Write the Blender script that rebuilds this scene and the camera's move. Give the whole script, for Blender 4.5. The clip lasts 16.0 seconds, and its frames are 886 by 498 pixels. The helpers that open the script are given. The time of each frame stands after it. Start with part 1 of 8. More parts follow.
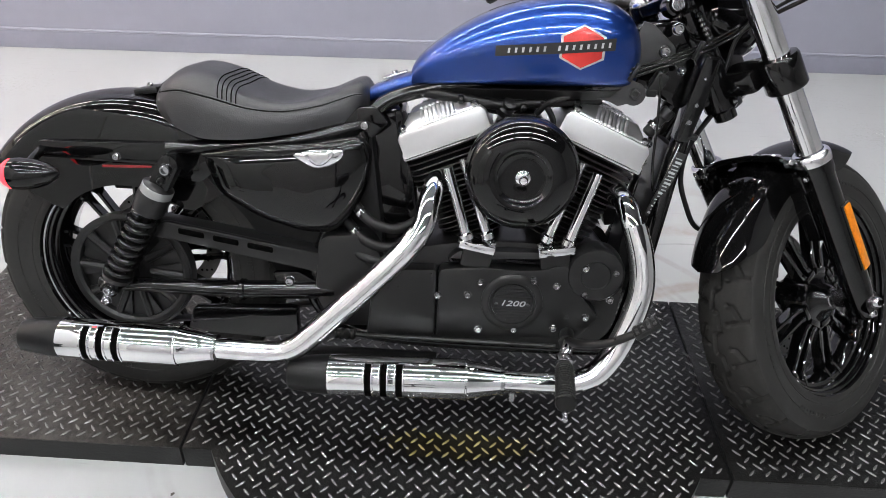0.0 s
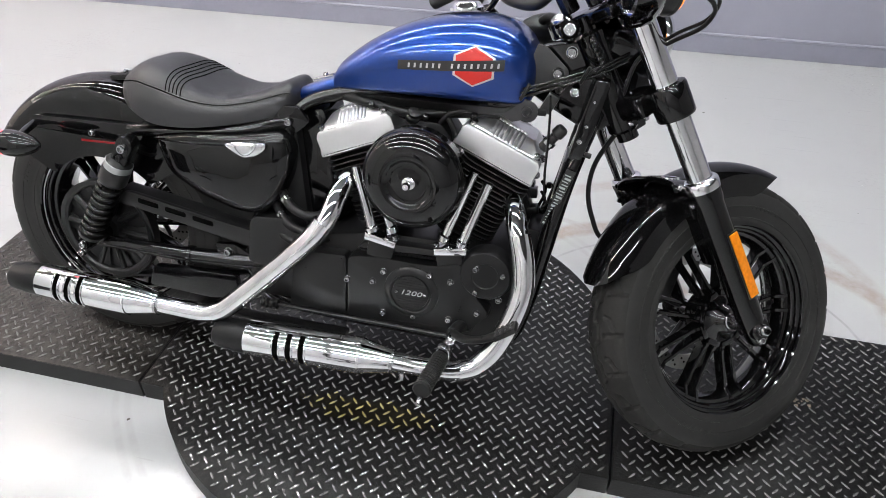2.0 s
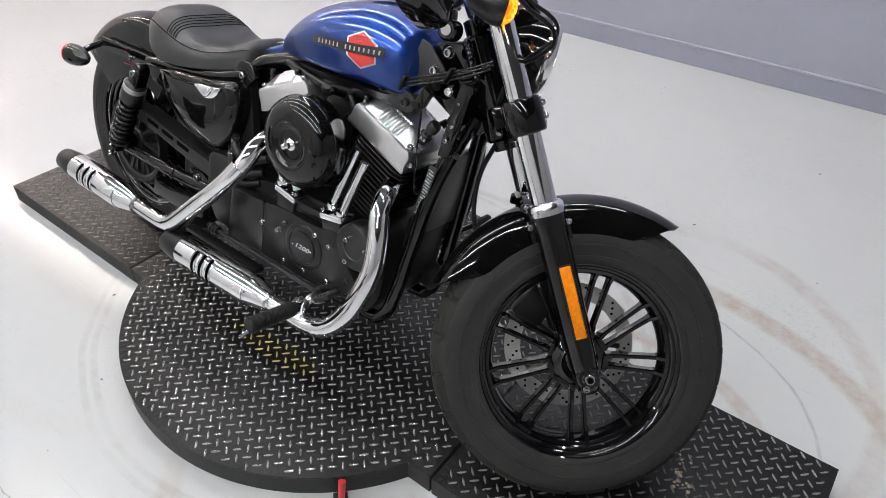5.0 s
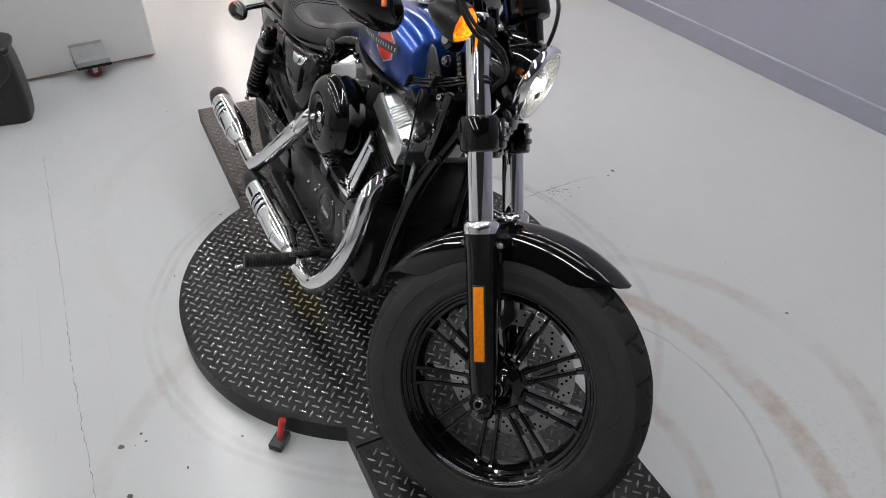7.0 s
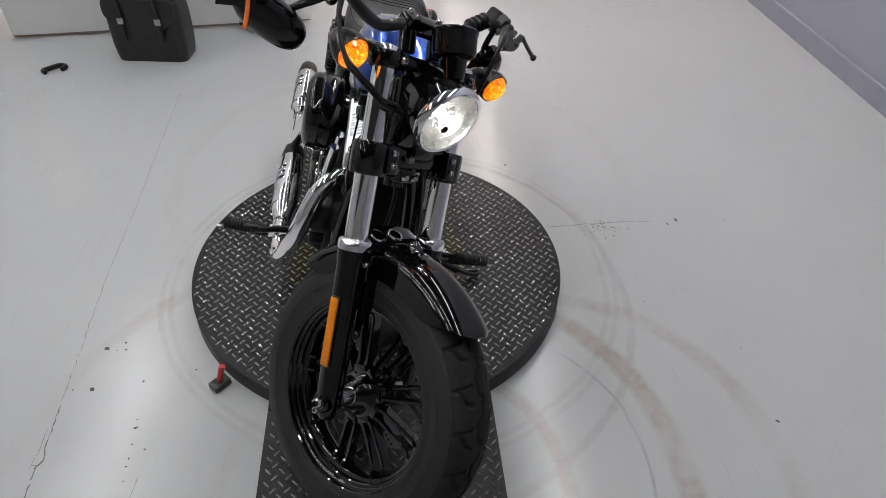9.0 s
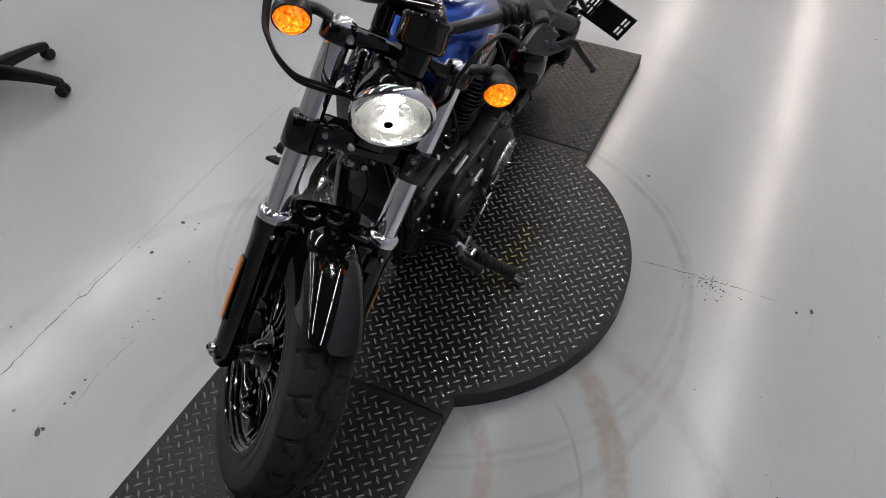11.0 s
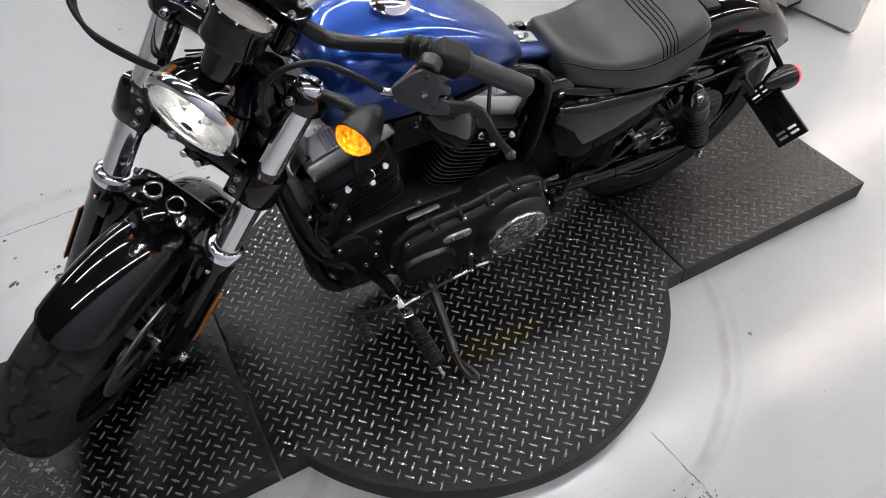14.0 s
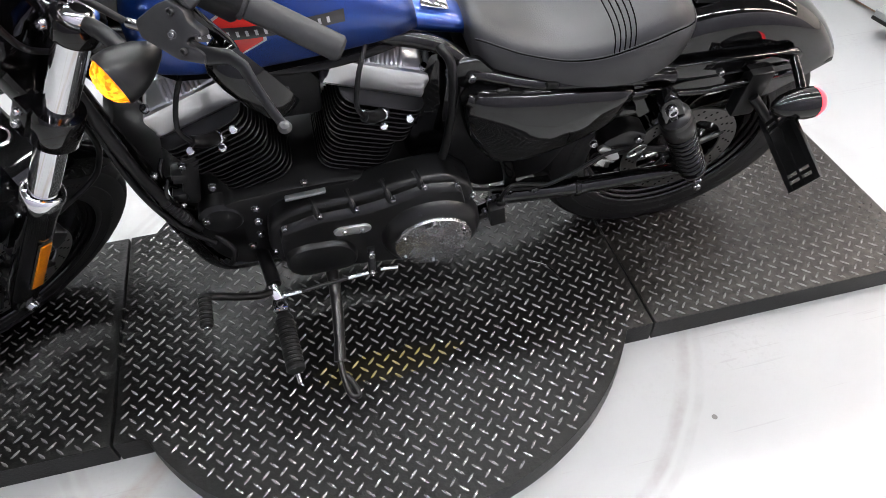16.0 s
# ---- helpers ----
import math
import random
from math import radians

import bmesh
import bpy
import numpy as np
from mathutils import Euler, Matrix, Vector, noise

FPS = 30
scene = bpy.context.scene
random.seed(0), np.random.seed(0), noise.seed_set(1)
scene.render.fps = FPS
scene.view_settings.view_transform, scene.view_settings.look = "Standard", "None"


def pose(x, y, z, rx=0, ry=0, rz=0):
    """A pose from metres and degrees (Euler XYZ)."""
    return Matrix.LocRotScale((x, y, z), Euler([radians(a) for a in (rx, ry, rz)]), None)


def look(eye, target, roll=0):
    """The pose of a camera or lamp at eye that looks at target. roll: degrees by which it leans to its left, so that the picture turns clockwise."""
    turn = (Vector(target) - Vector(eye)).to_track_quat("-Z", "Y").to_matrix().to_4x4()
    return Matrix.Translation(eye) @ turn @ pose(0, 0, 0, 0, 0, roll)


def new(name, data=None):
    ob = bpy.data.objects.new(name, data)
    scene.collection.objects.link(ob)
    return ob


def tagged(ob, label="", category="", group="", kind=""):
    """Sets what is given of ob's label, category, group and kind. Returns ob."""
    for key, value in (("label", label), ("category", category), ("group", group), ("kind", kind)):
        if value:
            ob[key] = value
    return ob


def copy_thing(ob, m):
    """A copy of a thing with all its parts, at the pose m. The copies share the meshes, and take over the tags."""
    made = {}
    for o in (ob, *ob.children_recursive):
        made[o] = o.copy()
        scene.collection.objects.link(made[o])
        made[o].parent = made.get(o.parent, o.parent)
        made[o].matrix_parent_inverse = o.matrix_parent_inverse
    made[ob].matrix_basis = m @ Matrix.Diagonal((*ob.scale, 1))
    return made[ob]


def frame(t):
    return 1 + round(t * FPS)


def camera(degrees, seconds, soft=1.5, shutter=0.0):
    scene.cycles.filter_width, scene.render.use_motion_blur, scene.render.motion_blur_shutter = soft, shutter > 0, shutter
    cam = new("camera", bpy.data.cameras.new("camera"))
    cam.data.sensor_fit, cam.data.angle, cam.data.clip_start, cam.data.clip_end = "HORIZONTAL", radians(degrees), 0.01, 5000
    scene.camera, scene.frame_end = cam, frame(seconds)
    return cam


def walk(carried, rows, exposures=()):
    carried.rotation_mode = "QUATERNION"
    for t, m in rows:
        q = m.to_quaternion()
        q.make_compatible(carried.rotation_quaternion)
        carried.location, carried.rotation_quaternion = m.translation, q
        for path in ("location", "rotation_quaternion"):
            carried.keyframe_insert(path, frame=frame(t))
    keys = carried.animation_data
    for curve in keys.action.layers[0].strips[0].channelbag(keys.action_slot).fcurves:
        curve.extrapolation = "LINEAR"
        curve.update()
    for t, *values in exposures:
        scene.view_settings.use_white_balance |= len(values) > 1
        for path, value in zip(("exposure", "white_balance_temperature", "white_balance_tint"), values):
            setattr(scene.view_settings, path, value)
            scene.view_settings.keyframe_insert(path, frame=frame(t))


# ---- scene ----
cam = camera(65.7, 16.0, soft=0.88)
PATH = [
    (0, (-0.018, -1.268, 1.213), (-0.063, 0.384, 0.088), 2.1),
    (0.5, (0.05, -1.144, 1.212), (-0.01, 0.489, 0.059), 1.9),
    (1, (0.107, -1.126, 1.21), (0.039, 0.47, 0.007), 1.7),
    (1.5, (0.269, -1.204, 1.275), (0.145, 0.375, 0.053), 1.0),
    (2, (0.41, -1.272, 1.368), (0.067, 0.261, 0.13), 1.0),
    (2.5, (0.516, -1.252, 1.389), (-0.022, 0.216, 0.141), 1.9),
    (3, (0.664, -1.181, 1.38), (0.079, 0.274, 0.139), 2.7),
    (3.5, (0.808, -1.164, 1.385), (0.2, 0.277, 0.138), 2.7),
    (3.7, (0.89, -1.176, 1.392), (0.256, 0.256, 0.147), 2.5),
    (5.8, (1.291, -0.853, 1.389), (0.133, 0.197, 0.141), 1.2),
    (6, (1.355, -0.816, 1.393), (0.15, 0.181, 0.146), 1.4),
    (6.5, (1.528, -0.714, 1.408), (0.233, 0.17, 0.167), 1.5),
    (7, (1.568, -0.595, 1.436), (0.188, 0.13, 0.182), 1.8),
    (7.5, (1.547, -0.445, 1.521), (0.125, 0.168, 0.256), 2.7),
    (8, (1.594, -0.283, 1.536), (0.124, 0.187, 0.264), 2.6),
    (8.5, (1.695, -0.102, 1.563), (0.192, 0.194, 0.277), 2.0),
    (9, (1.737, 0.039, 1.553), (0.233, 0.191, 0.244), 2.0),
    (9.2, (1.715, 0.104, 1.554), (0.241, 0.208, 0.206), 2.3),
    (11.3, (1.316, 0.75, 1.578), (0.149, 0.042, 0.116), -0.3),
    (11.5, (1.262, 0.771, 1.574), (0.136, 0.005, 0.11), -0.4),
    (12, (1.138, 0.864, 1.56), (0.113, -0.029, 0.094), -0.1),
    (12.5, (1.032, 1.025, 1.555), (0.117, 0.016, 0.091), 0.0),
    (13, (0.904, 1.101, 1.522), (0.07, 0.019, 0.062), -0.1),
    (13.5, (0.724, 1.077, 1.49), (-0.041, -0.054, 0.029), -0.6),
    (14, (0.582, 1.096, 1.443), (-0.06, -0.111, -0.016), -1.2),
    (14.5, (0.436, 1.196, 1.411), (-0.039, -0.097, -0.038), -2.7),
    (15, (0.316, 1.225, 1.373), (-0.057, -0.109, -0.07), -1.9),
    (15.5, (0.171, 1.175, 1.327), (-0.158, -0.168, -0.119), -2.2),
    (16, (0.068, 1.121, 1.266), (-0.228, -0.221, -0.187), -2.2),
]
EXPOSURES = [(0.0, 0.92), (2.0, 0.95), (3.5, 1.06), (6.0, 0.54), (7.0, 0.34), (9.0, 0.08), (11.5, -0.06), (12.5, 0.14), (14.5, 0.78), (16.0, 1.26)]
walk(cam, [(t, look(e, a, r)) for t, e, a, r in PATH], EXPOSURES)

# ---- light ----
world = bpy.data.worlds.new("room_air")
world.use_nodes = True
world.node_tree.nodes["Background"].inputs[0].default_value = (0.55, 0.57, 0.62, 1)
world.node_tree.nodes["Background"].inputs[1].default_value = 0.05
scene.world = world
TUBE_POWER = 43.0

# ---- materials ----


def nodes_of(name):
    m = bpy.data.materials.new(name)
    m.use_nodes = True
    return m, m.node_tree, m.node_tree.nodes["Principled BSDF"]


def put_in(nt, kind, **values):
    n = nt.nodes.new(kind)
    for key, value in values.items():
        n.inputs[key].default_value = value
    return n


def noise_of(nt, coord, scale, detail=4.0, rough=0.55):
    n = put_in(nt, "ShaderNodeTexNoise", Scale=scale, Detail=detail, Roughness=rough)
    nt.links.new(coord, n.inputs["Vector"])
    return n.outputs["Fac"]


def ramp_of(nt, fac, stops):
    r = nt.nodes.new("ShaderNodeValToRGB")
    el = r.color_ramp.elements
    while len(el) < len(stops):
        el.new(0.5)
    for e, (p, c) in zip(el, stops):
        e.position, e.color = p, (c if len(c) == 4 else (*c, 1))
    nt.links.new(fac, r.inputs["Fac"])
    return r.outputs["Color"]


def math_of(nt, op, a, b=None, c=None):
    n = nt.nodes.new("ShaderNodeMath")
    n.operation = op
    for i, v in enumerate((a, b, c)):
        if v is None:
            continue
        if isinstance(v, (int, float)):
            n.inputs[i].default_value = v
        else:
            nt.links.new(v, n.inputs[i])
    return n.outputs[0]


def mix_of(nt, fac, a, b):
    n = nt.nodes.new("ShaderNodeMix")
    n.data_type = "RGBA"
    for key, v in ((0, fac), (6, a), (7, b)):
        if isinstance(v, (int, float)):
            n.inputs[key].default_value = v
        elif isinstance(v, tuple):
            n.inputs[key].default_value = (*v, 1)
        else:
            nt.links.new(v, n.inputs[key])
    return n.outputs[2]


def mat(name, base, rough=0.4, metal=0.0, coat=0.0, var=0.15, scale=18.0, rvar=0.08, bump=0.0, bscale=300.0, ior=1.5, spec=0.5, coat_ior=1.5):
    """A surface with uneven colour and gloss at two scales and a fine relief."""
    m, nt, p = nodes_of(name)
    co = nt.nodes.new("ShaderNodeTexCoord").outputs["Object"]
    big, fine = noise_of(nt, co, scale), noise_of(nt, co, scale * 9, 3)
    both = math_of(nt, "MULTIPLY_ADD", fine, 0.4, math_of(nt, "MULTIPLY", big, 0.6))
    lo = tuple(max(0.0, c * (1 - var)) for c in base)
    hi = tuple(min(1.0, c * (1 + var)) for c in base)
    nt.links.new(ramp_of(nt, both, [(0.3, lo), (0.7, hi)]), p.inputs["Base Color"])
    nt.links.new(math_of(nt, "MULTIPLY_ADD", both, 2 * rvar, rough - rvar), p.inputs["Roughness"])
    p.inputs["Metallic"].default_value = metal
    p.inputs["IOR"].default_value = ior
    p.inputs["Specular IOR Level"].default_value = spec
    p.inputs["Coat Weight"].default_value = coat
    p.inputs["Coat Roughness"].default_value = 0.03
    p.inputs["Coat IOR"].default_value = coat_ior
    if bump:
        b = put_in(nt, "ShaderNodeBump", Strength=bump, Distance=0.002)
        nt.links.new(noise_of(nt, co, bscale, 3), b.inputs["Height"])
        nt.links.new(b.outputs[0], p.inputs["Normal"])
    return m


def glow(name, colour, strength):
    m, nt, p = nodes_of(name)
    p.inputs["Base Color"].default_value = (*colour, 1)
    p.inputs["Emission Color"].default_value = (*colour, 1)
    p.inputs["Emission Strength"].default_value = strength
    return m


def lit_lens():
    """Amber lens with a bulb's glow painted into its emission: yellow in the middle, deep orange at the rim, broken by
    its facets.
    """
    m, nt, p = nodes_of("lit_amber_lens")
    co = nt.nodes.new("ShaderNodeTexCoord").outputs["Object"]
    length = nt.nodes.new("ShaderNodeVectorMath")
    length.operation = "LENGTH"
    nt.links.new(co, length.inputs[0])
    vor = put_in(nt, "ShaderNodeTexVoronoi", Scale=190.0)
    nt.links.new(co, vor.inputs["Vector"])
    sep = nt.nodes.new("ShaderNodeSeparateColor")
    nt.links.new(vor.outputs["Color"], sep.inputs[0])
    cell = sep.outputs[0]
    away = math_of(nt, "MULTIPLY_ADD", cell, 0.016, math_of(nt, "MULTIPLY", length.outputs["Value"], 1.0))
    col = ramp_of(nt, math_of(nt, "MULTIPLY", away, 20.0), [(0.34, (1.0, 0.62, 0.10)), (0.52, (1.0, 0.34, 0.012)), (0.78, (0.95, 0.17, 0.003)), (0.95, (0.60, 0.07, 0.001))])
    power = ramp_of(nt, math_of(nt, "MULTIPLY", away, 20.0), [(0.30, (1, 1, 1)), (0.55, (0.30, 0.30, 0.30)), (0.90, (0.14, 0.14, 0.14))])
    nt.links.new(col, p.inputs["Emission Color"])
    nt.links.new(math_of(nt, "MULTIPLY", power, 6.0), p.inputs["Emission Strength"])
    p.inputs["Base Color"].default_value = (0.30, 0.07, 0.004, 1)
    p.inputs["Roughness"].default_value = 0.1
    return m


def floor_material():
    m, nt, p = nodes_of("grey_epoxy_floor")
    co = nt.nodes.new("ShaderNodeTexCoord").outputs["Object"]
    sep = nt.nodes.new("ShaderNodeSeparateXYZ")
    nt.links.new(co, sep.inputs[0])
    x, y = sep.outputs[0], sep.outputs[1]
    broad, mid, fine = noise_of(nt, co, 0.9, 5), noise_of(nt, co, 5, 6, 0.65), noise_of(nt, co, 60, 4)
    base = ramp_of(nt, broad, [(0.2, (0.405, 0.410, 0.413)), (0.8, (0.445, 0.449, 0.449))])
    base = mix_of(nt, math_of(nt, "MULTIPLY", ramp_of(nt, mid, [(0.35, (0, 0, 0)), (0.85, (1, 1, 1))]), 0.10), base, (0.34, 0.34, 0.328))
    # brown and grey rings scuffed by tyres, each about its own pivot
    wav = math_of(nt, "MULTIPLY_ADD", noise_of(nt, co, 2.2, 4), 0.05, -0.025)
    worn = ramp_of(nt, noise_of(nt, co, 3.1, 5, 0.65), [(0.28, (0, 0, 0)), (0.52, (1, 1, 1))])
    streak = ramp_of(nt, noise_of(nt, co, 26, 4, 0.6), [(0.3, (0.35, 0.35, 0.35)), (0.7, (1, 1, 1))])
    worn = math_of(nt, "MULTIPLY", worn, streak)
    patchy = ramp_of(nt, noise_of(nt, co, 1.4, 3, 0.5), [(0.40, (0.10, 0.10, 0.10)), (0.58, (1, 1, 1))])
    for cx, cy, radius, width, amount, tint, sweep in (
            (-0.008, 0.047, 0.728, 0.012, 0.36, (0.288, 0.276, 0.264), 0), (-0.008, 0.047, 0.758, 0.012, 0.32, (0.288, 0.276, 0.264), 0),
            (0.83, 0.03, 0.450, 0.030, 0.80, (0.336, 0.288, 0.248), 1), (0.82, -0.02, 0.820, 0.044, 0.95, (0.320, 0.272, 0.228), 1), (0.77, 0.45, 0.630, 0.040, 0.60, (0.336, 0.296, 0.264), 1),
            (0.787, 0.169, 0.543, 0.006, 0.60, (0.224, 0.220, 0.216), 1), (0.091, -0.026, 0.845, 0.018, 0.45, (0.296, 0.272, 0.256), 1),
            (0.83, 0.03, 0.450, 0.030, 0.28, (0.336, 0.288, 0.248), -1), (0.83, 0.03, 0.690, 0.040, 0.24, (0.344, 0.304, 0.272), -1), (0.83, 0.01, 0.995, 0.036, 0.50, (0.336, 0.292, 0.256), -1),
            (-0.60, 0.10, 0.90, 0.04, 0.14, (0.320, 0.296, 0.272), 0)):
        dx, dy = math_of(nt, "SUBTRACT", x, cx), math_of(nt, "SUBTRACT", y, cy)
        dist = math_of(nt, "SQRT", math_of(nt, "ADD", math_of(nt, "MULTIPLY", dx, dx), math_of(nt, "MULTIPLY", dy, dy)))
        off = math_of(nt, "ABSOLUTE", math_of(nt, "SUBTRACT", math_of(nt, "ADD", dist, wav), radius))
        band = math_of(nt, "MAXIMUM", math_of(nt, "SUBTRACT", 1.0, math_of(nt, "DIVIDE", off, width)), 0.0)
        band = math_of(nt, "MULTIPLY", math_of(nt, "MINIMUM", math_of(nt, "MULTIPLY", band, 1.8), 1.0), amount)
        keep = worn
        if sweep:
            keep = math_of(nt, "MULTIPLY", worn, ramp_of(nt, math_of(nt, "MULTIPLY_ADD", y, 0.5 * sweep, 0.5), [(0.55, (0, 0, 0)), (0.66, (1, 1, 1))]))
        if sweep < 0:
            keep = math_of(nt, "MULTIPLY", keep, patchy)
        base = mix_of(nt, math_of(nt, "MULTIPLY", band, keep), base, tint)
    # fine scratches in two directions, and small worn scuffs
    for turn, along, across, level, amount, tint in ((0.5, 2.2, 120.0, 0.69, 0.20, (0.27, 0.27, 0.265)), (-0.7, 3.0, 150.0, 0.70, 0.08, (0.52, 0.52, 0.52)), (1.3, 5.0, 90.0, 0.71, 0.20, (0.26, 0.25, 0.24))):
        mapping = nt.nodes.new("ShaderNodeMapping")
        mapping.inputs["Rotation"].default_value = (0, 0, turn)
        mapping.inputs["Scale"].default_value = (along, across, 1)
        nt.links.new(co, mapping.inputs["Vector"])
        line = ramp_of(nt, noise_of(nt, mapping.outputs[0], 1.0, 2, 0.5), [(level, (0, 0, 0)), (level + 0.03, (1, 1, 1))])
        base = mix_of(nt, math_of(nt, "MULTIPLY", line, amount), base, tint)
    scuff = math_of(nt, "MULTIPLY", ramp_of(nt, noise_of(nt, co, 1.9, 4, 0.6), [(0.52, (0, 0, 0)), (0.66, (1, 1, 1))]), ramp_of(nt, noise_of(nt, co, 70, 5, 0.7), [(0.52, (0, 0, 0)), (0.62, (1, 1, 1))]))
    base = mix_of(nt, math_of(nt, "MULTIPLY", scuff, 0.22), base, (0.26, 0.25, 0.235))
    # dark specks
    vor = put_in(nt, "ShaderNodeTexVoronoi", Scale=7.0)
    nt.links.new(co, vor.inputs["Vector"])
    speck = math_of(nt, "LESS_THAN", vor.outputs["Distance"], 0.045)
    few = math_of(nt, "GREATER_THAN", noise_of(nt, co, 1.3, 3), 0.57)
    base = mix_of(nt, math_of(nt, "MULTIPLY", math_of(nt, "MULTIPLY", speck, few), 0.7), base, (0.09, 0.08, 0.07))
    nt.links.new(base, p.inputs["Base Color"])
    nt.links.new(math_of(nt, "MULTIPLY_ADD", scuff, 0.04, math_of(nt, "MULTIPLY_ADD", mid, 0.30, 0.05)), p.inputs["Roughness"])
    b = put_in(nt, "ShaderNodeBump", Strength=0.09, Distance=0.002)
    nt.links.new(math_of(nt, "MULTIPLY_ADD", fine, 0.3, noise_of(nt, co, 9, 2)), b.inputs["Height"])
    nt.links.new(b.outputs[0], p.inputs["Normal"])
    return m


def tread_material(name, raised):
    """Black-painted chequer plate: the raised lugs are rubbed to bare steel, one patch keeps its yellow paint."""
    m, nt, p = nodes_of(name)
    co = nt.nodes.new("ShaderNodeNewGeometry").outputs["Position"]
    sep = nt.nodes.new("ShaderNodeSeparateXYZ")
    nt.links.new(co, sep.inputs[0])
    x, y = sep.outputs[0], sep.outputs[1]
    big, fine = noise_of(nt, co, 2.2, 5, 0.6), noise_of(nt, co, 75, 4)
    black = ramp_of(nt, big, [(0.3, (0.0024, 0.0024, 0.0024)), (0.7, (0.0050, 0.0048, 0.0045))])
    yellow = None
    for sy in (1, -1):
        dx = math_of(nt, "DIVIDE", math_of(nt, "ADD", x, -0.01), 0.20)
        dy = math_of(nt, "DIVIDE", math_of(nt, "ADD", y, -0.256 * sy), 0.045)
        q = math_of(nt, "ADD", math_of(nt, "MULTIPLY", dx, dx), math_of(nt, "MULTIPLY", dy, dy))
        inside = math_of(nt, "LESS_THAN", math_of(nt, "MULTIPLY_ADD", noise_of(nt, co, 30, 3), 2.2, q), 1.75)
        yellow = inside if yellow is None else math_of(nt, "MAXIMUM", yellow, inside)
    if raised:
        # the lugs are bare on the outer parts of the round plate, elsewhere mostly still painted
        out = ramp_of(nt, math_of(nt, "MULTIPLY_ADD", math_of(nt, "ABSOLUTE", y), 1.0, math_of(nt, "MULTIPLY", big, 0.12)), [(0.18, (0.42, 0.42, 0.42)), (0.31, (1, 1, 1))])
        near = math_of(nt, "MULTIPLY_ADD", math_of(nt, "LESS_THAN", math_of(nt, "ABSOLUTE", x), 0.56), 0.58, 0.42)
        spots = ramp_of(nt, math_of(nt, "MULTIPLY_ADD", noise_of(nt, co, 150, 3), 0.6, math_of(nt, "MULTIPLY", noise_of(nt, co, 9, 3), 0.4)), [(0.32, (0, 0, 0)), (0.50, (1, 1, 1))])
        rub = math_of(nt, "MULTIPLY", math_of(nt, "MULTIPLY", out, near), spots)
        col = mix_of(nt, rub, black, (0.62, 0.615, 0.60))
        nt.links.new(math_of(nt, "MULTIPLY", rub, math_of(nt, "SUBTRACT", 0.85, yellow)), p.inputs["Metallic"])
        col = mix_of(nt, math_of(nt, "MULTIPLY", yellow, 0.75), col, (0.36, 0.28, 0.03))
    else:
        col = mix_of(nt, math_of(nt, "MULTIPLY", yellow, 0.03), black, (0.20, 0.15, 0.02))
        dust = ramp_of(nt, noise_of(nt, co, 6, 6, 0.7), [(0.55, (0, 0, 0)), (0.8, (1, 1, 1))])
        col = mix_of(nt, math_of(nt, "MULTIPLY", dust, 0.07), col, (0.10, 0.09, 0.08))
        # brown dirt on the rear ramp; its paler tone also paints in the plate's sheen
        rear = ramp_of(nt, math_of(nt, "MULTIPLY_ADD", x, -1.0, math_of(nt, "MULTIPLY", noise_of(nt, co, 5, 5, 0.65), 0.5)), [(0.75, (0, 0, 0)), (1.25, (1, 1, 1))])
        grit = ramp_of(nt, noise_of(nt, co, 38, 5, 0.7), [(0.35, (0.25, 0.25, 0.25)), (0.65, (1, 1, 1))])
        col = mix_of(nt, math_of(nt, "MULTIPLY", math_of(nt, "MULTIPLY", rear, grit), 0.55), col, (0.085, 0.074, 0.066))
    if raised:
        nt.links.new(math_of(nt, "MULTIPLY_ADD", rub, 0.40, 0.42), p.inputs["Specular IOR Level"])
    else:
        p.inputs["Specular IOR Level"].default_value = 0.27
    nt.links.new(col, p.inputs["Base Color"])
    # the middle strip is glossier than the worn outer parts
    strip = ramp_of(nt, math_of(nt, "MULTIPLY_ADD", math_of(nt, "ABSOLUTE", y), 1.0, math_of(nt, "MULTIPLY", big, 0.12)), [(0.20, (0, 0, 0)), (0.34, (1, 1, 1))])
    rough = math_of(nt, "MULTIPLY_ADD", big, 0.16, 0.24 if not raised else 0.10)
    nt.links.new(math_of(nt, "MULTIPLY_ADD", strip, 0.06 if not raised else 0.02, rough), p.inputs["Roughness"])
    b = put_in(nt, "ShaderNodeBump", Strength=0.8 if not raised else 0.6, Distance=0.0032)
    nt.links.new(fine, b.inputs["Height"])
    nt.links.new(b.outputs[0], p.inputs["Normal"])
    return m


M_FLOOR = floor_material()
M_PLATE, M_LUG = tread_material("black_chequer_plate", False), tread_material("rubbed_plate_lugs", True)
M_EDGE = mat("black_rubber_edge", (0.010, 0.010, 0.010), 0.5, var=0.4, scale=25, bump=0.4, bscale=160, spec=0.35)
M_LILAC = mat("lilac_grey_wall_paint", (0.258, 0.258, 0.314), 0.45, var=0.05, scale=1.3, bump=0.12, bscale=90)
M_BASE = mat("lilac_baseboard_paint", (0.232, 0.232, 0.288), 0.35, var=0.06, scale=4)
M_WHITE = mat("white_wall_paint", (0.70, 0.69, 0.672), 0.5, var=0.04, scale=2, bump=0.1, bscale=80)
M_EASTWALL = mat("pale_grey_wall_paint", (0.34, 0.34, 0.345), 0.6, var=0.06, scale=2)
M_GREYWALL = mat("mid_grey_wall_paint", (0.30, 0.30, 0.305), 0.6, var=0.06, scale=2)
M_CEIL = mat("grey_ceiling_deck", (0.06, 0.06, 0.062), 0.8, var=0.05, scale=3)
M_TUBE = glow("lit_ceiling_tube", (0.97, 0.985, 1.0), TUBE_POWER)
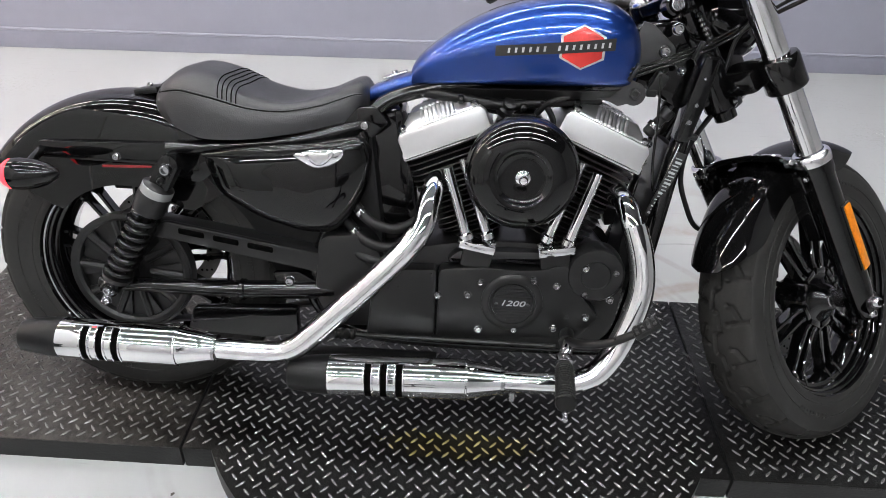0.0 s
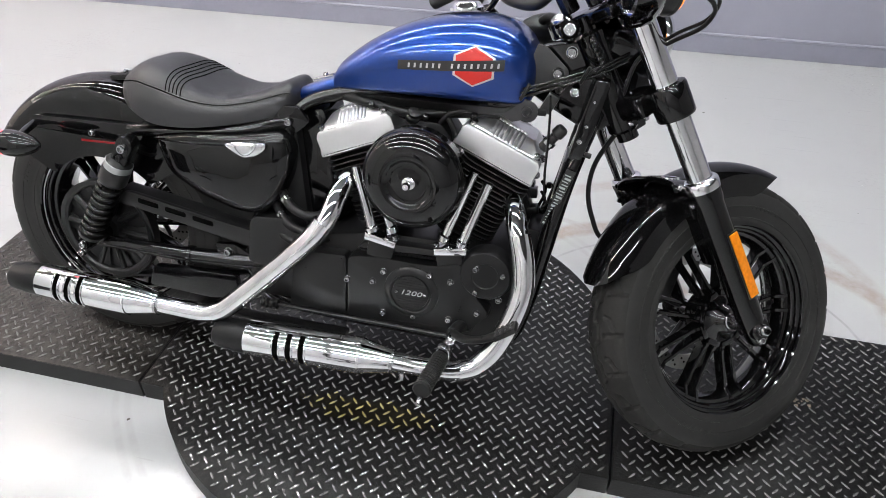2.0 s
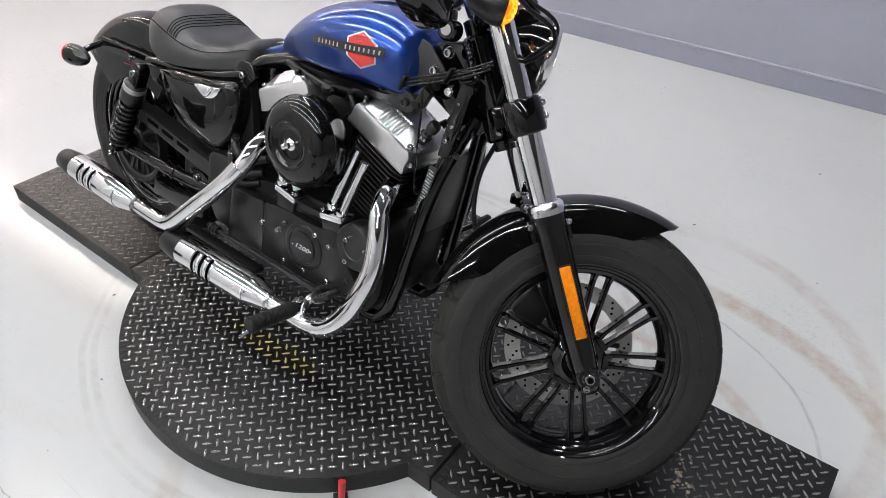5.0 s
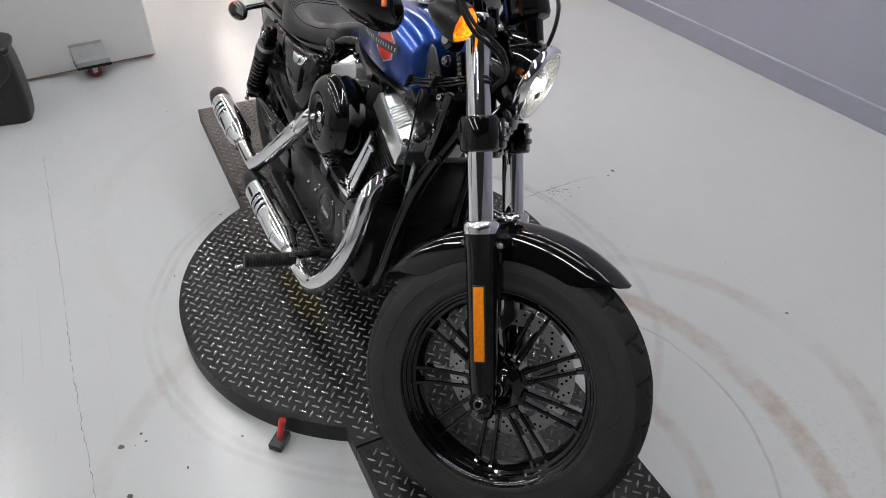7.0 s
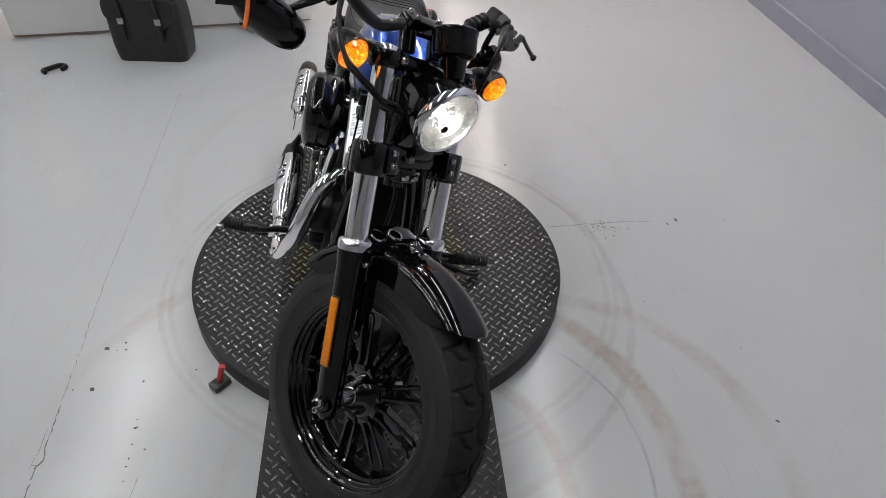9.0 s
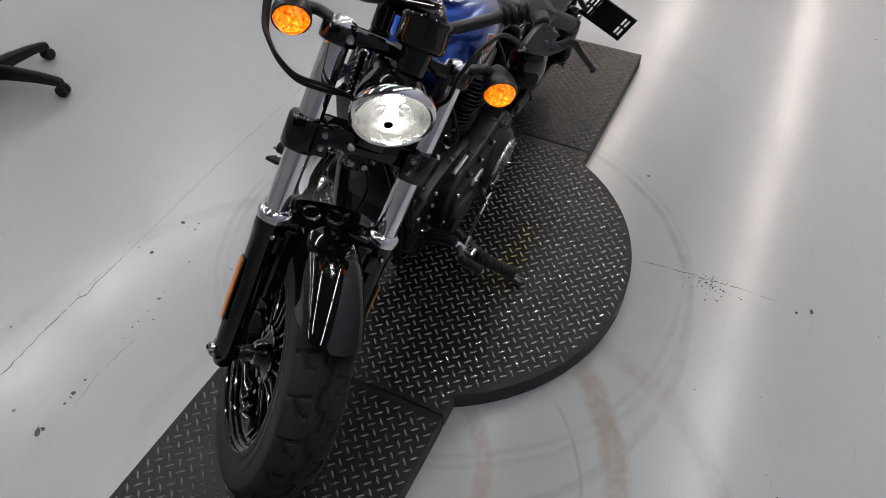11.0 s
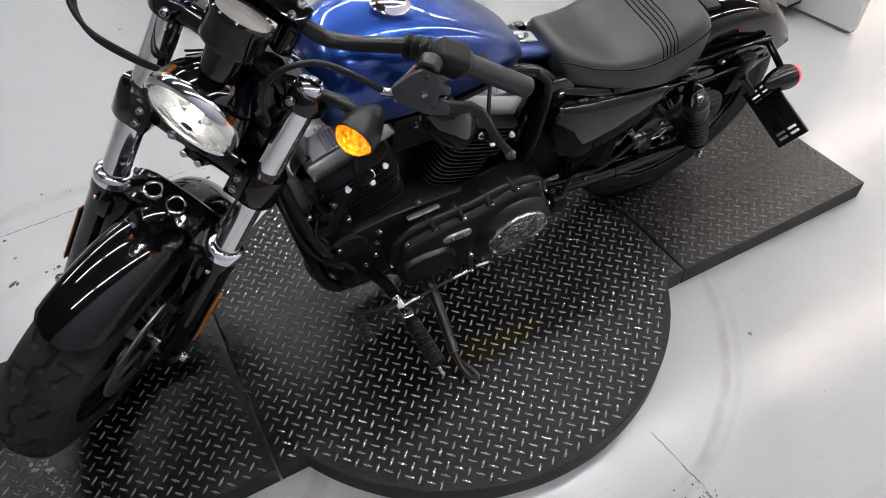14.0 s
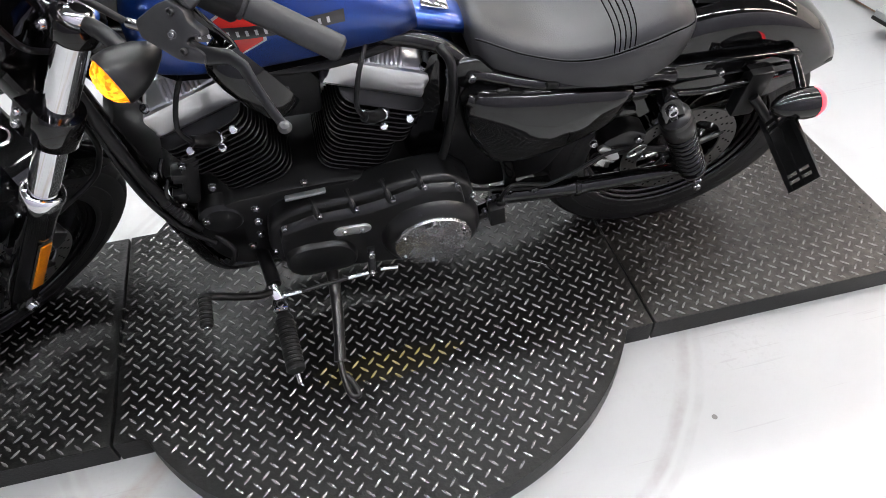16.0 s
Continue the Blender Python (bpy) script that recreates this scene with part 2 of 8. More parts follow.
M_WARMTUBE = glow("lit_warm_ceiling_tube", (1.0, 0.88, 0.80), TUBE_POWER)
M_BLACK = mat("gloss_black_paint", (0.0026, 0.0026, 0.0028), 0.09, coat=1.0, var=0.2, rvar=0.03, spec=0.0, coat_ior=1.50)
M_SATIN = mat("satin_black_powder_coat", (0.0078, 0.0078, 0.0081), 0.30, var=0.25, scale=30, bump=0.06, bscale=900, spec=0.45)
M_PLASTIC = mat("matt_black_plastic", (0.0062, 0.0062, 0.0066), 0.40, var=0.2, scale=40, bump=0.08, bscale=500, spec=0.28)
M_FIN = mat("black_cast_fins", (0.0080, 0.0080, 0.0083), 0.32, var=0.3, scale=50, bump=0.04, bscale=400, spec=0.36)
M_CHROME = mat("chrome", (0.85, 0.85, 0.865), 0.04, metal=1.0, var=0.03, rvar=0.025)
M_ALLOY = mat("polished_cast_alloy", (0.80, 0.80, 0.81), 0.34, metal=1.0, var=0.03, scale=12, rvar=0.03)
M_STEEL = mat("zinc_plated_steel", (0.42, 0.42, 0.43), 0.2, metal=1.0, var=0.15, scale=60)
M_ROTOR = mat("ground_steel_rotor", (0.50, 0.49, 0.48), 0.36, metal=1.0, var=0.15, scale=70)
M_RUBBER = mat("tyre_rubber", (0.019, 0.0186, 0.0180), 0.55, var=0.3, scale=10, rvar=0.1, bump=0.12, bscale=500, spec=0.28)
M_TREAD = mat("dusty_tread_rubber", (0.020, 0.0194, 0.0186), 0.72, var=0.35, scale=14, rvar=0.08, bump=0.2, bscale=350, spec=0.15)
# near-black for seams and bulb shield; paints the shade inside holes and slots
M_NEARBLACK = mat("near_black_fill", (0.0015, 0.0015, 0.0015), 0.9, var=0.2, spec=0.03)
M_GRIP = mat("black_grip_rubber", (0.030, 0.030, 0.031), 0.6, var=0.2, scale=60, bump=0.2, bscale=900)
M_PEG = mat("black_peg_rubber", (0.008, 0.008, 0.008), 0.55, var=0.2, scale=60, spec=0.3)
M_WHEEL = mat("gloss_black_wheel_paint", (0.0024, 0.0024, 0.0026), 0.10, coat=1.0, var=0.2, rvar=0.03, spec=0.1, coat_ior=1.54)
M_BRACKET = mat("dark_grey_plastic", (0.034, 0.034, 0.035), 0.38, var=0.2, scale=40, bump=0.08, bscale=500, spec=0.35)
M_BRUSHED = mat("satin_chrome", (0.74, 0.74, 0.75), 0.27, metal=1.0, var=0.04, scale=40, rvar=0.03)
# rotor steel darkened: the shade at the rear wheel is put into the colour
M_SHADEDROTOR = mat("shaded_rear_rotor", (0.16, 0.155, 0.15), 0.4, metal=1.0, var=0.2, scale=70)
M_PERCH = mat("grey_cast_perch", (0.055, 0.055, 0.057), 0.34, metal=0.5, var=0.15, scale=60)
M_LEATHER = mat("black_seat_vinyl", (0.021, 0.021, 0.023), 0.40, var=0.15, scale=20, rvar=0.06, bump=0.25, bscale=420, spec=0.55)
M_THREAD = mat("grey_stitching", (0.11, 0.11, 0.112), 0.8)
M_RED = mat("red_emblem_enamel", (0.55, 0.025, 0.02), 0.25, coat=1.0, var=0.08)
M_SILVER = mat("silver_print", (0.55, 0.55, 0.56), 0.35, metal=0.6)
M_DECAL = mat("black_decal", (0.012, 0.012, 0.012), 0.3, coat=0.6)
M_LABEL = mat("grey_label_print", (0.35, 0.36, 0.37), 0.5)
M_REFLECT = mat("amber_reflector", (0.66, 0.19, 0.003), 0.3, spec=0.2, coat=0.3, var=0.25, scale=150)
M_REDLENS = mat("red_lamp_lens", (0.16, 0.004, 0.006), 0.15, coat=0.8, var=0.15, scale=90)
M_AMBER = lit_lens()
M_REDLIT = glow("lit_red_lens", (1.0, 0.03, 0.045), 1.6)
M_BULB = glow("lit_headlamp_bulb", (1.0, 0.98, 0.94), 85.0)
M_BOWL = mat("satin_mirrored_bowl", (0.88, 0.88, 0.86), 0.20, metal=1.0, var=0.04, scale=60, rvar=0.03)
M_REDPIN = mat("red_painted_steel", (0.50, 0.03, 0.03), 0.35, var=0.2, scale=60)
M_ORANGE = mat("orange_plastic_strap", (0.80, 0.16, 0.02), 0.4, var=0.08)
M_CARD = mat("white_paper_tag", (0.72, 0.73, 0.74), 0.7, var=0.06)
M_CLOTH = mat("pale_blue_cloth", (0.55, 0.58, 0.66), 0.9, var=0.12, scale=40)
M_BAG = mat("black_bag_leather", (0.010, 0.010, 0.0105), 0.38, var=0.3, scale=25, bump=0.4, bscale=200)
M_WHEELRED = mat("red_castor_rubber", (0.20, 0.03, 0.025), 0.5)
M_GREYSTEEL = mat("grey_galvanised_steel", (0.42, 0.43, 0.43), 0.4, metal=0.8, var=0.15, scale=30)
M_CRACK = mat("crack_dirt", (0.15, 0.145, 0.14), 0.9, var=0.5, scale=20)
M_GRIT = mat("dark_drips_and_grit", (0.07, 0.058, 0.05), 0.7, var=0.6, scale=30)
M_CHIP = mat("flaked_tan_paint", (0.19, 0.155, 0.115), 0.7, var=0.5, scale=90, bump=0.3, bscale=300)
M_BROWN = mat("brown_bottom_edge", (0.32, 0.20, 0.14), 0.6, var=0.2, scale=30)


def blue_paint():
    m, nt, p = nodes_of("blue_metallic_paint")
    co = nt.nodes.new("ShaderNodeTexCoord").outputs["Object"]
    flake = noise_of(nt, co, 1400, 2)
    col = ramp_of(nt, flake, [(0.35, (0.0054, 0.030, 0.170)), (0.65, (0.0135, 0.071, 0.37))])
    nt.links.new(col, p.inputs["Base Color"])
    p.inputs["Metallic"].default_value = 0.85
    nt.links.new(math_of(nt, "MULTIPLY_ADD", flake, 0.1, 0.24), p.inputs["Roughness"])
    p.inputs["Coat Weight"].default_value, p.inputs["Coat Roughness"].default_value = 1.0, 0.02
    return m


def clear_glass():
    m, nt, p = nodes_of("clear_lamp_glass")
    p.inputs["Base Color"].default_value = (0.97, 0.97, 0.95, 1)
    p.inputs["Transmission Weight"].default_value = 1.0
    p.inputs["Roughness"].default_value = 0.03
    p.inputs["IOR"].default_value = 1.25
    return m


M_BLUE, M_GLASS = blue_paint(), clear_glass()
M_MIRROR = mat("mirror_glass", (0.85, 0.86, 0.87), 0.02, metal=1.0, var=0.0, rvar=0.01)

# ---- mesh helpers ----


def axis_m(p, d, side=(0.0, 0.0, 1.0)):
    """A frame at p whose z points along d."""
    z = Vector(d).normalized()
    s = Vector(side)
    if abs(z.dot(s.normalized())) > 0.98:
        s = Vector((1.0, 0.0, 0.0))
    x = s.cross(z).normalized()
    y = z.cross(x)
    return Matrix((x, y, z)).transposed().to_4x4() @ Matrix.Identity(4) if p is None else Matrix.Translation(p) @ Matrix((x, y, z)).transposed().to_4x4()


def lathe(bm, profile, m=None, n=40, a0=0.0, a1=2 * math.pi):
    """Turns (radius, height) pairs round z, then places them by m."""
    m = m or Matrix()
    full = abs(a1 - a0 - 2 * math.pi) < 1e-6
    cols = []
    count = n if full else n + 1
    for i in range(count):
        a = a0 + (a1 - a0) * i / n
        cols.append([bm.verts.new(m @ Vector((r * math.cos(a), r * math.sin(a), h))) for r, h in profile])
    for i in range(n):
        u, v = cols[i], cols[(i + 1) % count]
        for j in range(len(profile) - 1):
            if profile[j][0] < 1e-6 and profile[j + 1][0] < 1e-6:
                continue
            bm.faces.new((u[j], v[j], v[j + 1], u[j + 1]))
    return bm


def loft(bm, rings, cap=True, closed=True, wrap=False):
    vs = [[bm.verts.new(p) for p in r] for r in rings]
    n = len(vs[0])
    for a, b in zip(vs, vs[1:] + ([vs[0]] if wrap else [])):
        for i in range(n if closed else n - 1):
            j = (i + 1) % n
            bm.faces.new((a[i], a[j], b[j], b[i]))
    if cap and closed and not wrap:
        bm.faces.new(vs[0][::-1])
        bm.faces.new(vs[-1])
    return bm


def curve_points(pts, per=6):
    """A smooth line through the given points."""
    pts = [Vector(p) for p in pts]
    if len(pts) < 3 or per < 2:
        return pts, [i / (len(pts) - 1) for i in range(len(pts))]
    ext = [2 * pts[0] - pts[1], *pts, 2 * pts[-1] - pts[-2]]
    out, pos = [], []
    for i in range(1, len(ext) - 2):
        p0, p1, p2, p3 = ext[i - 1], ext[i], ext[i + 1], ext[i + 2]
        for k in range(per):
            t = k / per
            out.append(0.5 * (2 * p1 + (p2 - p0) * t + (2 * p0 - 5 * p1 + 4 * p2 - p3) * t * t + (3 * p1 - p0 - 3 * p2 + p3) * t ** 3))
            pos.append((i - 1 + t) / (len(pts) - 1))
    return out + [pts[-1]], pos + [1.0]


def tube(bm, pts, r, n=12, per=6, cap=True):
    """A round bar along a smooth line; r may be one radius or one for each point."""
    line, pos = curve_points(pts, per)
    rs = [r] * len(pts) if isinstance(r, (int, float)) else list(r)
    rings, up = [], None
    for i, p in enumerate(line):
        d = (line[min(i + 1, len(line) - 1)] - line[max(i - 1, 0)]).normalized()
        if up is None:
            up = d.orthogonal().normalized()
        up = (up - d * up.dot(d)).normalized()
        side = d.cross(up)
        k = pos[i] * (len(rs) - 1)
        j = min(int(k), len(rs) - 2) if len(rs) > 1 else 0
        rad = rs[j] + (rs[min(j + 1, len(rs) - 1)] - rs[j]) * (k - j)
        rings.append([p + rad * (math.cos(2 * math.pi * q / n) * up + math.sin(2 * math.pi * q / n) * side) for q in range(n)])
    return loft(bm, rings, cap)


def cyl(bm, p0, p1, r, n=20, bevel=0.0, r1=None):
    p0, p1 = Vector(p0), Vector(p1)
    r1 = r if r1 is None else r1
    length = (p1 - p0).length
    b = min(bevel, length / 2.2, r * 0.9, max(r1 * 0.9, 1e-5))
    prof = [(0, 0), (r - b, 0), (r, b), (r1, length - b), (r1 - b, length), (0, length)] if b else [(0, 0), (r, 0), (r1, length), (0, length)]
    return lathe(bm, prof, axis_m(p0, p1 - p0), n)


def box(bm, c, s, bevel=0.003, m=None, seg=2):
    new_bm = bmesh.new()
    bmesh.ops.create_cube(new_bm, size=1)
    bmesh.ops.transform(new_bm, matrix=Matrix.Diagonal((*s, 1)), verts=new_bm.verts)
    if bevel:
        bmesh.ops.bevel(new_bm, geom=new_bm.edges[:], offset=bevel, segments=seg, profile=0.6, affect="EDGES")
    return merged(bm, new_bm, Matrix.Translation(c) @ (m or Matrix()))


def merged(bm, other, m=None):
    if m is not None:
        bmesh.ops.transform(other, matrix=m, verts=other.verts)
    made = {v: bm.verts.new(v.co) for v in other.verts}
    for f in other.faces:
        bm.faces.new([made[v] for v in f.verts])
    other.free()
    return bm


def slab(bm, poly, y0, y1, bevel=0.004, m=None, seg=2):
    """A polygon of (x, z) pairs given the depth y0 to y1, with rounded edges."""
    new_bm = bmesh.new()
    a = [new_bm.verts.new((x, y0, z)) for x, z in poly]
    b = [new_bm.verts.new((x, y1, z)) for x, z in poly]
    n = len(poly)
    new_bm.faces.new(a)
    new_bm.faces.new(b[::-1])
    for i in range(n):
        new_bm.faces.new((a[i], b[i], b[(i + 1) % n], a[(i + 1) % n]))
    bmesh.ops.recalc_face_normals(new_bm, faces=new_bm.faces)
    if bevel:
        rim = [e for e in new_bm.edges if abs(e.verts[0].co.y - e.verts[1].co.y) < 1e-9]
        bmesh.ops.bevel(new_bm, geom=rim, offset=bevel, segments=seg, profile=0.6, affect="EDGES")
    return merged(bm, new_bm, m)


def rounded(poly, r, seg=4):
    """Rounds the corners of a flat polygon."""
    out, n = [], len(poly)
    for i, p in enumerate(poly):
        p, a, b = Vector(p), Vector(poly[i - 1]), Vector(poly[(i + 1) % n])
        ra = min(r, (a - p).length * 0.45, (b - p).length * 0.45)
        s, e = p + (a - p).normalized() * ra, p + (b - p).normalized() * ra
        for k in range(seg + 1):
            t = k / seg
            q = s * (1 - t) ** 2 + 2 * p * t * (1 - t) + e * t * t
            out.append((q.x, q.y))
    return out


def mesh_of(name, bm, material, sharp=38):
    bmesh.ops.recalc_face_normals(bm, faces=bm.faces)
    limit = radians(sharp)
    for e in bm.edges:
        e.smooth = len(e.link_faces) != 2 or e.calc_face_angle(3.0) < limit
    for f in bm.faces:
        f.smooth = True
    me = bpy.data.meshes.new(name)
    bm.to_mesh(me)
    bm.free()
    me.materials.append(material)
    return me


def part(name, bm, material, parent=None, label="", basis=None, kind="", sharp=38):
    ob = new(name, bm if isinstance(bm, bpy.types.Mesh) else mesh_of(name, bm, material, sharp))
    ob.parent = parent
    if basis is not None:
        ob.matrix_basis = basis
    return tagged(ob, label, kind=kind)


def thing(name, label, category, m=None, group="", kind=""):
    ob = new(name)
    ob.empty_display_size = 0.1
    if m is not None:
        ob.matrix_basis = m
    return tagged(ob, label, category, group, kind)


# ---- room ----
FLOOR = -0.06
X0, X1, Y0, Y1, TOP = -12.5, 6.0, -6.0, 2.46, 3.8
WALL_TURN = Matrix.Rotation(radians(2.3), 4, "Z")

bm = box(bmesh.new(), ((X0 + X1) / 2, -1.7, FLOOR - 0.1), (X1 - X0 + 1, 10.0, 0.2), 0)
tagged(part("floor", bm, M_FLOOR), "light grey glossy epoxy floor with brown tyre rings", "floor", kind="structure")
bm = box(bmesh.new(), (-2.9, 0.1, TOP / 2), (20.6, 0.2, TOP + 0.4), 0)
tagged(part("wall_north", bm, M_LILAC, basis=Matrix.Translation((0, Y1, 0)) @ WALL_TURN), "plain lilac-grey painted workshop wall", "wall", kind="structure")
board = slab(bmesh.new(), [(-13.1, FLOOR), (7.3, FLOOR), (7.3, 0.035), (-13.1, 0.035)], -0.012, -0.001, 0.003)
tagged(part("baseboard", board, M_BASE, basis=Matrix.Translation((0, Y1, 0)) @ WALL_TURN), "lilac-grey painted baseboard along the wall", "baseboard", kind="structure")
lip = tube(bmesh.new(), [(-13.1, -0.008, 0.042), (7.3, -0.008, 0.042)], 0.0085, 8)
tagged(part("trim", lip, M_LILAC, basis=Matrix.Translation((0, Y1, 0)) @ WALL_TURN), "rounded pale lip on top of the baseboard", "trim", kind="structure")
# unseen walls added to close the room; the greys are set for their reflections
for name, c, s in (("wall_south", (-3.2, Y0 - 0.1, TOP / 2), (19.4, 0.2, TOP + 0.4)), ("wall_west", (X0 - 0.1, -1.8, TOP / 2), (0.2, 9.5, TOP + 0.4)), ("wall_east", (X1 + 0.1, -1.8, TOP / 2), (0.2, 9.5, TOP + 0.4))):
    dark = name == "wall_east"
    tagged(part(name, box(bmesh.new(), c, s, 0), M_EASTWALL if dark else M_GREYWALL if name == "wall_south" else M_WHITE), "unseen pale grey wall that closes the room" if dark else "unseen grey wall that closes the room" if name == "wall_south" else "unseen white wall that closes the room", "wall", kind="structure")
tagged(part("ceiling", box(bmesh.new(), (-3.2, -1.8, TOP + 0.1), (19.6, 9.6, 0.2), 0), M_CEIL), "dark grey ceiling with rows of tube lights", "ceiling", kind="structure")

# rows of ceiling tubes that run along the bike; those at the far end are warmer
for tube_material, label, xs in ((M_TUBE, "white ceiling batten with one lit tube", (-2.7, -1.35, 0.0, 1.35)), (M_WARMTUBE, "white ceiling batten with a warm lit tube", (-11.2, -9.8, -8.4, -7.0, -5.6, -4.2))):
    first_lamp = thing("ceiling_light", label, "ceiling light", group="ceiling tube lights")
    part("housing", box(bmesh.new(), (0, 0, 0.03), (1.24, 0.14, 0.05), 0.006), M_WHITE, first_lamp)
    part("tube", cyl(bmesh.new(), (-0.58, 0, -0.015), (0.58, 0, -0.015), 0.035, 12), tube_material, first_lamp, "lit tube")
    spots = [(x, y) for y in (-4.4, -2.45, -0.5, 1.45) for x in xs]
    if tube_material == M_TUBE:
        spots += [(2.7, -2.45)]
    for i, (x, y) in enumerate(spots):
        m = Matrix.Translation((x + 0.1, y, TOP - 0.06))
        if i:
            copy_thing(first_lamp, m)
        else:
            first_lamp.matrix_basis = m

# ---- turntable ----
turntable = thing("turntable", "black chequer-plate motorcycle turntable with ramps on the floor", "turntable")
W, R, XS, XE, TH = 0.305, 0.61, 0.5925, 1.333, 0.0585


def disc_outline():
    xn = math.sqrt(R * R - W * W)
    a0 = math.atan2(W, xn)
    pts = [(XS, -W), (XS, W)]
    pts += [(R * math.cos(a0 + (math.pi - 2 * a0) * i / 60), R * math.sin(a0 + (math.pi - 2 * a0) * i / 60)) for i in range(61)]
    pts += [(-XS, W), (-XS, -W)]
    pts += [(-x, -y) for x, y in pts[2:63]]
    return pts


def plate(poly, name, label):
    """A thick plate; its outline is given in x and y."""
    turn = Matrix.Rotation(radians(90), 4, "X")
    core = slab(bmesh.new(), [(x, y) for x, y in poly], 0.0036 - TH, 0.0036, 0.0, turn)
    ob = part(name, core, M_EDGE, turntable, label)
    skin = slab(bmesh.new(), [(x, y) for x, y in poly], 0.0038, 0.0078, 0.0012, turn)
    part("top_sheet", skin, M_PLATE, ob, "black painted chequer steel sheet")
    return ob


def inside_plate(x, y, which):
    e = 0.012
    if which == "disc":
        return (abs(x) < XS - e and abs(y) < W - e) or x * x + y * y < (R - e) ** 2
    return XS + 0.006 + e < abs(x) < XE - e and abs(y) < W - e and (x > 0) == (which == "front")


LUG_PITCH, LUG_HALF, LUG_WIDE, LUG_HIGH = 0.0247, 0.0118, 0.0031, 0.0027


def lug_shape(x, y, a, verts, faces):
    """One raised lug: a pointed bar with rounded flanks."""
    h, w = LUG_HALF, LUG_WIDE
    shape = [(-h, 0), (-h * 0.62, -w * 0.72), (0, -w), (h * 0.62, -w * 0.72), (h, 0), (h * 0.62, w * 0.72), (0, w), (-h * 0.62, w * 0.72)]
    ca, sa, k = math.cos(a), math.sin(a), len(verts)
    for ku, kv, z in ((1.0, 1.0, 0.0076), (0.90, 0.66, 0.0078 + LUG_HIGH * 0.72), (0.74, 0.28, 0.0078 + LUG_HIGH)):
        verts += [(x + u * ku * ca - v * kv * sa, y + u * ku * sa + v * kv * ca, z) for u, v in shape]
    for r in (0, 8):
        faces += [(k + r + q, k + r + (q + 1) % 8, k + r + 8 + (q + 1) % 8, k + r + 8 + q) for q in range(8)]
    faces.append(tuple(k + 16 + q for q in range(8)))


def lug_mesh(name, verts, faces):
    me = bpy.data.meshes.new(name)
    me.from_pydata(verts, [], faces)
    me.shade_smooth()
    me.materials.append(M_LUG)
    return me


one_v, one_f = [], []
lug_shape(0, 0, 0, one_v, one_f)
ONE_LUG = lug_mesh("tread_lug", one_v, one_f)


def lugs(which, parent):
    """The raised pattern: each lug stands at a right angle to its neighbours, on a grid turned by 45 degrees.
    Those on the two outer edges of the round plate are single parts, the rest is joined."""
    verts, faces = [], []
    n = int(1.5 / LUG_PITCH)
    for i in range(-n, n + 1):
        for j in range(-n, n + 1):
            u0, v0 = (i + 0.3) * LUG_PITCH, (j + 0.45) * LUG_PITCH
            x, y = (u0 - v0) * 0.70711, (u0 + v0) * 0.70711
            if not inside_plate(x, y, which):
                continue
            a = radians(45 if (i + j) % 2 else 135) + random.uniform(-0.03, 0.03)
            if which == "disc" and abs(y) > 0.46:
                part("tread_lug", ONE_LUG, None, parent, basis=Matrix.Translation((x, y, 0)) @ Matrix.Rotation(a, 4, "Z"))
            else:
                lug_shape(x, y, a, verts, faces)
    part("lug_field", lug_mesh("lug_field", verts, faces), None, parent, "raised worn steel tread lugs", kind="stuff")


# the plates' upper faces lie at about z = 0
turntable.matrix_basis = Matrix.Translation((-0.004, 0, -0.0078))
for which, poly, label in (("disc", disc_outline(), "round centre plate with yellow paint traces"),
                           ("front", [(XS + 0.006, -W), (XE, -W), (XE, W), (XS + 0.006, W)], "front ramp plate"),
                           ("rear", [(-XE, -W), (-XS - 0.006, -W), (-XS - 0.006, W), (-XE, W)], "rear ramp plate")):
    base_plate = plate(poly, "turning_plate" if which == "disc" else "ramp_plate", label)
    lugs(which, base_plate)

# ---- motorcycle ----
LEAN, YAW, STEER_BY = 13.0, -0.7, 39.5
bike = thing("motorcycle", "black and blue cruiser motorcycle leaning on its side stand", "motorcycle", Matrix.Translation((0.15, -0.103, 0)) @ Matrix.Rotation(radians(YAW), 4, "Z") @ Matrix.Translation((-0.15, 0, 0)) @ Matrix.Rotation(radians(-LEAN), 4, "X"))
AXIS = Vector((-math.sin(radians(30)), 0, math.cos(radians(30))))
FOOT = Matrix.Translation((0.902, 0, 0))
STEER = FOOT @ Matrix.Rotation(radians(STEER_BY), 4, AXIS) @ FOOT.inverted()

bolt_bm = lathe(bmesh.new(), [(0, 0.5), (0.45, 0.5), (0.55, 0.95), (0.78, 0.95), (0.95, 0.7), (0.95, 0.0), (1.1, 0.0), (1.1, -0.2), (0, -0.2)], None, 12)
BOLT = mesh_of("bolt", bolt_bm, M_STEEL)
BLACK_BOLT = BOLT.copy()
BLACK_BOLT.materials[0] = M_SATIN
GREY_BOLT = BOLT.copy()
GREY_BOLT.materials[0] = M_BRACKET


def bolt(p, d, r, parent, mesh=None, basis=None):
    m = axis_m(Vector(p), d) @ Matrix.Diagonal((r * 0.86, r * 0.86, r * 0.86, 1))
    return part("bolt", mesh or BOLT, None, parent, basis=m if basis is None else basis @ m)


def P(name, bm, material, label="", parent=None, steer=False, sharp=38, kind=""):
    """A part of the bike; steered parts turn with the fork."""
    return part(name, bm, material, parent or bike, label, STEER if steer and parent is None else None, kind, sharp)


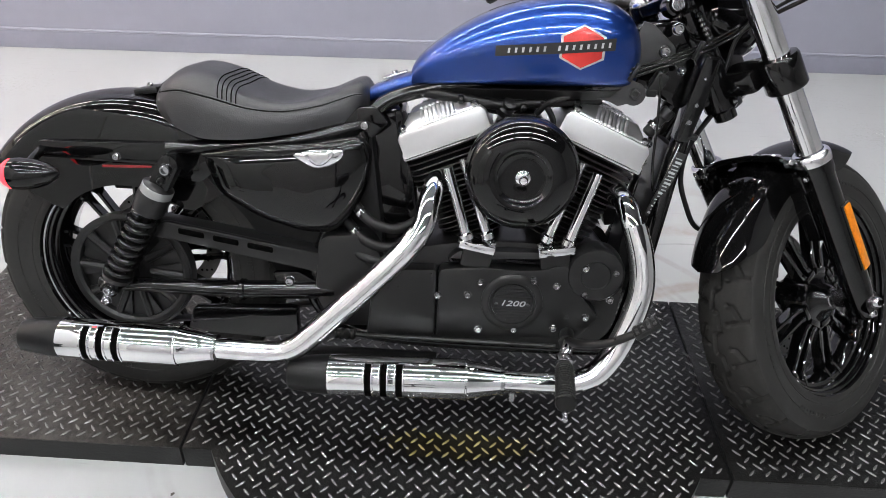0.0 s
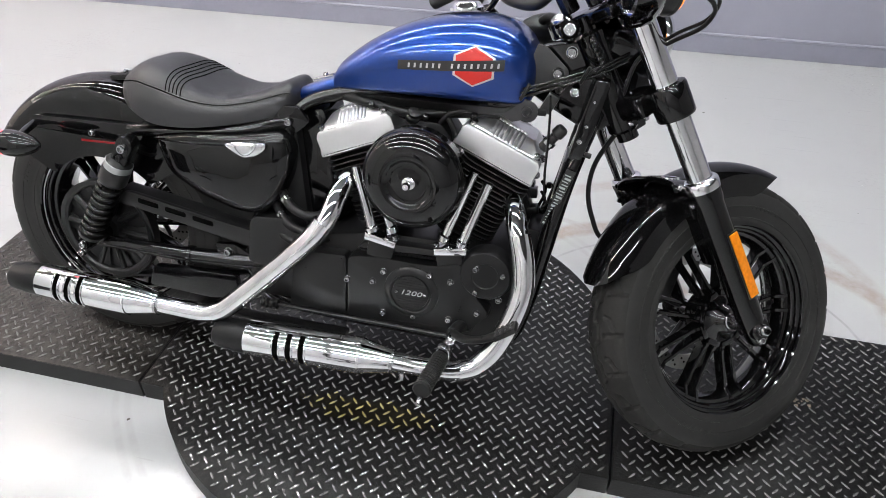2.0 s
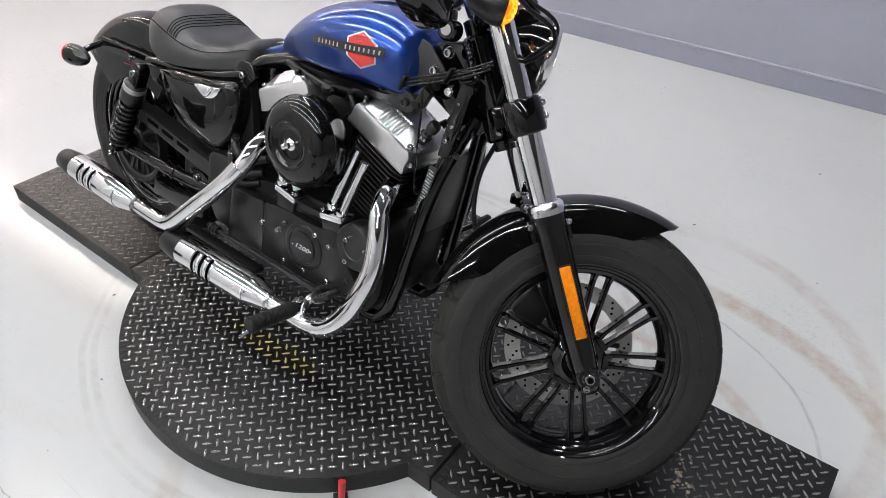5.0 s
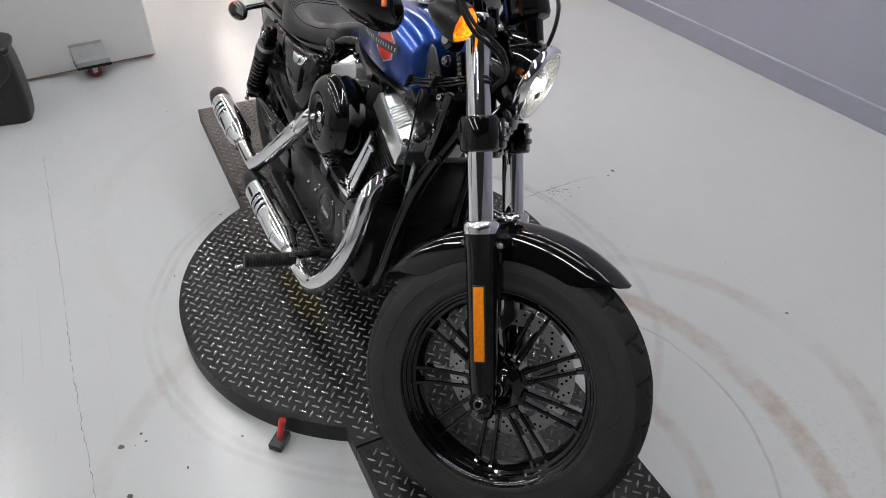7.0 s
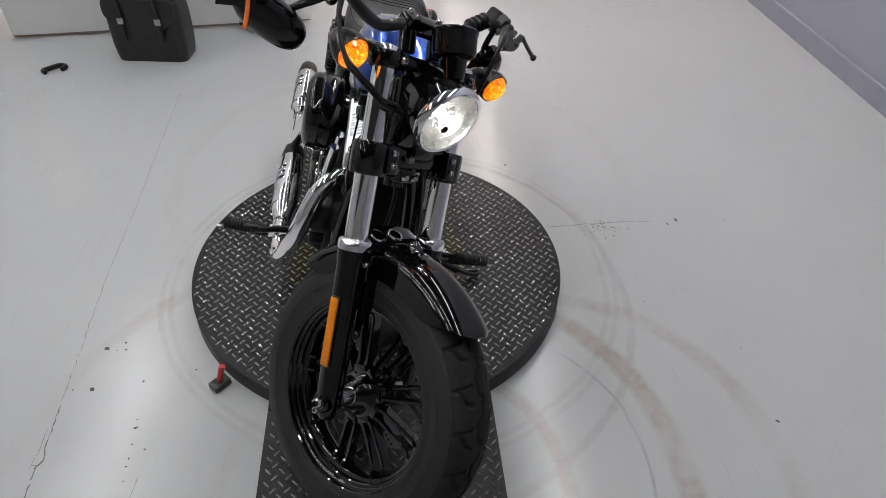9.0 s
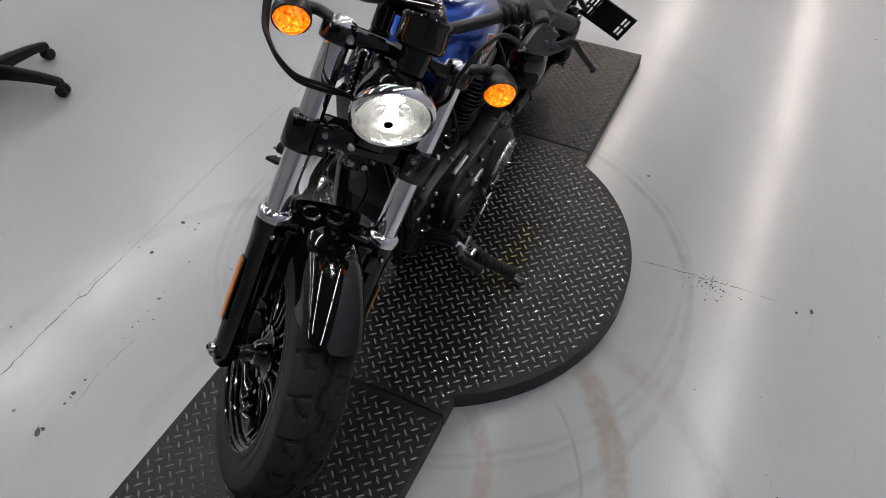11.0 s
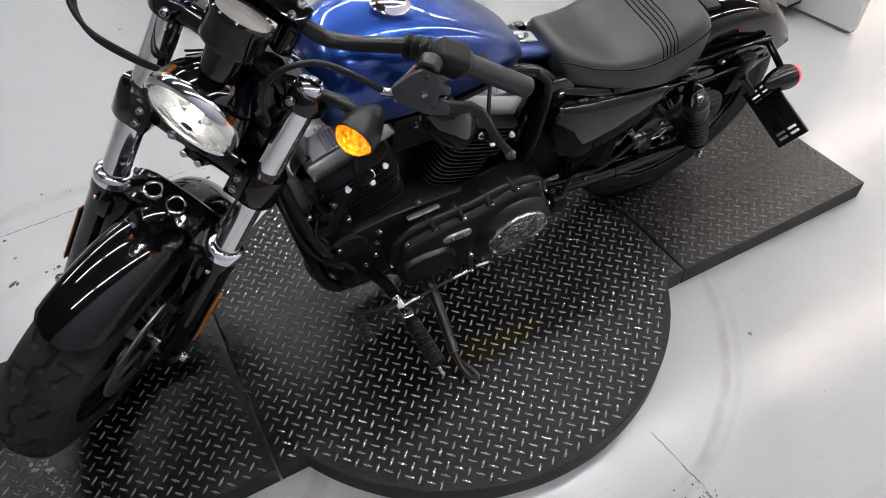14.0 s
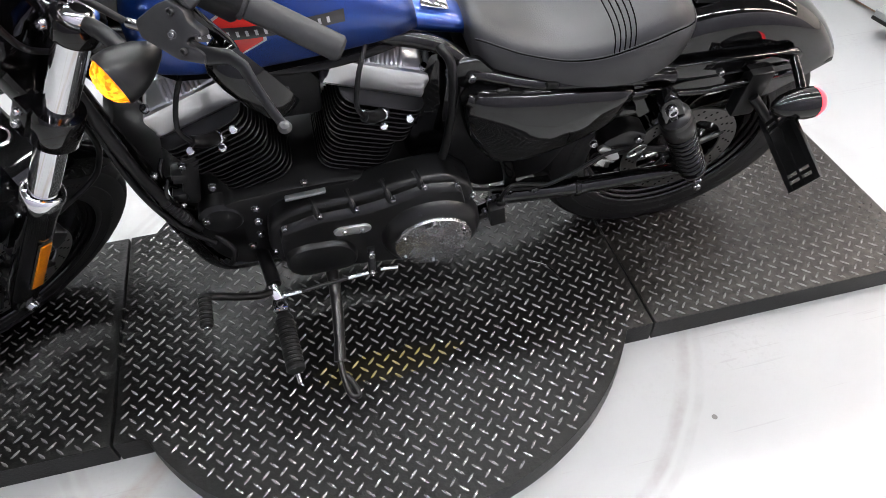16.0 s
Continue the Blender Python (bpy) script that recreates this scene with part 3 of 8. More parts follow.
# ---- wheels ----
def tread_block_depth(f, v, lines):
    """How deep the tread is cut at f of a pitch and v of the half width: 0 on the blocks, 1 in the grooves."""
    best = 1.0
    for line in lines:
        for (f0, v0), (f1, v1) in zip(line, line[1:]):
            for shift in (-1, 0, 1):
                ax_, ay_, bx_, by_ = (f0 + shift) * 0.0895, v0 * 0.066, (f1 + shift) * 0.0895, v1 * 0.066
                px, py, dx, dy = f * 0.0895, v * 0.066, bx_ - ax_, by_ - ay_
                k = min(1.0, max(0.0, ((px - ax_) * dx + (py - ay_) * dy) / (dx * dx + dy * dy)))
                best = min(best, math.hypot(px - ax_ - k * dx, py - ay_ - k * dy))
    return min(1.0, max(0.0, (0.0046 - best) / 0.0016))


TREAD_LINES = [[(0, 0.13), (0.44, 0.08), (0.52, -0.12), (0.94, -0.08), (1.0, 0.13)]]
for side, b in ((1, 0.20), (-1, 0.70)):
    TREAD_LINES += [[(b, side * 0.34), (b + 0.04, side * 0.60), (b + 0.08, side * 0.88)], [(b + 0.06, side * 0.72), (b + 0.40, side * 0.52), (b + 0.43, side * 0.36)]]


def wheel(name, c, tyre_r, tyre_w, steer, label):
    ax = axis_m(Vector(c), (0, 1, 0))
    rim_r, rw = 0.2165, tyre_w * 0.465
    half = [(0.191, 0.0), (0.194, 0.020), (0.205, rw - 0.016), (rim_r + 0.003, rw - 0.006), (rim_r + 0.0035, rw - 0.001), (rim_r + 0.001, rw + 0.001), (rim_r - 0.003, rw), (rim_r - 0.0055, rw - 0.003),
            (rim_r - 0.006, rw - 0.008), (0.2065, rw - 0.0095), (0.2040, rw - 0.0125), (0.2035, rw - 0.0170), (0.1990, rw - 0.0185), (0.1965, rw - 0.0215), (0.1955, rw - 0.0290), (0.1890, rw - 0.0315), (0.1850, rw - 0.0370), (0.1800, 0.0)]
    prof = half + [(r, -y) for r, y in half[::-1]]
    w = P(name, lathe(bmesh.new(), prof, ax, 96), M_WHEEL, label, steer=steer, sharp=30)
    h, s = tyre_w / 2, tyre_r
    knots = [(rim_r - 0.004, -rw - 0.001, 0), (rim_r + 0.004, -rw - 0.003, 0), (rim_r + 0.015, -h * 0.965, 0), (rim_r + 0.036, -h, 0), (s - 0.046, -h * 0.99, 0), (s - 0.028, -h * 0.93, 0), (s - 0.014, -h * 0.77, 0), (s - 0.005, -h * 0.48, 0), (s - 0.0008, -h * 0.20, 0), (s, 0, 0)]
    curve = [(p.x, p.y) for p in curve_points(knots, 5)[0]]
    edge = [q for q in curve if q[1] <= -h * 0.90 or q[0] < rim_r + 0.03]
    core = edge + [(edge[-1][0] - 0.002, edge[-1][1] + 0.002), (s - 0.036, -h * 0.80), (s - 0.016, -h * 0.4)]
    prof = core + [(s - 0.012, 0)] + [(r, -y) for r, y in core[::-1]]
    tyre = P("tyre", lathe(bmesh.new(), prof, ax, 120), M_RUBBER, "black rubber tyre with a dusty sidewall and stepped tread", parent=w, sharp=60)

    def skin(y):
        y = -abs(y)
        for (ra, ya), (rb, yb) in zip(curve, curve[1:]):
            if ra > rim_r + 0.03 and ya <= y <= yb:
                return ra + (rb - ra) * (y - ya) / (yb - ya)
        return s

    # the tread: one pitch is cut once and repeated round the crown
    pitches, steps, rows = 22, 30, 64
    heights = [-0.925 + 1.85 * j / rows for j in range(rows + 1)]
    base_r = [skin(v * h) for v in heights]
    depth = [[tread_block_depth(i / steps, v, TREAD_LINES) for v in heights] for i in range(steps)]
    verts, faces = [], []
    for i in range(pitches * steps):
        a = 2 * math.pi * i / (pitches * steps)
        for j, v in enumerate(heights):
            r = base_r[j] + 0.0006 * (abs(v) < 0.90) - 0.0075 * depth[i % steps][j]
            verts.append(ax @ Vector((r * math.cos(a), r * math.sin(a), v * h)))
    total, cols = pitches * steps, rows + 1
    for i in range(total):
        for j in range(rows):
            p, q = i * cols + j, ((i + 1) % total) * cols + j
            faces.append((p, q, q + 1, p + 1))
    me = bpy.data.meshes.new("tread_band")
    me.from_pydata(verts, [], faces)
    me.shade_smooth()
    me.materials.append(M_TREAD)
    part("tread_band", me, None, tyre, "dusty worn tread with stepped grooves")
    # rings and raised print moulded into the sidewall
    for side in (-1, 1):
        for rr in (s - 0.060, rim_r + 0.012):
            y = next(-yy for r, yy in curve if r >= rr)
            P("sidewall_ring", lathe(bmesh.new(), [(rr - 0.002, side * (y - 0.001)), (rr - 0.001, side * (y + 0.0011)), (rr + 0.001, side * (y + 0.0011)), (rr + 0.002, side * (y - 0.001))], ax, 96), M_RUBBER, parent=tyre)
        for a0, n, high in ((20, 9, 0.011), (96, 7, 0.008), (150, 10, 0.011), (228, 8, 0.008), (280, 9, 0.011), (332, 5, 0.008)):
            print_bm = bmesh.new()
            for k in range(n):
                a1, rr = radians(a0 + 2.7 * k), rim_r + 0.036
                box(print_bm, (0, 0, 0), (high, 0.0062, 0.0016), 0.0004, ax @ Matrix.Rotation(a1, 4, "Z") @ Matrix.Translation((rr, 0, side * (h + 0.0002))), 1)
            P("sidewall_print", print_bm, M_RUBBER, parent=tyre, kind="stuff")
    hub = [(0, -0.060), (0.024, -0.060), (0.028, -0.057), (0.034, -0.046), (0.044, -0.036), (0.056, -0.032), (0.060, -0.027), (0.060, 0.024), (0.046, 0.034), (0.040, 0.046), (0.034, 0.052), (0, 0.052)]
    P("hub", lathe(bmesh.new(), hub, ax, 48), M_WHEEL, "gloss black cast hub", parent=w, sharp=30)
    P("hub_cap", lathe(bmesh.new(), [(0, -0.0655), (0.010, -0.0650), (0.017, -0.0630), (0.0205, -0.0595), (0.0, -0.0590)], ax, 28), M_STEEL, "bare steel wheel bearing cover", parent=w)
    # nine split spokes: two thin bars each, bridged by a square root at the hub
    sp = bmesh.new()
    for k in (-1, 1):
        rings = []
        for r, t, wy, wt, off in ((0.050, 0.0105, 0.019, 0.0062, -0.014), (0.070, 0.0118, 0.017, 0.0058, -0.0135), (0.077, 0.0122, 0.0145, 0.0047, -0.0125), (0.130, 0.0145, 0.0130, 0.0044, -0.0085),
                                  (0.170, 0.0163, 0.0130, 0.0047, -0.0065), (0.184, 0.0170, 0.0200, 0.0054, -0.0085), (0.195, 0.0176, 0.0250, 0.0058, -0.0085), (0.204, 0.0180, 0.0290, 0.0050, -0.0075)):
            rings.append([Vector((r, k * t + wt * qx, off + wy * qy)) for qx, qy in ((-1, -0.76), (-0.62, -1), (0.62, -1), (1, -0.76), (1, 0.76), (0.62, 1), (-0.62, 1), (-1, 0.76))])
        loft(sp, rings)
    box(sp, (0.0595, 0, -0.0165), (0.013, 0.035, 0.037), 0.003)
    spoke = mesh_of("spoke", sp, M_WHEEL, 20)
    for i in range(9):
        part("spoke", spoke, None, w, basis=ax @ Matrix.Rotation(2 * math.pi * i / 9 + 0.2, 4, "Z"))
    return w, ax


def brake_disc(parent, ax, r, y, holes, material):
    prof = [(r - 0.036, y - 0.0025), (r, y - 0.0025), (r, y + 0.0025), (r - 0.036, y + 0.0025), (r - 0.036, y - 0.0025)]
    d = P("brake_disc", lathe(bmesh.new(), prof, ax, 64), material, "drilled steel brake disc", parent=parent)
    car = bmesh.new()
    for i in range(5):
        a = 2 * math.pi * i / 5 + 0.3
        p = [ax @ Vector((q * math.cos(a + e), q * math.sin(a + e), y)) for q, e in ((0.038, 0), (0.075, 0.05), (r - 0.03, 0.1))]
        tube(car, p, 0.007, 8, 3)
    P("disc_carrier", car, M_SATIN, "black disc carrier arms", parent=parent)
    # drilled holes are flat near-black discs: their shade is painted
    hole = bmesh.new()
    for i in range(holes):
        for k, rr in enumerate((r - 0.009, r - 0.018, r - 0.027)):
            a = 2 * math.pi * i / holes + 0.07 * k
            for side in (-1, 1):
                lathe(hole, [(0, 0), (0.0031, 0)], ax @ Matrix.Translation((rr * math.cos(a), rr * math.sin(a), y + side * 0.0028)), 8)
    P("drilled_pattern", hole, M_NEARBLACK, "rows of near-black discs for the drilled holes", parent=parent, kind="stuff")


CR, CF = (-0.713, 0, 0.317), (0.770, 0, 0.304)
rear_wheel, rear_ax = wheel("rear_wheel", CR, 0.318, 0.150, False, "gloss black split-spoke rear wheel")
front_wheel, front_ax = wheel("front_wheel", CF, 0.314, 0.131, True, "gloss black split-spoke front wheel turned to one side")
brake_disc(front_wheel, front_ax, 0.146, 0.072, 24, M_ROTOR)
brake_disc(rear_wheel, rear_ax, 0.132, 0.085, 22, M_SHADEDROTOR)
rim_tape = lathe(bmesh.new(), [(0.2065, -0.0618), (0.2095, -0.0628), (0.2100, -0.0615), (0.2070, -0.0605)], rear_ax, 64)
P("rim_edge_line", rim_tape, M_STEEL, "thin bare metal line on the rim", parent=rear_wheel)
# belt pulley on the right of the rear wheel
pul = lathe(bmesh.new(), [(0.118, -0.098), (0.128, -0.100), (0.128, -0.076), (0.118, -0.074), (0.112, -0.080), (0.112, -0.094), (0.118, -0.098)], rear_ax, 60)
pulley_arms = []
for i in range(10):
    a = 2 * math.pi * i / 10
    web = bmesh.new()
    fan = [(q * math.cos(a + e), q * math.sin(a + e)) for q, e in ((0.036, -0.18), (0.075, -0.16), (0.115, -0.19), (0.115, 0.0), (0.115, 0.19), (0.075, 0.10), (0.036, 0.18))]
    slab(web, fan, -0.003, 0.003, 0.001, rear_ax @ Matrix.Translation((0, 0, -0.084)) @ Matrix.Rotation(radians(-90), 4, "X"))
    pulley_arms.append(web)
    pulley_arms.append(tube(bmesh.new(), [rear_ax @ Vector((q * math.cos(a + e), q * math.sin(a + e), -0.086)) for q, e in ((0.034, 0), (0.07, 0.05), (0.116, 0.07))], 0.0085, 8, 3))
lathe(pul, [(0.0, -0.10), (0.036, -0.10), (0.042, -0.09), (0.042, -0.05), (0, -0.05)], rear_ax, 30)
lathe(pul, [(0.040, -0.078), (0.116, -0.080), (0.116, -0.076), (0.040, -0.074), (0.040, -0.078)], rear_ax, 48)
pulley = P("belt_pulley", pul, M_SATIN, "black spoked drive belt pulley")
for arm_bm in pulley_arms:
    P("pulley_arm", arm_bm, M_SATIN, parent=pulley)
belt = bmesh.new()
for side in (1, -1):
    p0, p1 = Vector((CR[0], -0.088, CR[2] + side * 0.130)), Vector((-0.21, -0.088, 0.33 + side * 0.045))
    box(belt, (p0 + p1) / 2, ((p1 - p0).length, 0.026, 0.005), 0.001, Matrix.Rotation(-math.atan2((p1 - p0).z, (p1 - p0).x), 4, "Y"))
lathe(belt, [(0.129, -0.101), (0.134, -0.101), (0.134, -0.075), (0.129, -0.075), (0.129, -0.101)], rear_ax, 40, radians(90), radians(270))
P("drive_belt", belt, M_PLASTIC, "black toothed drive belt")


# ---- fenders ----
def fender(name, c, r, hw, a0, a1, skirt, steer, label, tip=0.10, thick=0.003):
    rings, n = [], 44
    for i in range(n + 1):
        f = i / n
        a = radians(a0 + (a1 - a0) * f)
        near = min(1.0, (min(f, 1 - f) + 0.004) / tip)
        span = math.sqrt(max(0.0, 1 - (1 - near) ** 2))
        sk, wide = skirt, hw
        outer, inner = [], []
        for k in range(17):
            u = -1 + 2 * k / 16
            b = u * span
            y = wide * math.sin(b * math.pi / 2) ** 1 if abs(b) < 0.75 else math.copysign(wide * (math.sin(0.75 * math.pi / 2) + (1 - math.sin(0.75 * math.pi / 2)) * (abs(b) - 0.75) / 0.25), b)
            drop = (1 - math.cos(b * math.pi / 2)) * hw * 0.62 + max(0.0, abs(b) - 0.72) / 0.28 * sk
            for lst, t in ((outer, 0.0), (inner, thick)):
                rr = r - drop - (t if abs(b) < 0.95 else 0)
                yy = y - math.copysign(t, y) if abs(b) > 0.6 else y
                lst.append(Vector((c[0] + rr * math.cos(a), yy, c[2] + rr * math.sin(a))))
        rings.append(outer + inner[::-1])
    ob = P(name, loft(bmesh.new(), rings), M_BLACK, label, steer=steer, sharp=60)
    return ob


fender("rear_fender", CR, 0.370, 0.082, 36, 147, 0.135, False, "long gloss black bobbed rear fender")
front_fender = fender("front_fender", CF, 0.349, 0.0655, 69, 167, 0.034, True, "short gloss black front fender", 0.20)
# black mark and small pad ahead of the rear fender's crown
pad = box(bmesh.new(), (-0.668, 0, 0.688), (0.05, 0.07, 0.012), 0.004, Matrix.Rotation(radians(-8), 4, "Y"))
P("seat_tab", pad, M_PLASTIC, "black seat bracket on the fender")
bolt((-0.673, 0.0, 0.694), (0.1, 0, 1), 0.007, bike)

# fender struts, lamps and tail gear
for s in (-1, 1):
    poly = rounded([(-0.515, 0.612), (-0.555, 0.600), (-0.870, 0.590), (-0.885, 0.575), (-0.870, 0.556), (-0.63, 0.552), (-0.60, 0.530), (-0.545, 0.520), (-0.515, 0.545)], 0.012)
    y0, y1 = sorted((s * 0.084, s * 0.098))
    strut = P("fender_strut", slab(bmesh.new(), poly, y0, y1, 0.004), M_BLACK, "gloss black fender strut")
    for x, z in ((-0.711, 0.566), (-0.862, 0.570)):
        bolt((x, s * 0.098, z), (0, s, 0), 0.0085, strut)
    refl = slab(bmesh.new(), rounded([(-0.742, 0.543), (-0.640, 0.547), (-0.640, 0.552), (-0.742, 0.549)], 0.004), *sorted((s * 0.0985, s * 0.1025)), 0.001)
    if s < 0:
        P("red_reflector", refl, M_REDLENS, "red reflector strip", parent=strut)
    # bullet lamp
    ax = axis_m(Vector((-0.868, s * 0.190, 0.546)), (1, 0, 0.06))
    lamp = P("rear_turn_signal", lathe(bmesh.new(), [(0.026, 0.0), (0.030, 0.004), (0.031, 0.020), (0.028, 0.045), (0.020, 0.070), (0.010, 0.086), (0, 0.092)], ax, 28), M_BLACK, "gloss black bullet turn signal")
    P("lens", lathe(bmesh.new(), [(0, -0.019), (0.013, -0.0175), (0.023, -0.012), (0.0285, -0.003), (0.029, 0.005), (0.026, 0.010)], ax, 28), M_REDLIT, "lit red lens", parent=lamp)
    P("stalk", tube(bmesh.new(), [(-0.865, s * 0.096, 0.572), (-0.858, s * 0.140, 0.562), (-0.850, s * 0.186, 0.548)], 0.009, 10), M_BLACK, parent=lamp)

plate_holder = P("number_plate_bracket", tube(bmesh.new(), [(-0.80, 0.118, 0.50), (-0.822, 0.130, 0.475), (-0.838, 0.145, 0.455)], 0.010, 10), M_SATIN, "slotted black side-mount plate bracket")
PLATE_M = Matrix(((0, 1, 0, -0.84), (1, 0, 0, 0), (0, 0, 1, 0), (0, 0, 0, 1)))


def plate_piece(name, u0, u1, v0, v1, thick=0.0025):
    """A piece of the slotted plate, by its span along and across the plate."""
    poly = [(0.127 + 0.167 * u + 0.031 * v, 0.430 - 0.033 * u + 0.098 * v) for u, v in ((u0, v0), (u1, v0), (u1, v1), (u0, v1))]
    return P(name, slab(bmesh.new(), poly, -thick, thick, 0.001, PLATE_M), M_SATIN, parent=plate_holder)


plate_piece("backing", 0.22, 0.80, 0.04, 0.96)
for v0, v1 in ((0.0, 0.16), (0.84, 1.0)):
    plate_piece("rail", 0.0, 1.0, v0, v1, 0.0032)
for u0, u1 in ((0.0, 0.05), (0.085, 0.135), (0.165, 0.215), (0.84, 0.88), (0.92, 1.0)):
    plate_piece("crossbar", u0, u1, 0.10, 0.90)
plate_piece("centre_bar", 0.0, 1.0, 0.46, 0.54, 0.0030)
for u, v in ((0.12, 0.08), (0.12, 0.92), (0.90, 0.08), (0.90, 0.92)):
    bolt((-0.8435, 0.127 + 0.167 * u + 0.031 * v, 0.430 - 0.033 * u + 0.098 * v), (-1, 0, 0), 0.005, plate_holder)
box_bm = box(bmesh.new(), (-0.80, 0.10, 0.50), (0.05, 0.03, 0.12), 0.006)
P("bracket_base", box_bm, M_PLASTIC, parent=plate_holder)

# ---- shocks and swingarm ----
for s in (-1, 1):
    top, low = Vector((-0.592, s * 0.150, 0.552)), Vector((-0.732, s * 0.145, 0.300))
    d = (top - low).normalized()
    length = (top - low).length
    sh = P("shock_absorber", cyl(bmesh.new(), low + d * 0.02, top - d * 0.02, 0.013, 20), M_SATIN, "black coil-over shock absorber")
    # the upper eye is an oval block with two studs
    up0, up1 = Vector((-0.579, 0, 0.572)), Vector((-0.600, 0, 0.532))
    oval = [(q.x + 0.020 * math.cos(radians(a)), q.z + 0.020 * math.sin(radians(a))) for q, span in ((up0, range(-28, 153, 15)), (up1, range(152, 333, 15))) for a in span]
    P("eye", slab(bmesh.new(), oval, *sorted((s * 0.132, s * 0.166)), 0.005), M_BLACK, parent=sh)
    bolt((-0.581, s * 0.166, 0.564), (0, s, 0), 0.0135, sh)
    bolt((-0.593, s * 0.166, 0.541), (0, s, 0), 0.0085, sh, BLACK_BOLT)
    P("eye", cyl(bmesh.new(), low - Vector((0, 0.016, 0)), low + Vector((0, 0.016, 0)), 0.019, 24, 0.004), M_BLACK, parent=sh)
    bolt(low + Vector((0, s * 0.016, 0)), (0, s, 0), 0.011, sh)
    bolt(low + Vector((-0.005, s * 0.018, -0.022)), (0, s, 0), 0.011, sh)
    m = axis_m(low, d)
    P("collar", lathe(bmesh.new(), [(0.012, length - 0.090), (0.030, length - 0.090), (0.0325, length - 0.086), (0.0325, length - 0.052), (0.030, length - 0.046), (0.030, length - 0.030), (0.024, length - 0.024), (0.012, length - 0.02)], m, 28), M_SATIN, parent=sh)
    P("preload_ring", lathe(bmesh.new(), [(0.0290, length - 0.049), (0.0312, length - 0.047), (0.0312, length - 0.032), (0.0290, length - 0.030)], m, 28), M_GREYSTEEL if s < 0 else M_SATIN, "notched preload ring", parent=sh)
    turns = 8.5
    pts = [m @ Vector((0.0255 * math.cos(2 * math.pi * t / 14), 0.0255 * math.sin(2 * math.pi * t / 14), 0.036 + (length - 0.130) * t / (14 * turns))) for t in range(int(14 * turns) + 1)]
    P("coil_spring", tube(bmesh.new(), pts, 0.0060, 10, 1), M_BLACK, "gloss black coil spring", parent=sh)
    P("lower_cup", lathe(bmesh.new(), [(0.012, 0.018), (0.028, 0.024), (0.031, 0.036), (0.012, 0.038)], m, 28), M_SATIN, parent=sh)
    arm = tube(bmesh.new(), [(-0.765, s * 0.122, 0.298), (-0.68, s * 0.124, 0.300), (-0.46, s * 0.124, 0.303), (-0.27, s * 0.115, 0.312)], [0.016, 0.0155, 0.019, 0.021], 14)
    cyl(arm, (-0.713, s * 0.10, 0.317), (-0.713, s * 0.142, 0.317), 0.022, 20, 0.004)
    a = P("swingarm_tube", arm, M_BLACK, "gloss black swingarm tube")
    P("clamp_band", cyl(bmesh.new(), (-0.468, s * 0.124, 0.303), (-0.456, s * 0.124, 0.3033), 0.0225, 18, 0.002), M_BLACK, parent=a)
    bolt((-0.713, s * 0.142, 0.317), (0, s, 0), 0.016, a)
    bolt((-0.362, s * 0.126, 0.330), (0, s, 0), 0.0115, a)
    hp = bmesh.new()
    slab(hp, rounded([(-0.40, 0.345), (-0.345, 0.350), (-0.30, 0.325), (-0.345, 0.312), (-0.39, 0.318)], 0.008), *sorted((s * 0.110, s * 0.125)), 0.003)
    P("frame_bracket", hp, M_BLACK, "gloss black pivot bracket")
cyl(belt := bmesh.new(), (-0.713, -0.15, 0.317), (-0.713, 0.15, 0.317), 0.010, 14)
P("rear_axle", belt, M_STEEL, "steel rear axle")

# belt guard with three slots
guard = bmesh.new()
top_line = [(-0.640, 0.438), (-0.61, 0.446), (-0.29, 0.394)]
low_line = [(-0.29, 0.352), (-0.60, 0.408), (-0.640, 0.412)]
slab(guard, rounded(top_line + low_line, 0.008), -0.132, -0.118, 0.003)
slab(guard, [(-0.640, 0.446), (-0.29, 0.396), (-0.29, 0.391), (-0.640, 0.441)], -0.132, -0.072, 0.001)
g = P("belt_guard", guard, M_SATIN, "satin black slotted belt guard")
for i, x in enumerate((-0.585, -0.515, -0.445)):
    z = 0.424 - (x + 0.585) * 0.16
    # raised near-black plate: the slot's shade is painted, nothing is cut
    P("slot", slab(bmesh.new(), rounded([(x, z + 0.010), (x + 0.052, z + 0.002), (x + 0.052, z - 0.010), (x, z - 0.002)], 0.004), -0.1335, -0.1315, 0.0005), M_NEARBLACK, parent=g)

# lower belt guard and dark inner fender that close the gap behind the engine
P("inner_fender", slab(bmesh.new(), rounded([(-0.57, 0.595), (-0.20, 0.66), (-0.17, 0.40), (-0.25, 0.30), (-0.40, 0.31), (-0.46, 0.44), (-0.54, 0.52)], 0.03), -0.085, 0.085, 0.02), M_PLASTIC, "black plastic inner fender and battery box")
P("swingarm_plate", slab(bmesh.new(), rounded([(-0.575, 0.252), (-0.350, 0.266), (-0.348, 0.206), (-0.420, 0.190), (-0.590, 0.196)], 0.010), -0.122, -0.100, 0.004), M_BLACK, "gloss black plate below the swingarm")
P("sprocket_cover", slab(bmesh.new(), rounded([(-0.30, 0.435), (-0.20, 0.445), (-0.16, 0.38), (-0.18, 0.24), (-0.27, 0.235), (-0.31, 0.30)], 0.025), -0.135, -0.05, 0.01), M_SATIN, "satin black sprocket cover")

P("oil_tank", slab(bmesh.new(), rounded([(-0.24, 0.66), (-0.145, 0.69), (-0.118, 0.56), (-0.10, 0.42), (-0.20, 0.40), (-0.26, 0.44)], 0.02), -0.062, 0.062, 0.015), M_BLACK, "gloss black oil tank behind the rear cylinder")
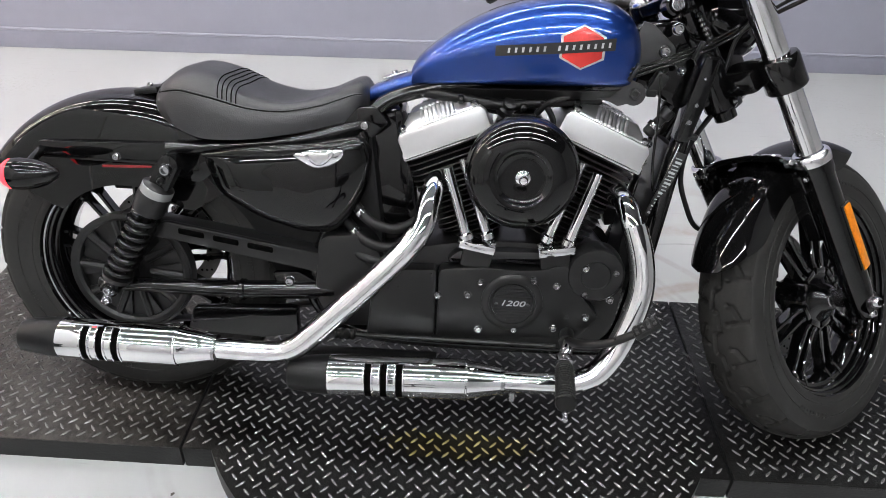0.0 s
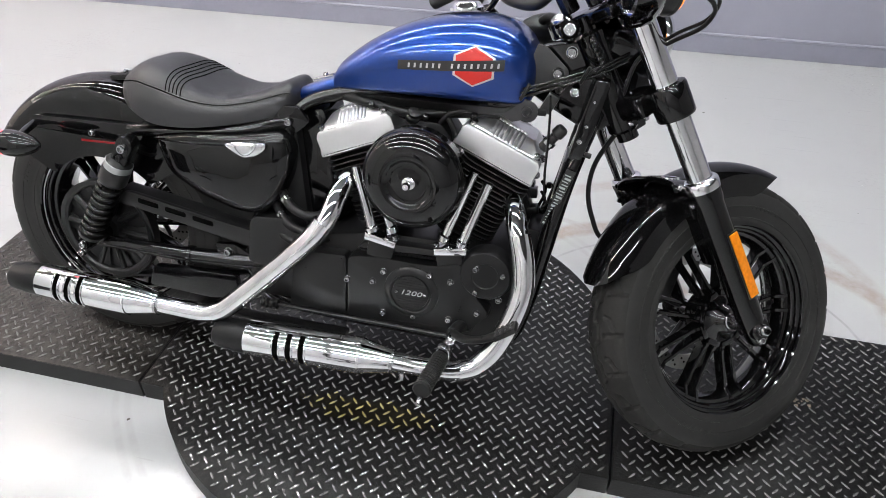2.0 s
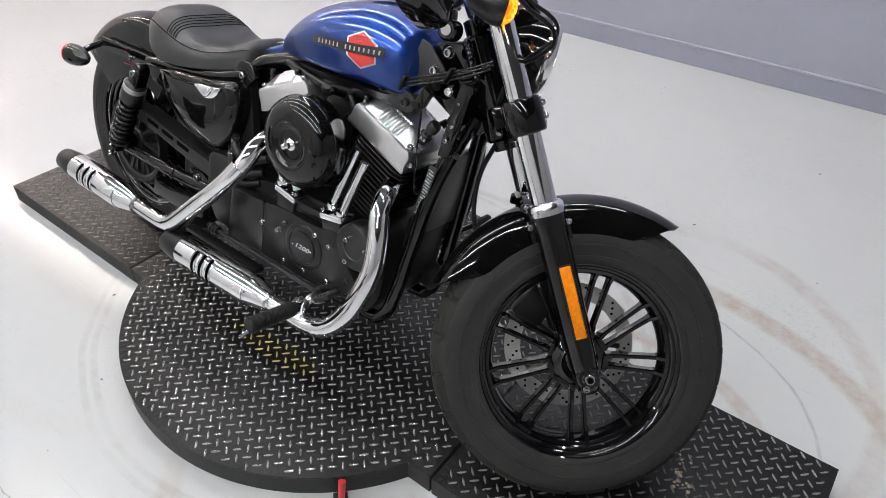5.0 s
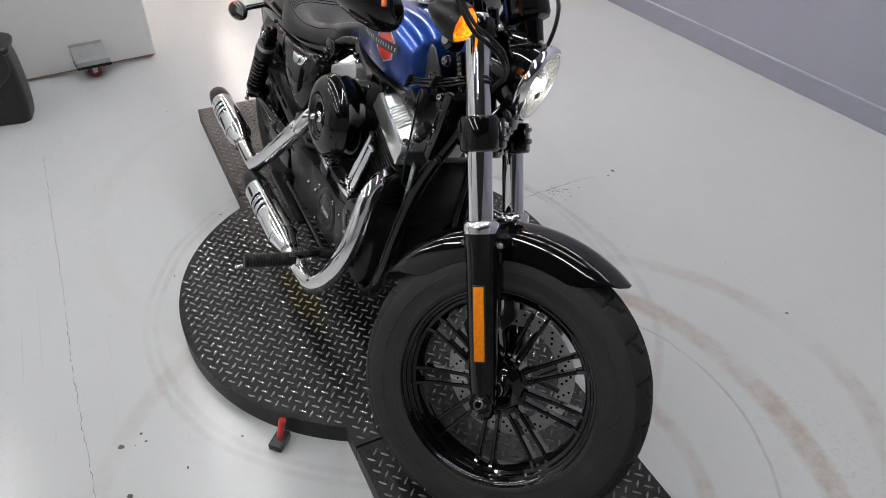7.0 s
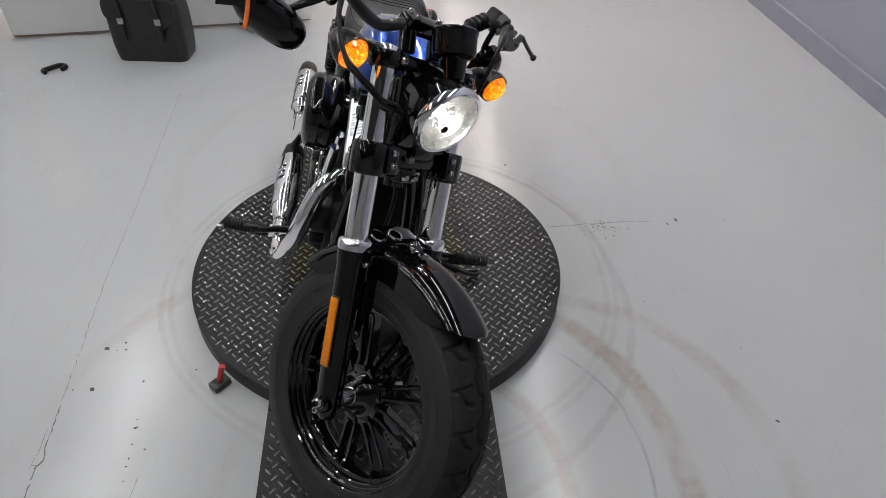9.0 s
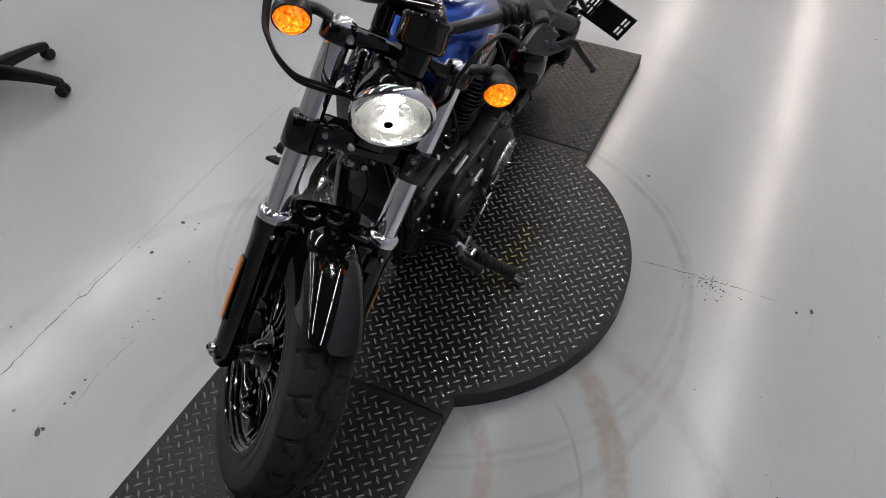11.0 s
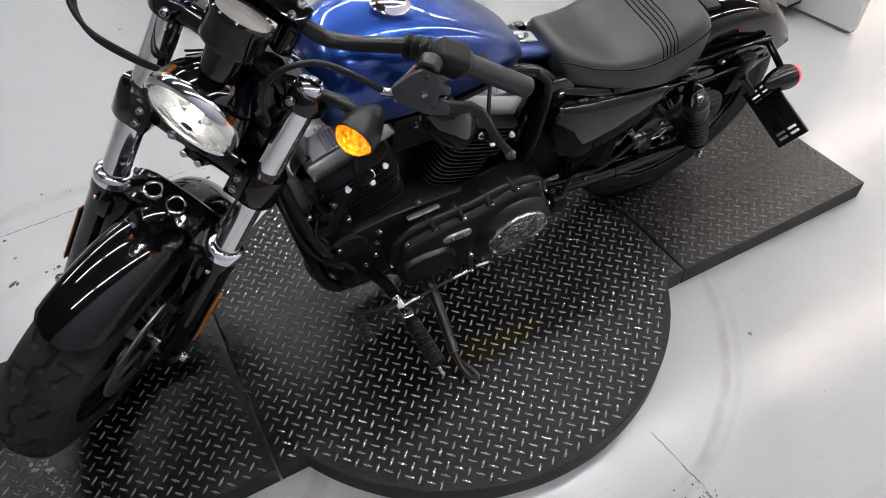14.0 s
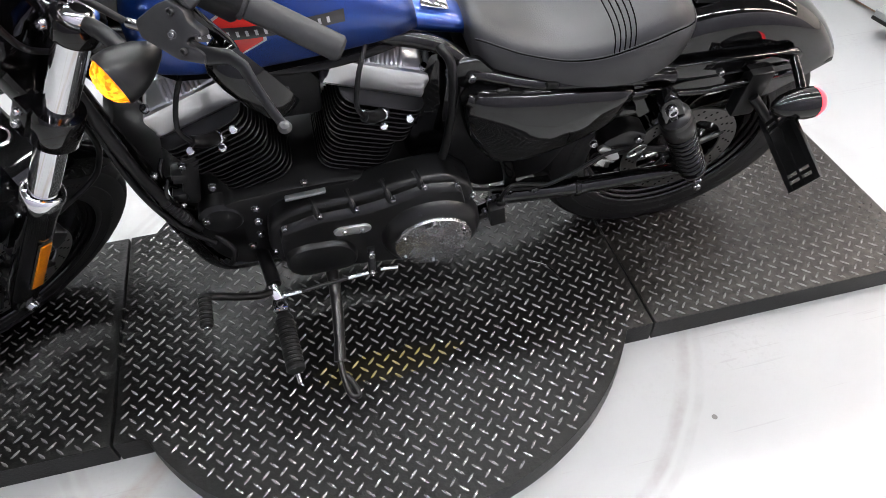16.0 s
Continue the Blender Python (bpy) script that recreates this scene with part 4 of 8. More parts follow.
# ---- side covers ----
cover_poly = [(-0.530, 0.588), (-0.44, 0.606), (-0.32, 0.620), (-0.215, 0.640), (-0.196, 0.600), (-0.204, 0.535), (-0.232, 0.478), (-0.268, 0.440), (-0.325, 0.436), (-0.42, 0.462), (-0.50, 0.508)]


def bulged(poly, y0, y1, rise):
    """A shell whose face swells outwards towards its middle."""
    p = rounded(poly, 0.022, 5)
    cx, cz = sum(q[0] for q in p) / len(p), sum(q[1] for q in p) / len(p)
    rings = []
    for f, y in ((1.0, y0), (1.0, y0 + (y1 - y0) * 0.7), (0.985, y0 + (y1 - y0) * 0.9), (0.95, y1), (0.80, y1 + rise * 0.55), (0.5, y1 + rise * 0.9), (0.15, y1 + rise)):
        rings.append([Vector((cx + (x - cx) * f, y, cz + (z - cz) * f)) for x, z in p])
    return loft(bmesh.new(), rings)


right_cover = P("oil_tank_cover", bulged(cover_poly, -0.07, -0.128, -0.016), M_BLACK, "gloss black oil tank cover")
left_cover = P("battery_cover", bulged(cover_poly, 0.07, 0.132, 0.016), M_BLACK, "gloss black battery side cover")
# long crease along the upper edge of each cover; the left one drops towards the rear
P("upper_ridge", tube(bmesh.new(), [(-0.525, -0.122, 0.585), (-0.43, -0.138, 0.600), (-0.33, -0.139, 0.610), (-0.21, -0.122, 0.625)], [0.004, 0.0125, 0.0125, 0.003], 16), M_BLACK, parent=right_cover)
P("upper_ridge", tube(bmesh.new(), [(-0.535, 0.112, 0.522), (-0.47, 0.118, 0.536), (-0.417, 0.122, 0.548), (-0.338, 0.125, 0.570), (-0.26, 0.123, 0.594), (-0.200, 0.112, 0.622)], [0.014, 0.019, 0.021, 0.022, 0.020, 0.014], 20), M_BLACK, parent=left_cover)
emblem = P("emblem", bulged([(-0.350, 0.606), (-0.300, 0.613), (-0.244, 0.617), (-0.246, 0.600), (-0.266, 0.584), (-0.298, 0.575), (-0.326, 0.588)], -0.138, -0.149, -0.004), M_CHROME, "chrome winged emblem", parent=right_cover)
P("emblem_shield", bulged([(-0.318, 0.613), (-0.262, 0.617), (-0.264, 0.602), (-0.278, 0.588), (-0.292, 0.583), (-0.308, 0.592)], -0.150, -0.157, -0.003), M_CHROME, parent=right_cover)
P("emblem_inlay", bulged([(-0.309, 0.609), (-0.270, 0.612), (-0.272, 0.602), (-0.281, 0.593), (-0.292, 0.589), (-0.303, 0.596)], -0.157, -0.1605, -0.001), M_SILVER, parent=right_cover)
for x in (-0.265, -0.355):
    P("seat_clip", box(bmesh.new(), (x, 0.118, 0.628), (0.022, 0.008, 0.016), 0.003), M_PLASTIC, "small black clip under the seat")
P("side_rail", tube(bmesh.new(), [(-0.30, 0.116, 0.618), (-0.406, 0.119, 0.596), (-0.50, 0.120, 0.572), (-0.565, 0.119, 0.570), (-0.609, 0.112, 0.546), (-0.70, 0.108, 0.532), (-0.87, 0.104, 0.540)], [0.009, 0.009, 0.008, 0.008, 0.007, 0.007, 0.007], 12), M_BLACK, "gloss black seat rail")

# ---- frame ----
for s in (-1, 1):
    down = tube(bmesh.new(), [(0.430, s * 0.022, 0.740), (0.394, s * 0.062, 0.600), (0.368, s * 0.082, 0.440), (0.345, s * 0.088, 0.300), (0.315, s * 0.090, 0.215), (0.24, s * 0.090, 0.196), (-0.15, s * 0.092, 0.198), (-0.28, s * 0.095, 0.235), (-0.33, s * 0.098, 0.310)], [0.0175, 0.0180, 0.0175, 0.0165, 0.0165, 0.0165, 0.0165, 0.0165, 0.0165], 16)
    P("frame_tube", down, M_BLACK, "gloss black frame downtube and lower rail")
    up = tube(bmesh.new(), [(-0.32, s * 0.098, 0.31), (-0.30, s * 0.098, 0.40), (-0.235, s * 0.092, 0.56), (-0.200, s * 0.075, 0.675), (-0.10, s * 0.052, 0.722), (0.12, s * 0.040, 0.752), (0.36, s * 0.030, 0.800)], 0.0145, 14)
    P("frame_tube", up, M_BLACK, "gloss black upper frame tube")
    tail = tube(bmesh.new(), [(-0.21, s * 0.085, 0.655), (-0.33, s * 0.105, 0.622), (-0.46, s * 0.108, 0.605), (-0.60, s * 0.108, 0.590)], 0.014, 12)
    P("frame_tube", tail, M_BLACK, "gloss black seat rail tube")
    gus = slab(bmesh.new(), rounded([(-0.262, 0.646), (-0.225, 0.690), (-0.190, 0.690), (-0.165, 0.660), (-0.20, 0.628)], 0.008), *sorted((s * 0.080, s * 0.096)), 0.004)
    q = P("seat_gusset", gus, M_BLACK, "gloss black gusset plate")
    bolt((-0.212, s * 0.096, 0.655), (0, s, 0), 0.0105, q)
neck0, neck1 = Vector((0.902, 0, 0)) + AXIS * 0.815, Vector((0.902, 0, 0)) + AXIS * 1.03
P("steering_neck", cyl(bmesh.new(), neck0, neck1, 0.034, 28, 0.006), M_BLACK, "gloss black steering neck")
P("neck_gusset", slab(bmesh.new(), rounded([(0.485, 0.74), (0.40, 0.88), (0.30, 0.86), (0.26, 0.78), (0.33, 0.74), (0.43, 0.69)], 0.02), -0.024, 0.024, 0.006), M_BLACK, "black frame backbone gusset")
tag = bmesh.new()
tagm = Matrix.Translation((0.3800, -0.0870, 0.566)) @ Matrix.Rotation(radians(16.5), 4, "Y") @ Matrix.Rotation(radians(8), 4, "X")
box(tag, (0, 0, 0), (0.019, 0.003, 0.142), 0.001, tagm)
label_plate = P("frame_label", tag, M_DECAL, "black label with grey print on the downtube")
for k in range(17):
    bar = box(bmesh.new(), (0, 0, 0), (0.013 if k > 8 else 0.010, 0.0008, 0.0022 if k % 3 else 0.0045), 0, tagm @ Matrix.Translation((0.0015 if k % 2 else -0.001, -0.0021, -0.063 + 0.0076 * k)))
    P("print_bar", bar, M_LABEL, parent=label_plate)
# gloss cover over the top of the downtubes, right side
cover_top = P("downtube_cover", slab(bmesh.new(), rounded([(0.420, 0.815), (0.450, 0.812), (0.436, 0.730), (0.416, 0.650), (0.388, 0.650), (0.402, 0.735)], 0.008), -0.078, -0.030, 0.006), M_BLACK, "gloss black cover on the upper downtubes")
for x, z, r in ((0.416, 0.722, 0.005), (0.407, 0.690, 0.007), (0.424, 0.772, 0.004)):
    bolt((x, -0.078, z), (0, -1, 0), r, cover_top)
P("pinch_bolt", cyl(bmesh.new(), (0.420, -0.060, 0.660), (0.434, -0.060, 0.657), 0.006, 12, 0.001), M_SATIN, parent=cover_top)
# grey plate between the tank and the neck, right side
brk = bmesh.new()
lobe = [(0.345 + 0.021 * math.cos(radians(a)), 0.814 + 0.021 * math.sin(radians(a))) for a in range(-130, 61, 19)]
slab(brk, [(0.276, 0.790), (0.288, 0.778)] + lobe + [(0.318, 0.864), (0.300, 0.868)], -0.066, -0.060, 0.0015)
plate_r = P("side_bracket", brk, M_BRACKET, "grey bracket plate beside the neck")
bolt((0.345, -0.066, 0.816), (0, -1, 0), 0.0125, plate_r)
bolt((0.366, -0.056, 0.857), (0, -1, 0), 0.0125, plate_r)
bolt((0.351, -0.060, 0.783), (0, -1, 0), 0.0085, plate_r, BLACK_BOLT)
bolt((0.382, -0.060, 0.782), (0.2, -1, 0.3), 0.0100, plate_r)
# ribbed sleeve that runs down beside the neck, 
for p0, p1, r in (((0.398, -0.052, 0.888), (0.440, -0.050, 0.820), 0.0088),):
    axis = axis_m(Vector(p0), Vector(p1) - Vector(p0))
    run = (Vector(p1) - Vector(p0)).length
    count = int(run / 0.0048)
    P("neck_sleeve", lathe(bmesh.new(), [(r * 0.6, 0)] + [(r * (1.0 if q % 2 else 0.76), 0.002 + 0.0048 * q) for q in range(count)] + [(r * 0.6, run)], axis, 16), M_BLACK, "ribbed black cable sleeve beside the neck")
lock = P("ignition_lock", cyl(bmesh.new(), (0.352, -0.030, 0.893), (0.356, -0.066, 0.900), 0.021, 24, 0.004), M_BLACK, "round black ignition lock beside the neck")
P("lock_face", cyl(bmesh.new(), (0.356, -0.066, 0.900), (0.3563, -0.069, 0.9005), 0.012, 20, 0.001), M_STEEL, "bright lock barrel", parent=lock)
brk = bmesh.new()
lobe = [(0.296 + 0.022 * math.cos(radians(a)), 0.738 + 0.022 * math.sin(radians(a))) for a in range(-120, 61, 18)]
slab(brk, [(0.215, 0.748), (0.222, 0.728), (0.250, 0.722), (0.268, 0.714)] + lobe + [(0.288, 0.764), (0.250, 0.762)], -0.085, -0.078, 0.002)
coil = P("coil_bracket", brk, M_BRACKET, "grey lobed coil bracket below the tank")
bolt((0.296, -0.085, 0.739), (0, -1, 0), 0.0125, coil, GREY_BOLT)
valve_ax = axis_m(Vector((0.372, -0.070, 0.712)), (-0.60, 0.05, -0.80))
valve = P("vent_valve", lathe(bmesh.new(), [(0, 0), (0.011, 0.001), (0.014, 0.006), (0.014, 0.020), (0.010, 0.024), (0.010, 0.036), (0.0125, 0.038), (0.0125, 0.060), (0.008, 0.064), (0, 0.065)], valve_ax, 20), M_SATIN, "small black vent valve behind the front cylinder")
P("valve_ring", lathe(bmesh.new(), [(0.010, 0.037), (0.0145, 0.039), (0.0145, 0.047), (0.010, 0.049)], valve_ax, 20), M_STEEL, "bright valve collar", parent=valve)
hose_pts = [(0.338, -0.088, 0.777), (0.343, -0.090, 0.728), (0.346, -0.092, 0.667), (0.348, -0.092, 0.614), (0.355, -0.092, 0.562), (0.366, -0.088, 0.557), (0.372, -0.080, 0.575)]
P("wiring_lead", tube(bmesh.new(), hose_pts, 0.0026, 8), M_BLACK, "thin black lead sagging behind the cylinder")
plug_pack = P("lead_connector", box(bmesh.new(), (0.338, -0.080, 0.760), (0.024, 0.018, 0.040), 0.004, Matrix.Rotation(radians(25), 4, "Y")), M_SATIN, "small black wiring connector")
P("clip", box(bmesh.new(), (0.326, -0.088, 0.742), (0.018, 0.012, 0.014), 0.003), M_PLASTIC, parent=plug_pack)
for q in ((0.337, -0.080, 0.645), (0.330, -0.084, 0.610)):
    bolt(q, (0.4, -0.9, 0.1), 0.009, bike)
wires = P("connector_pack", box(bmesh.new(), (0.298, 0.068, 0.500), (0.032, 0.056, 0.135), 0.008, Matrix.Rotation(radians(-14), 4, "Y")), M_PLASTIC, "black wiring connector pack behind the downtubes")
for k, (y, z) in enumerate(((0.060, 0.545), (0.082, 0.512), (0.055, 0.478), (0.085, 0.462))):
    P("connector", box(bmesh.new(), (0.318 - 0.25 * (z - 0.5), y, z), (0.026, 0.030, 0.024), 0.004, Matrix.Rotation(radians(-14 + 9 * (k % 2)), 4, "Y")), M_SATIN, parent=wires)
    P("lead", tube(bmesh.new(), [(0.335, y + 0.010, z), (0.345, y + 0.022, z - 0.022), (0.338, y + 0.026, z - 0.055), (0.322, y + 0.018, z - 0.085)], 0.0036, 8), M_BLACK, parent=wires)
for q in ((0.352, 0.092, 0.530), (0.350, 0.094, 0.468), (0.330, 0.098, 0.440)):
    bolt(q, (0.4, 0.9, 0), 0.0085, wires)
# plate added only to block the bright view between downtubes and cylinder
P("gap_blocker", box(bmesh.new(), (0.376, 0.0, 0.545), (0.022, 0.122, 0.190), 0.007, Matrix.Rotation(radians(9), 4, "Y")), M_SATIN, "added black plate that blocks the gap between the downtubes")
P("regulator", box(bmesh.new(), (0.334, 0, 0.395), (0.040, 0.110, 0.160), 0.008, Matrix.Rotation(radians(6), 4, "Y")), M_PLASTIC, "black regulator between the downtubes")

# ---- tank ----
def lerp_table(tab, x):
    for (xa, a), (xb, b) in zip(tab, tab[1:]):
        if x <= xb:
            f = (x - xa) / (xb - xa)
            return a + (b - a) * f
    return tab[-1][1]


def smooth_table(tab, x):
    pts, _ = curve_points([(a, 0, b) for a, b in tab], 8)
    return lerp_table([(p.x, p.z) for p in pts], x)


T_TOP = [(-0.128, 0.764), (-0.112, 0.787), (-0.06, 0.829), (0.0, 0.865), (0.06, 0.889), (0.12, 0.903), (0.18, 0.908), (0.235, 0.900), (0.275, 0.880), (0.298, 0.851), (0.306, 0.830)]
T_LOW = [(-0.128, 0.730), (-0.10, 0.731), (0.0, 0.737), (0.12, 0.742), (0.22, 0.745), (0.265, 0.746), (0.288, 0.748), (0.301, 0.757), (0.306, 0.790)]
T_WIDE = [(-0.128, 0.050), (-0.10, 0.068), (-0.04, 0.090), (0.04, 0.109), (0.13, 0.122), (0.21, 0.121), (0.262, 0.110), (0.288, 0.095), (0.301, 0.075), (0.306, 0.050)]
rings = []
for i in range(37):
    f = i / 36
    x = -0.128 + 0.434 * (0.5 - 0.5 * math.cos(math.pi * f))
    zt, zb, hw = smooth_table(T_TOP, x), smooth_table(T_LOW, x), smooth_table(T_WIDE, x)
    zm = zb + (zt - zb) * 0.14
    ring = []
    for k in range(56):
        a = 2 * math.pi * k / 56
        ca, sa = math.cos(a), math.sin(a)
        y = hw * math.copysign(abs(ca) ** (0.55 if sa >= 0 else 0.35), ca)
        z = zm + (zt - zm) * abs(sa) ** 0.72 if sa >= 0 else zm - (zm - zb) * abs(sa) ** 0.62
        tuck = 1 - 0.13 * max(0.0, 0.58 - (z - zb) / (zt - zb)) / 0.58
        ring.append(Vector((x, y * tuck, z)))
    rings.append(ring)
tank = P("fuel_tank", loft(bmesh.new(), rings), M_BLUE, "metallic blue peanut fuel tank", sharp=70)
from mathutils.bvhtree import BVHTree
tank_tree = BVHTree.FromPolygons([v.co for v in tank.data.vertices], [p.vertices for p in tank.data.polygons])


def decal(poly, s, off):
    """A thin print that follows the tank's side; poly in x and z, convex."""
    bm = bmesh.new()
    vs = [bm.verts.new((x, 0, z)) for x, z in poly]
    bm.faces.new(vs)
    for _ in range(3):
        bmesh.ops.subdivide_edges(bm, edges=bm.edges[:], cuts=1, use_grid_fill=True)
        bmesh.ops.triangulate(bm, faces=[f for f in bm.faces if len(f.verts) > 4])
    for v in bm.verts:
        hit, n, _, _ = tank_tree.ray_cast(Vector((v.co.x, s * 0.5, v.co.z)), Vector((0, -s, 0)))
        if hit:
            v.co = hit + n * off
        else:
            v.co.y = s * 0.12
    return bm


for s in (-1, 1):
    sx, sz = (0.0, 0.0) if s < 0 else (-0.040, 0.011)
    cx, cz = 0.186 + sx, 0.820 + sz
    hexa = [(cx - 0.036, cz - 0.018), (cx, cz - 0.036), (cx + 0.036, cz - 0.018), (cx + 0.036, cz + 0.018), (cx, cz + 0.036), (cx - 0.036, cz + 0.018)]
    big = [(cx + (x - cx) * 1.13, cz + (z - cz) * 1.10) for x, z in hexa]
    P("badge_rim", decal(big, s, 0.0006), M_SILVER, "thin silver rim of the badge", parent=tank)
    P("badge", decal(hexa, s, 0.0011), M_RED, "red six-sided badge", parent=tank)
    band = [(x + sx, z + sz) for x, z in ((0.030, 0.797), (0.245, 0.817), (0.245, 0.838), (0.030, 0.815))]
    P("badge_band", decal(band, s, 0.0017), M_DECAL, "black band across the badge", parent=tank)
    for k in range(15):
        if k == 6:
            continue
        x = 0.052 + k * 0.0128 + sx
        z = 0.808 + k * 0.0128 * 0.098 + sz
        P("print_bar", decal([(x, z - 0.0042), (x + 0.0042, z - 0.0038), (x + 0.0050, z + 0.0050), (x + 0.0008, z + 0.0046)], s, 0.0022), M_SILVER, parent=tank)
tray = bmesh.new()
loft(tray, [[Vector((x, y, z)) for y, z in ((-hw, zz - 0.002), (hw, zz - 0.002), (hw * 0.8, zz - 0.022), (-hw * 0.8, zz - 0.022))] for x, zz, hw in ((-0.115, 0.728, 0.05), (0.0, 0.736, 0.088), (0.12, 0.741, 0.104), (0.25, 0.745, 0.098), (0.282, 0.752, 0.08))])
P("tank_tray", tray, M_PLASTIC, "black tray and frame below the tank")
cap_m = axis_m(Vector((0.142, 0.0, 0.9105)), (-0.12, 0, 1))
cap = P("fuel_cap", lathe(bmesh.new(), [(0.035, 0.0), (0.035, 0.005), (0.031, 0.008), (0.028, 0.014), (0.023, 0.017), (0, 0.018)], cap_m, 40), M_CHROME, "round chrome fuel cap", parent=tank)
nose = bmesh.new()
rings = []
for x, z, hw, h in ((-0.235, 0.692, 0.030, 0.012), (-0.20, 0.708, 0.036, 0.016), (-0.16, 0.722, 0.040, 0.018), (-0.11, 0.738, 0.042, 0.020)):
    rings.append([Vector((x, hw * math.copysign(abs(math.cos(a)) ** 0.6, math.cos(a)), z + h * math.copysign(abs(math.sin(a)) ** 0.7, math.sin(a)))) for a in [2 * math.pi * k / 24 for k in range(24)]])
tail_piece = P("tank_mount_cover", loft(nose, rings), M_BLUE, "blue cover between tank and seat", sharp=60)
P("mount_clip", box(bmesh.new(), (-0.165, 0, 0.7415), (0.05, 0.030, 0.005), 0.002, Matrix.Rotation(radians(-18), 4, "Y")), M_CHROME, "chrome mount strap", parent=tail_piece)
bolt((-0.165, 0, 0.744), (-0.3, 0, 1), 0.007, tail_piece)

# ---- seat ----
S_RIM = [(-0.667, 0.683), (-0.652, 0.706), (-0.635, 0.722), (-0.605, 0.741), (-0.575, 0.749), (-0.53, 0.744), (-0.49, 0.731), (-0.44, 0.712), (-0.375, 0.701), (-0.304, 0.713), (-0.26, 0.729), (-0.228, 0.741), (-0.212, 0.736), (-0.203, 0.722)]
S_LOW = [(-0.667, 0.673), (-0.625, 0.648), (-0.584, 0.632), (-0.528, 0.620), (-0.416, 0.626), (-0.315, 0.645), (-0.245, 0.664), (-0.215, 0.674), (-0.203, 0.694)]
S_WIDE = [(-0.667, 0.05), (-0.65, 0.084), (-0.615, 0.112), (-0.56, 0.130), (-0.49, 0.137), (-0.42, 0.132), (-0.34, 0.113), (-0.27, 0.094), (-0.225, 0.078), (-0.21, 0.064), (-0.203, 0.040)]


def seat_point(x, a):
    zr, zl, hw = smooth_table(S_RIM, x), smooth_table(S_LOW, x), smooth_table(S_WIDE, x)
    u = a / math.pi
    # a runs from the lower right edge over the top to the lower left edge
    ang = math.pi * (1 - u)
    ca, sa = math.cos(ang), math.sin(ang)
    y = hw * math.copysign(abs(ca) ** 0.62, ca)
    z = zl + (zr - zl) * sa ** 0.62
    dish = 0.022 * max(0.0, 1 - (abs(y) / (hw * 0.8)) ** 2) * math.exp(-((x + 0.40) / 0.11) ** 2)
    front = min(1.0, max(0.0, (x + 0.40) / 0.19))
    return Vector((-0.639 + (x + 0.667) * 0.921, -y, z - dish - 0.007 * front))


rings = []
for i in range(41):
    f = i / 40
    x = -0.667 + 0.464 * (0.5 - 0.5 * math.cos(math.pi * f))
    ring = [seat_point(x, math.pi * k / 30) for k in range(31)]
    rings.append(ring)
seat = P("seat", loft(bmesh.new(), rings), M_LEATHER, "black vinyl solo seat with stitched ribs", sharp=80)
for k in range(5):
    pts = []
    for j in range(19):
        a = math.pi * (0.17 + 0.66 * j / 18)
        bow = 0.02 * (1 - math.sin(a))
        p = seat_point(-0.512 + 0.0094 * k + bow, a)
        pts.append(p + Vector((0, 0, 0.0002)))
    P("rib_seam", tube(bmesh.new(), pts, 0.0012, 6, 1), M_NEARBLACK, parent=seat)
def seam_line(off):
    """The seat's upper edge: along one side, round the back and along the other side."""
    xs = [-0.215 - 0.425 * j / 44 for j in range(45)]
    line = [seat_point(x, math.pi * off) for x in xs]
    line += [seat_point(-0.640 - 0.006 * math.sin(math.pi * j / 20), math.pi * (off + (1 - 2 * off) * j / 20)) for j in range(1, 20)]
    return line + [seat_point(x, math.pi * (1 - off)) for x in xs[::-1]]


P("seat_seam", tube(bmesh.new(), [q + Vector((0, 0, 0.0001)) for q in seam_line(0.160)], 0.0013, 6, 1), M_NEARBLACK, "dark seam round the seat top", parent=seat)
for off in (0.150, 0.170):
    thread = bmesh.new()
    line = seam_line(off)
    for p0, p1 in zip(line, line[1:]):
        for f in (0.0, 0.5):
            tube(thread, [p0.lerp(p1, f + 0.04) + Vector((0, 0, 0.0006)), p0.lerp(p1, f + 0.40) + Vector((0, 0, 0.0006))], 0.0008, 4, 1)
    P("stitching", thread, M_THREAD, "grey stitches", parent=seat, kind="stuff")

# ---- engine ----
CRANK = Vector((0.095, 0, 0.24))
engine = P("engine", slab(bmesh.new(), rounded([(-0.20, 0.40), (-0.06, 0.425), (0.02, 0.44), (0.17, 0.44), (0.27, 0.425), (0.325, 0.36), (0.315, 0.26), (0.27, 0.20), (-0.17, 0.20), (-0.215, 0.26)], 0.03), -0.115, 0.105, 0.012), M_FIN, "black V-twin engine crankcase")


def fin_mesh(hx, hy):
    return mesh_of("cooling_fin", slab(bmesh.new(), rounded([(-hx, -hy), (hx, -hy), (hx, hy), (-hx, hy)], 0.035, 5), -0.0016, 0.0016, 0.0008, None, 1), M_FIN)


